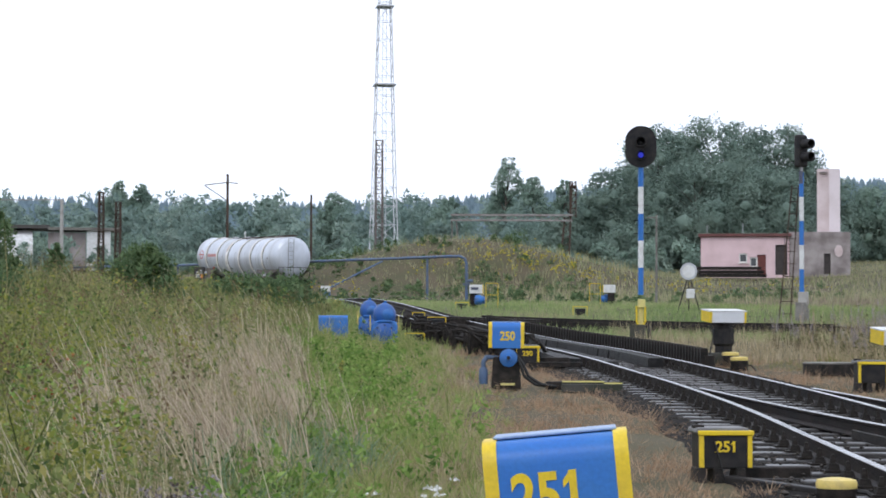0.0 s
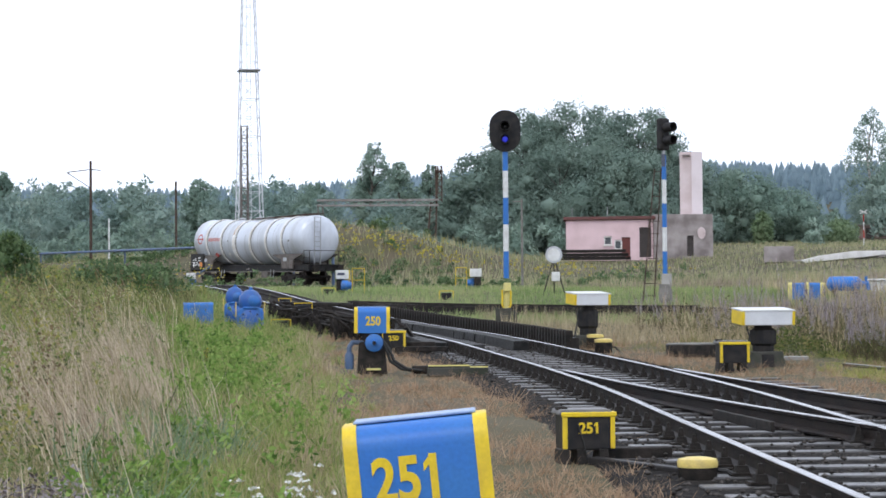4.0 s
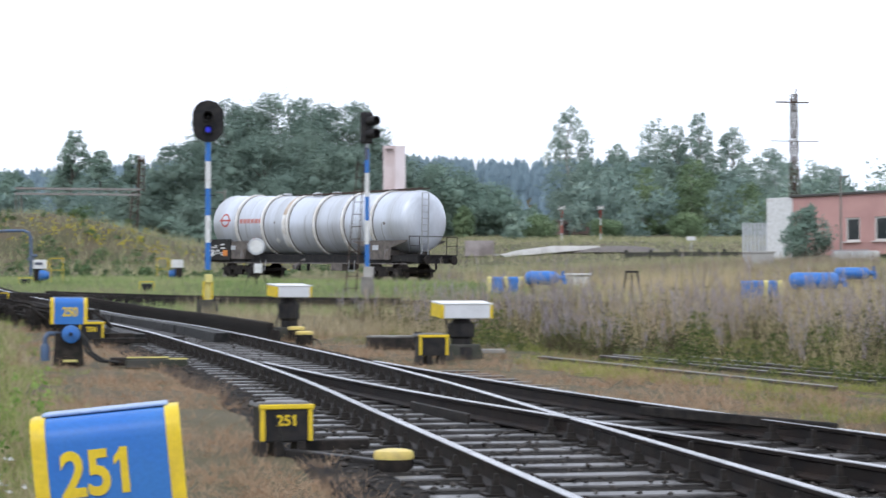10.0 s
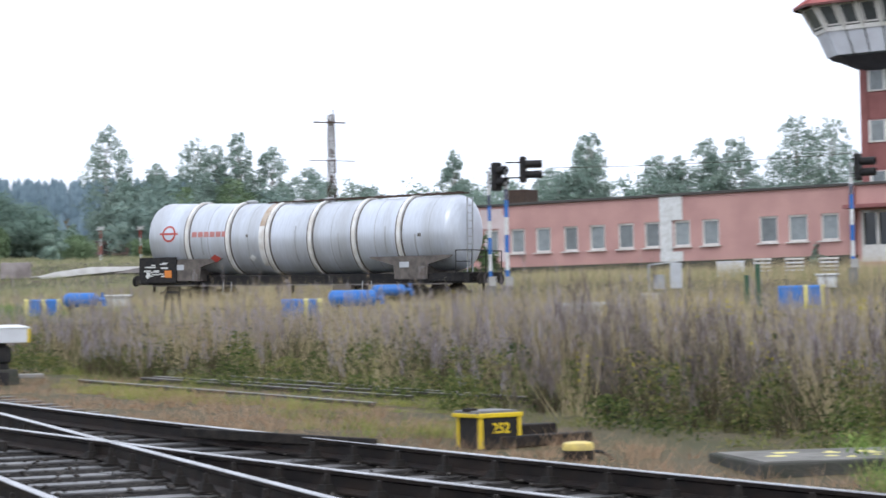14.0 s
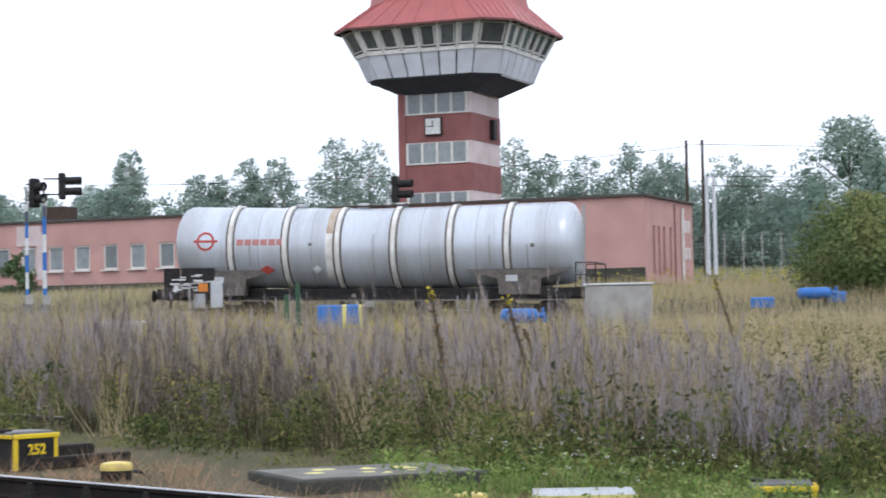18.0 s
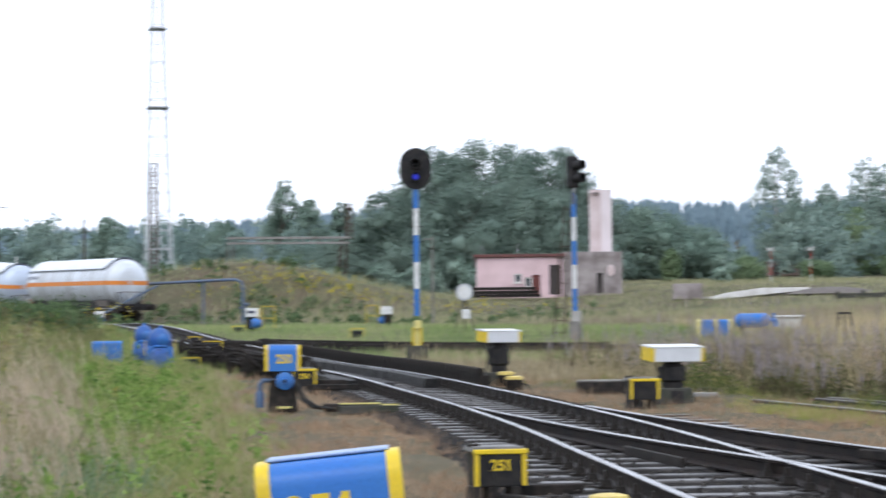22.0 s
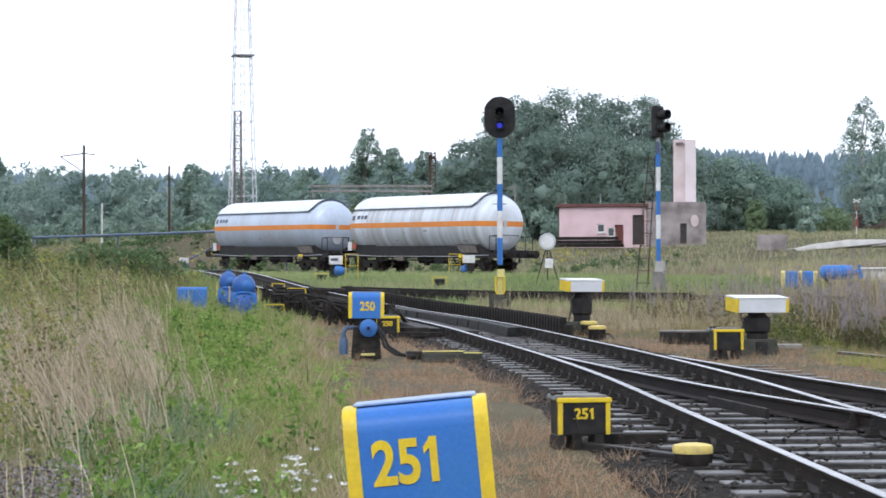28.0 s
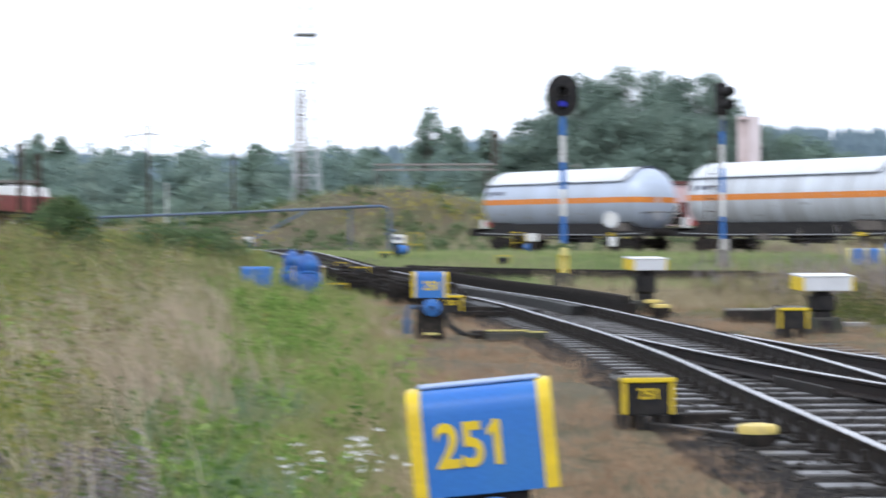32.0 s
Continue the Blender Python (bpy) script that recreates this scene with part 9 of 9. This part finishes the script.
def slab_and_small():
    s = thing("concrete_slab", on(9.35, 12.95, -14, -0.06), "dark concrete cover slab with yellow lichen", "slab")
    part("slab", Shape().box((0, 0, 0.07), (1.6, 1.25, 0.2)), CONCRETE_DARK, s, bevel=0.02)
    part("top_face", Shape().box((0, 0, 0.172), (1.5, 1.15, 0.008)), CONCRETE, s, "paler top face")
    li = Shape()
    r = random.Random(5)
    for _ in range(14):
        a, b, q = r.uniform(-0.5, 0.4), r.uniform(-0.4, 0.3), r.uniform(0.03, 0.09)
        li.lathe([(q, 0.178), (q * 0.7, 0.181), (0, 0.182)], 7, Matrix.Translation((a, b, 0)))
    part("lichen", li, YELLOW_PALE, s, "yellow lichen patches", kind="stuff")
    cap(on(9.05, 11.25, -38, -0.06), "black cable drum with yellow cap by the track", 0.12, 0.14)
    p = thing("cable_trough", on(9.7, 10.75, -40, -0.1), "low trough cover with pale yellow edges", "cover plate")
    part("trough", Shape().box((0, 0.16, 0.08), (0.72, 0.62, 0.14)), BLACK, p, bevel=0.01)
    part("lid", Shape().box((0, 0.16, 0.16), (0.74, 0.66, 0.02)), GREYMETAL, p, bevel=0.004)
    part("edge", Shape().box((0, -0.165, 0.15), (0.75, 0.03, 0.035)), YELLOW_PALE, p)
    point_box("", on(10.95, 9.95, -45, -0.28), "black point machine box with yellow lid edge in the verge", rods=False, legs=0.05)
    q = thing("cable_trough", on(1.72, 28.6, 4), "low trough cover with pale yellow edges beside the rail", "cover plate")
    part("trough", Shape().box((0, 0, 0.06), (0.86, 0.2, 0.12)), CONCRETE_DARK, q, bevel=0.01)
    part("edge", Shape().box((-0.12, 0.06, 0.15), (0.6, 0.03, 0.02)).box((0.3, -0.06, 0.13), (0.26, 0.03, 0.02), pose(0, 0, 0, 0, 0, -14)), YELLOW_PALE, q, "pale yellow edge bar")
    w = thing("inspection_pit", on(6.15, 34.2), "low round concrete pit with pale lid", "pit cover")
    part("ring", Shape().lathe([(0.46, 0), (0.47, 0.19), (0.46, 0.21)], 22), TAR, w, smooth=True)
    part("lid", Shape().lathe([(0.47, 0.21), (0.47, 0.23), (0.4, 0.24), (0, 0.245)], 22), CONCRETE, w, smooth=True)
    single("stone_slab", Shape().box((0, 0, 0.12), (0.7, 0.4, 0.06)), CONCRETE_LIGHT, on(6.95, 30.6, -8), "pale flat cover slab beside the sensor", "slab", bevel=0.01)
    # old rails lying in the verge
    for k, (x0, y0, x1, y1) in enumerate(LOOSE):
        line = np.array([(x0 + (x1 - x0) * u, y0 + (y1 - y0) * u) for u in np.linspace(0, 1, 8)])
        z = H(line[:, 0], line[:, 1]) + 0.055 + 0.012 * k
        lr = tagged(new("loose_rail", sweep(line, z, RAIL).mesh("loose_rail", LOOSERAIL)), "old loose rail lying in the verge", "loose rail", "loose rails")
        part("worn_head", sweep(line, z, HEAD), LOOSEHEAD, lr, "dull worn rail head")
    # guard rail boards between the near rails
    for x, y, a, ln in ((3.6, 17.6, 92, 2.2), (5.95, 16.4, 104, 3.0)):
        single("guard_rail", Shape().box((0, 0, 0), (ln, 0.035, 0.09)), TAR, pose(x, y, float(H(x, y)) + 0.16, 0, 0, a), "rusty guard rail bolted inside the track", "guard rail", "guard rails", bevel=0.01)
    b = thing("concrete_bin", on(43.1, 46.05, facing(43.1, 46.05)), "weathered low concrete bin with pale rim", "bin")
    part("wall", Shape().box((0, 0, 0.7), (2.1, 1.4, 1.42)), CONCRETE_LIGHT, b, bevel=0.02)
    part("rim", Shape().box((0, 0, 1.44), (2.2, 1.5, 0.06)), WHITE, b, bevel=0.01)
    y = thing("rail_stop_base", on(34.55, 27.3, facing(34.55, 27.3)), "yellow painted tapered marker base in the grass", "marker")
    part("base", Shape().box((0, 0, 0.45), (0.74, 0.5, 0.9), None, 0.78), YELLOW, y, bevel=0.02)
    g = thing("green_post", on(35.7, 53.5, facing(35.7, 53.5)), "pair of dark green marker posts", "post")
    for x, h in ((-0.2, 1.15), (0.16, 1.5)):
        part("post", Shape().box((x, 0, h / 2), (0.16, 0.12, h)), DARKGREEN, g, bevel=0.02)
    c = thing("switch_cabinet", on(36.7, 59.8, facing(36.7, 59.8)), "grey switch cabinet with pipe frame beside the track", "cabinet")
    part("cabinet", Shape().box((0, 0, 1.1), (0.42, 0.35, 0.9)), GREYMETAL, c, bevel=0.02)
    part("stand", Shape().box((0, 0, 0.4), (0.16, 0.16, 0.8)), CONCRETE, c)
    part("frame", Shape().tube([(-0.95, 0, 0), (-0.95, 0, 1.5), (0.1, 0, 1.6)], 0.03, 6).box((-0.6, 0, 0.9), (0.4, 0.3, 0.5)), GALV, c)
    c2 = thing("storage_chest", on(46.4, 71.2, facing(46.4, 71.2)), "low white storage chest before the office", "chest")
    part("chest", Shape().box((0, 0, 0.3), (1.15, 0.6, 0.6)), WHITE, c2, bevel=0.02)
    part("lid", Shape().box((0, 0, 0.63), (1.2, 0.66, 0.06)), PALEMETAL, c2, bevel=0.01)
    for k, (x, yy) in enumerate(((47.5, 70.45), (48.6, 69.7), (49.8, 68.95))):
        cg = thing("crate_stack", on(x, yy, facing(x, yy, 4 * k)), "stack of weathered whitish slatted crates", "crates", "crate stacks")
        for j in range(5):
            part("slat_layer", Shape().box((0, 0, 0.08 + j * 0.16), (0.78 - 0.04 * (j % 2), 0.6, 0.07)), PALEMETAL if j % 2 else FRAMEW, cg, bevel=0.01)
        for dx in (-0.33, 0, 0.33):
            part("block", Shape().box((dx, 0, 0.4), (0.1, 0.5, 0.74)), GREYRENDER, cg)
    for x, yy, wd in ((28.96, 52.57, 1.5), (19.3, 69.5, 1.0), (38.5, 64.6, 0.8), (44.7, 62.0, 0.9)):
        single("inspection_pit", Shape().box((0, 0, 0.5), (wd, 0.6, 0.07)).box((0, 0, 0.23), (wd * 0.8, 0.4, 0.46)), WHITE, on(x, yy, facing(x, yy)), "white lidded pit cover in the grass", "pit cover", "white lids", bevel=0.02)


def tall_stalks():
    for x, y, h, dx, bloom in ((11.7, 14.79, 1.57, -0.2, 16), (15.45, 17.96, 1.47, -0.32, 16), (21.65, 20.37, 1.72, -0.45, 18), (13.18, 20.69, 0.8, -0.86, 0), (18.65, 39.74, 1.29, 0.01, 6), (20.65, 28.43, 0.94, -1.11, 26), (16.1, 18.4, 1.1, -0.34, 0), (-1.75, 26.0, 0.5, 0.03, 14)):
        green = bloom == 14
        t = thing("mullein_stalk", on(x, y, facing(x, y)), "small green mullein in yellow flower" if green else "tall dark dried mullein stalk with few yellow flowers", "weed stalk", "mullein stalks")
        pts = [(0, 0, -0.05), (dx * 0.3, 0.02, h * 0.4), (dx * 0.7, 0, h * 0.75), (dx, 0, h)]
        part("stalk", Shape().tube(pts, 0.006 if green else 0.012, 6), G_HERB if green else BARK, t)
        c = np.array([np.array([np.interp(u, (0, 0.4, 0.75, 1), [p[k] for p in pts]) for k in range(3)]) for u in RNG.uniform(0.25, 1, 50 if green else 230)])
        v, f = card_arrays(c + RNG.normal(0, 0.016, c.shape), 0.03, 1.3)
        skin = G_HERB if green else G_DARKSEED
        part("seed_head", raw("seed_head", v, tris(f), skin), skin, t, "green flower spike" if green else "brown knobbly seed head", kind="stuff")
        if not bloom:
            continue
        c2 = np.array(pts[-1]) * 1.0 + RNG.uniform(-1, 0.2, (bloom, 1)) * (np.array(pts[-1]) - np.array(pts[-2])) * (0.8 if green else 0.3)
        v, f = card_arrays(c2 + RNG.normal(0, 0.012 if green else 0.02, c2.shape), 0.022 if green else 0.04, 1.1)
        part("flower", raw("flower", v, tris(f), PETAL_Y), PETAL_Y, t)


def low_beam():
    """Low black beam and kerb along the near side of the second branch."""
    _, nn = normals(T3)
    k = (T3[:, 0] > -0.5) & (T3[:, 0] < 10.5)
    t = thing("rail_brake", Matrix(), "low black brake beam along the second branch", "rail brake")
    for off, top in ((1.15, 0.02), (-1.15, 0.06)):
        line = (T3 + nn * off)[k]
        part("brake_beam", sweep(line, RZ(T3)[k], [(-0.1, -0.3), (0.1, -0.3), (0.1, top), (-0.1, top)]), TAR, t, "weathered black beam")
    r = random.Random(2)
    for q in range(14):
        i = int(len(T3[k]) * (q + 0.5) / 14)
        p = T3[k][i] + nn[k][i] * r.uniform(1.2, 1.5)
        part("brake_block", Shape().box((0, 0, 0.1), (r.uniform(0.3, 0.8), 0.3, r.uniform(0.2, 0.36))), TAR, t, m=on(float(p[0]), float(p[1]), r.uniform(-40, 10)), bevel=0.02)


DARKGREEN = mat("dark_green_paint", (0.03, 0.09, 0.05), (0.05, 0.1, 0.06), rough=0.6)
LOOSEHEAD = mat("weathered_rail_head", (0.3, 0.29, 0.28), (0.16, 0.145, 0.13), rough=0.42, metal=0.4, scale=4, mix=0.9, bump=0.1)
LOOSERAIL = mat("grey_rusted_rail", (0.07, 0.064, 0.06), (0.035, 0.03, 0.027), rough=0.6, scale=4, mix=0.9, bump=0.3)


def build_yard_items():
    retarder()
    pump_unit(-2.66, 51.4, 0.98, 0.56)
    pump_unit(-2.15, 48.9, 1.05, 0.68)
    blue_case(-3.3, 47.2, 0.7, 0.52, 0.5, (), "rounded blue pump cover in the grass")
    blue_case(15.6, 65.4, 1.1, 0.57, 0.5, (-0.48, 0.02, 0.48))
    air_tank(17.3, 67.0, 1.2, 0.25, 0.46, 8)
    blue_case(22.45, 59.3, 1.25, 0.62, 0.55, (0.12, 0.47))
    air_tank(26.1, 63.9, 1.7, 0.29, 0.38, 5)
    air_tank(29.55, 68.7, 1.3, 0.22, 0.58, 0)
    blue_case(37.2, 53.0, 1.45, 0.78, 0.55, (0.1, 0.47))
    blue_case(46.0, 59.3, 0.85, 0.66, 0.5, (0.46,))
    air_tank(51.0, 62.0, 1.3, 0.2, 0.62, 0)
    air_tank(39.6, 46.8, 1.2, 0.23, 0.55, 6)
    air_tank(56.3, 49.55, 1.3, 0.22, 0.42, 0)
    blue_case(54.3, 50.3, 0.85, 0.4, 0.5, (), "small blue case with grey lid")
    blue_case(57.6, 49.6, 0.7, 0.4, 0.5, ())
    single("pit_cover", Shape().box((0, 0, 0.13), (1.08, 0.6, 0.26)), CONCRETE_LIGHT, on(58.3, 45.6, facing(58.3, 45.6)), "pale concrete pit cover in the dry grass", "pit cover", bevel=0.02)
    blue_case(59.3, 45.5, 0.65, 0.55, 0.5, ())
    valve_post(0.18, 76.7)
    valve_post(5.9, 84.8, 180)
    bent_frame(-1.06, 60.5, 0.55, 0.3)
    bent_frame(-0.35, 75.3, 0.5, 0.24)
    bent_frame(3.75, 68.5, 0.48, 0.32)
    bent_frame(-1.75, 65.8, 0.4, 0.2)
    bent_frame(-1.5, 52.4, 0.5, 0.2)
    pipeline()
    disc_on_tripod()
    slab_and_small()
    tall_stalks()
    low_beam()


build_yard_items()


# ---- what moves ----
ARC_Y = np.arange(260, -60, -0.05)
ARC_X = wagon_line(ARC_Y)
ARC_S = np.r_[0, np.cumsum(np.hypot(np.diff(ARC_X), np.diff(ARC_Y)))]


def wagon_pose(s):
    x, y = np.interp(s, ARC_S, ARC_X), np.interp(s, ARC_S, ARC_Y)
    x2, y2 = np.interp(s + 1, ARC_S, ARC_X), np.interp(s + 1, ARC_S, ARC_Y)
    z = float(rear_rail(y))
    dip = math.degrees(math.atan(z - float(rear_rail(y2))))
    return pose(x, y, z, 0, dip, math.degrees(math.atan2(y2 - y, x2 - x)))


GREY_RUN = [(0, 143.55), (3, 160.86), (6, 177.72), (9, 196.02), (12, 215.84), (14, 229.14), (16.5, 243.37), (17.5, 248.59), (18.5, 253.73), (20, 261.3), (24, 279), (28, 294), (32, 307)]
GAS_RUN = [(0, 70), (10, 104), (18, 134.2), (22, 153.86), (23, 158.99), (24.5, 166.89), (28, 186.82), (30, 198.53), (31, 204.71), (32, 211.2)]


def run_at(run, t):
    """Smooth way along the line at t seconds."""
    ts, ss = np.array(run, float).T
    m = np.gradient(ss, ts)
    k = int(np.clip(np.searchsorted(ts, t) - 1, 0, len(ts) - 2))
    h = ts[k + 1] - ts[k]
    u = (t - ts[k]) / h
    return (2 * u**3 - 3 * u**2 + 1) * ss[k] + (u**3 - 2 * u**2 + u) * h * m[k] + (-2 * u**3 + 3 * u**2) * ss[k + 1] + (u**3 - u**2) * h * m[k + 1]


def roll_out(wagon, wheels, run, back=0.0):
    walk(wagon, [(t, wagon_pose(run_at(run, t) - back)) for t in np.arange(0, 32.01, 0.5)])
    for w, at in wheels:
        walk(w, [(t, Matrix.Translation(at) @ Matrix.Rotation(run_at(run, t) / 0.46, 4, "Y")) for t in np.arange(0, 32.01, 0.1)])


def motions():
    roll_out(GREY_WAGON, GREY_WHEELS, GREY_RUN)
    roll_out(GAS_FRONT, GAS_FRONT_WHEELS, GAS_RUN)
    red = float(np.interp(-166, -ARC_Y, ARC_S)) - 9.0
    roll_out(RED_WAGON, RED_WHEELS, [(0, red - 62), (16, red - 56), (24, red - 43), (28, red - 23.5), (32, red)])
    roll_out(GAS_REAR, GAS_REAR_WHEELS, GAS_RUN, 17.0)


motions()
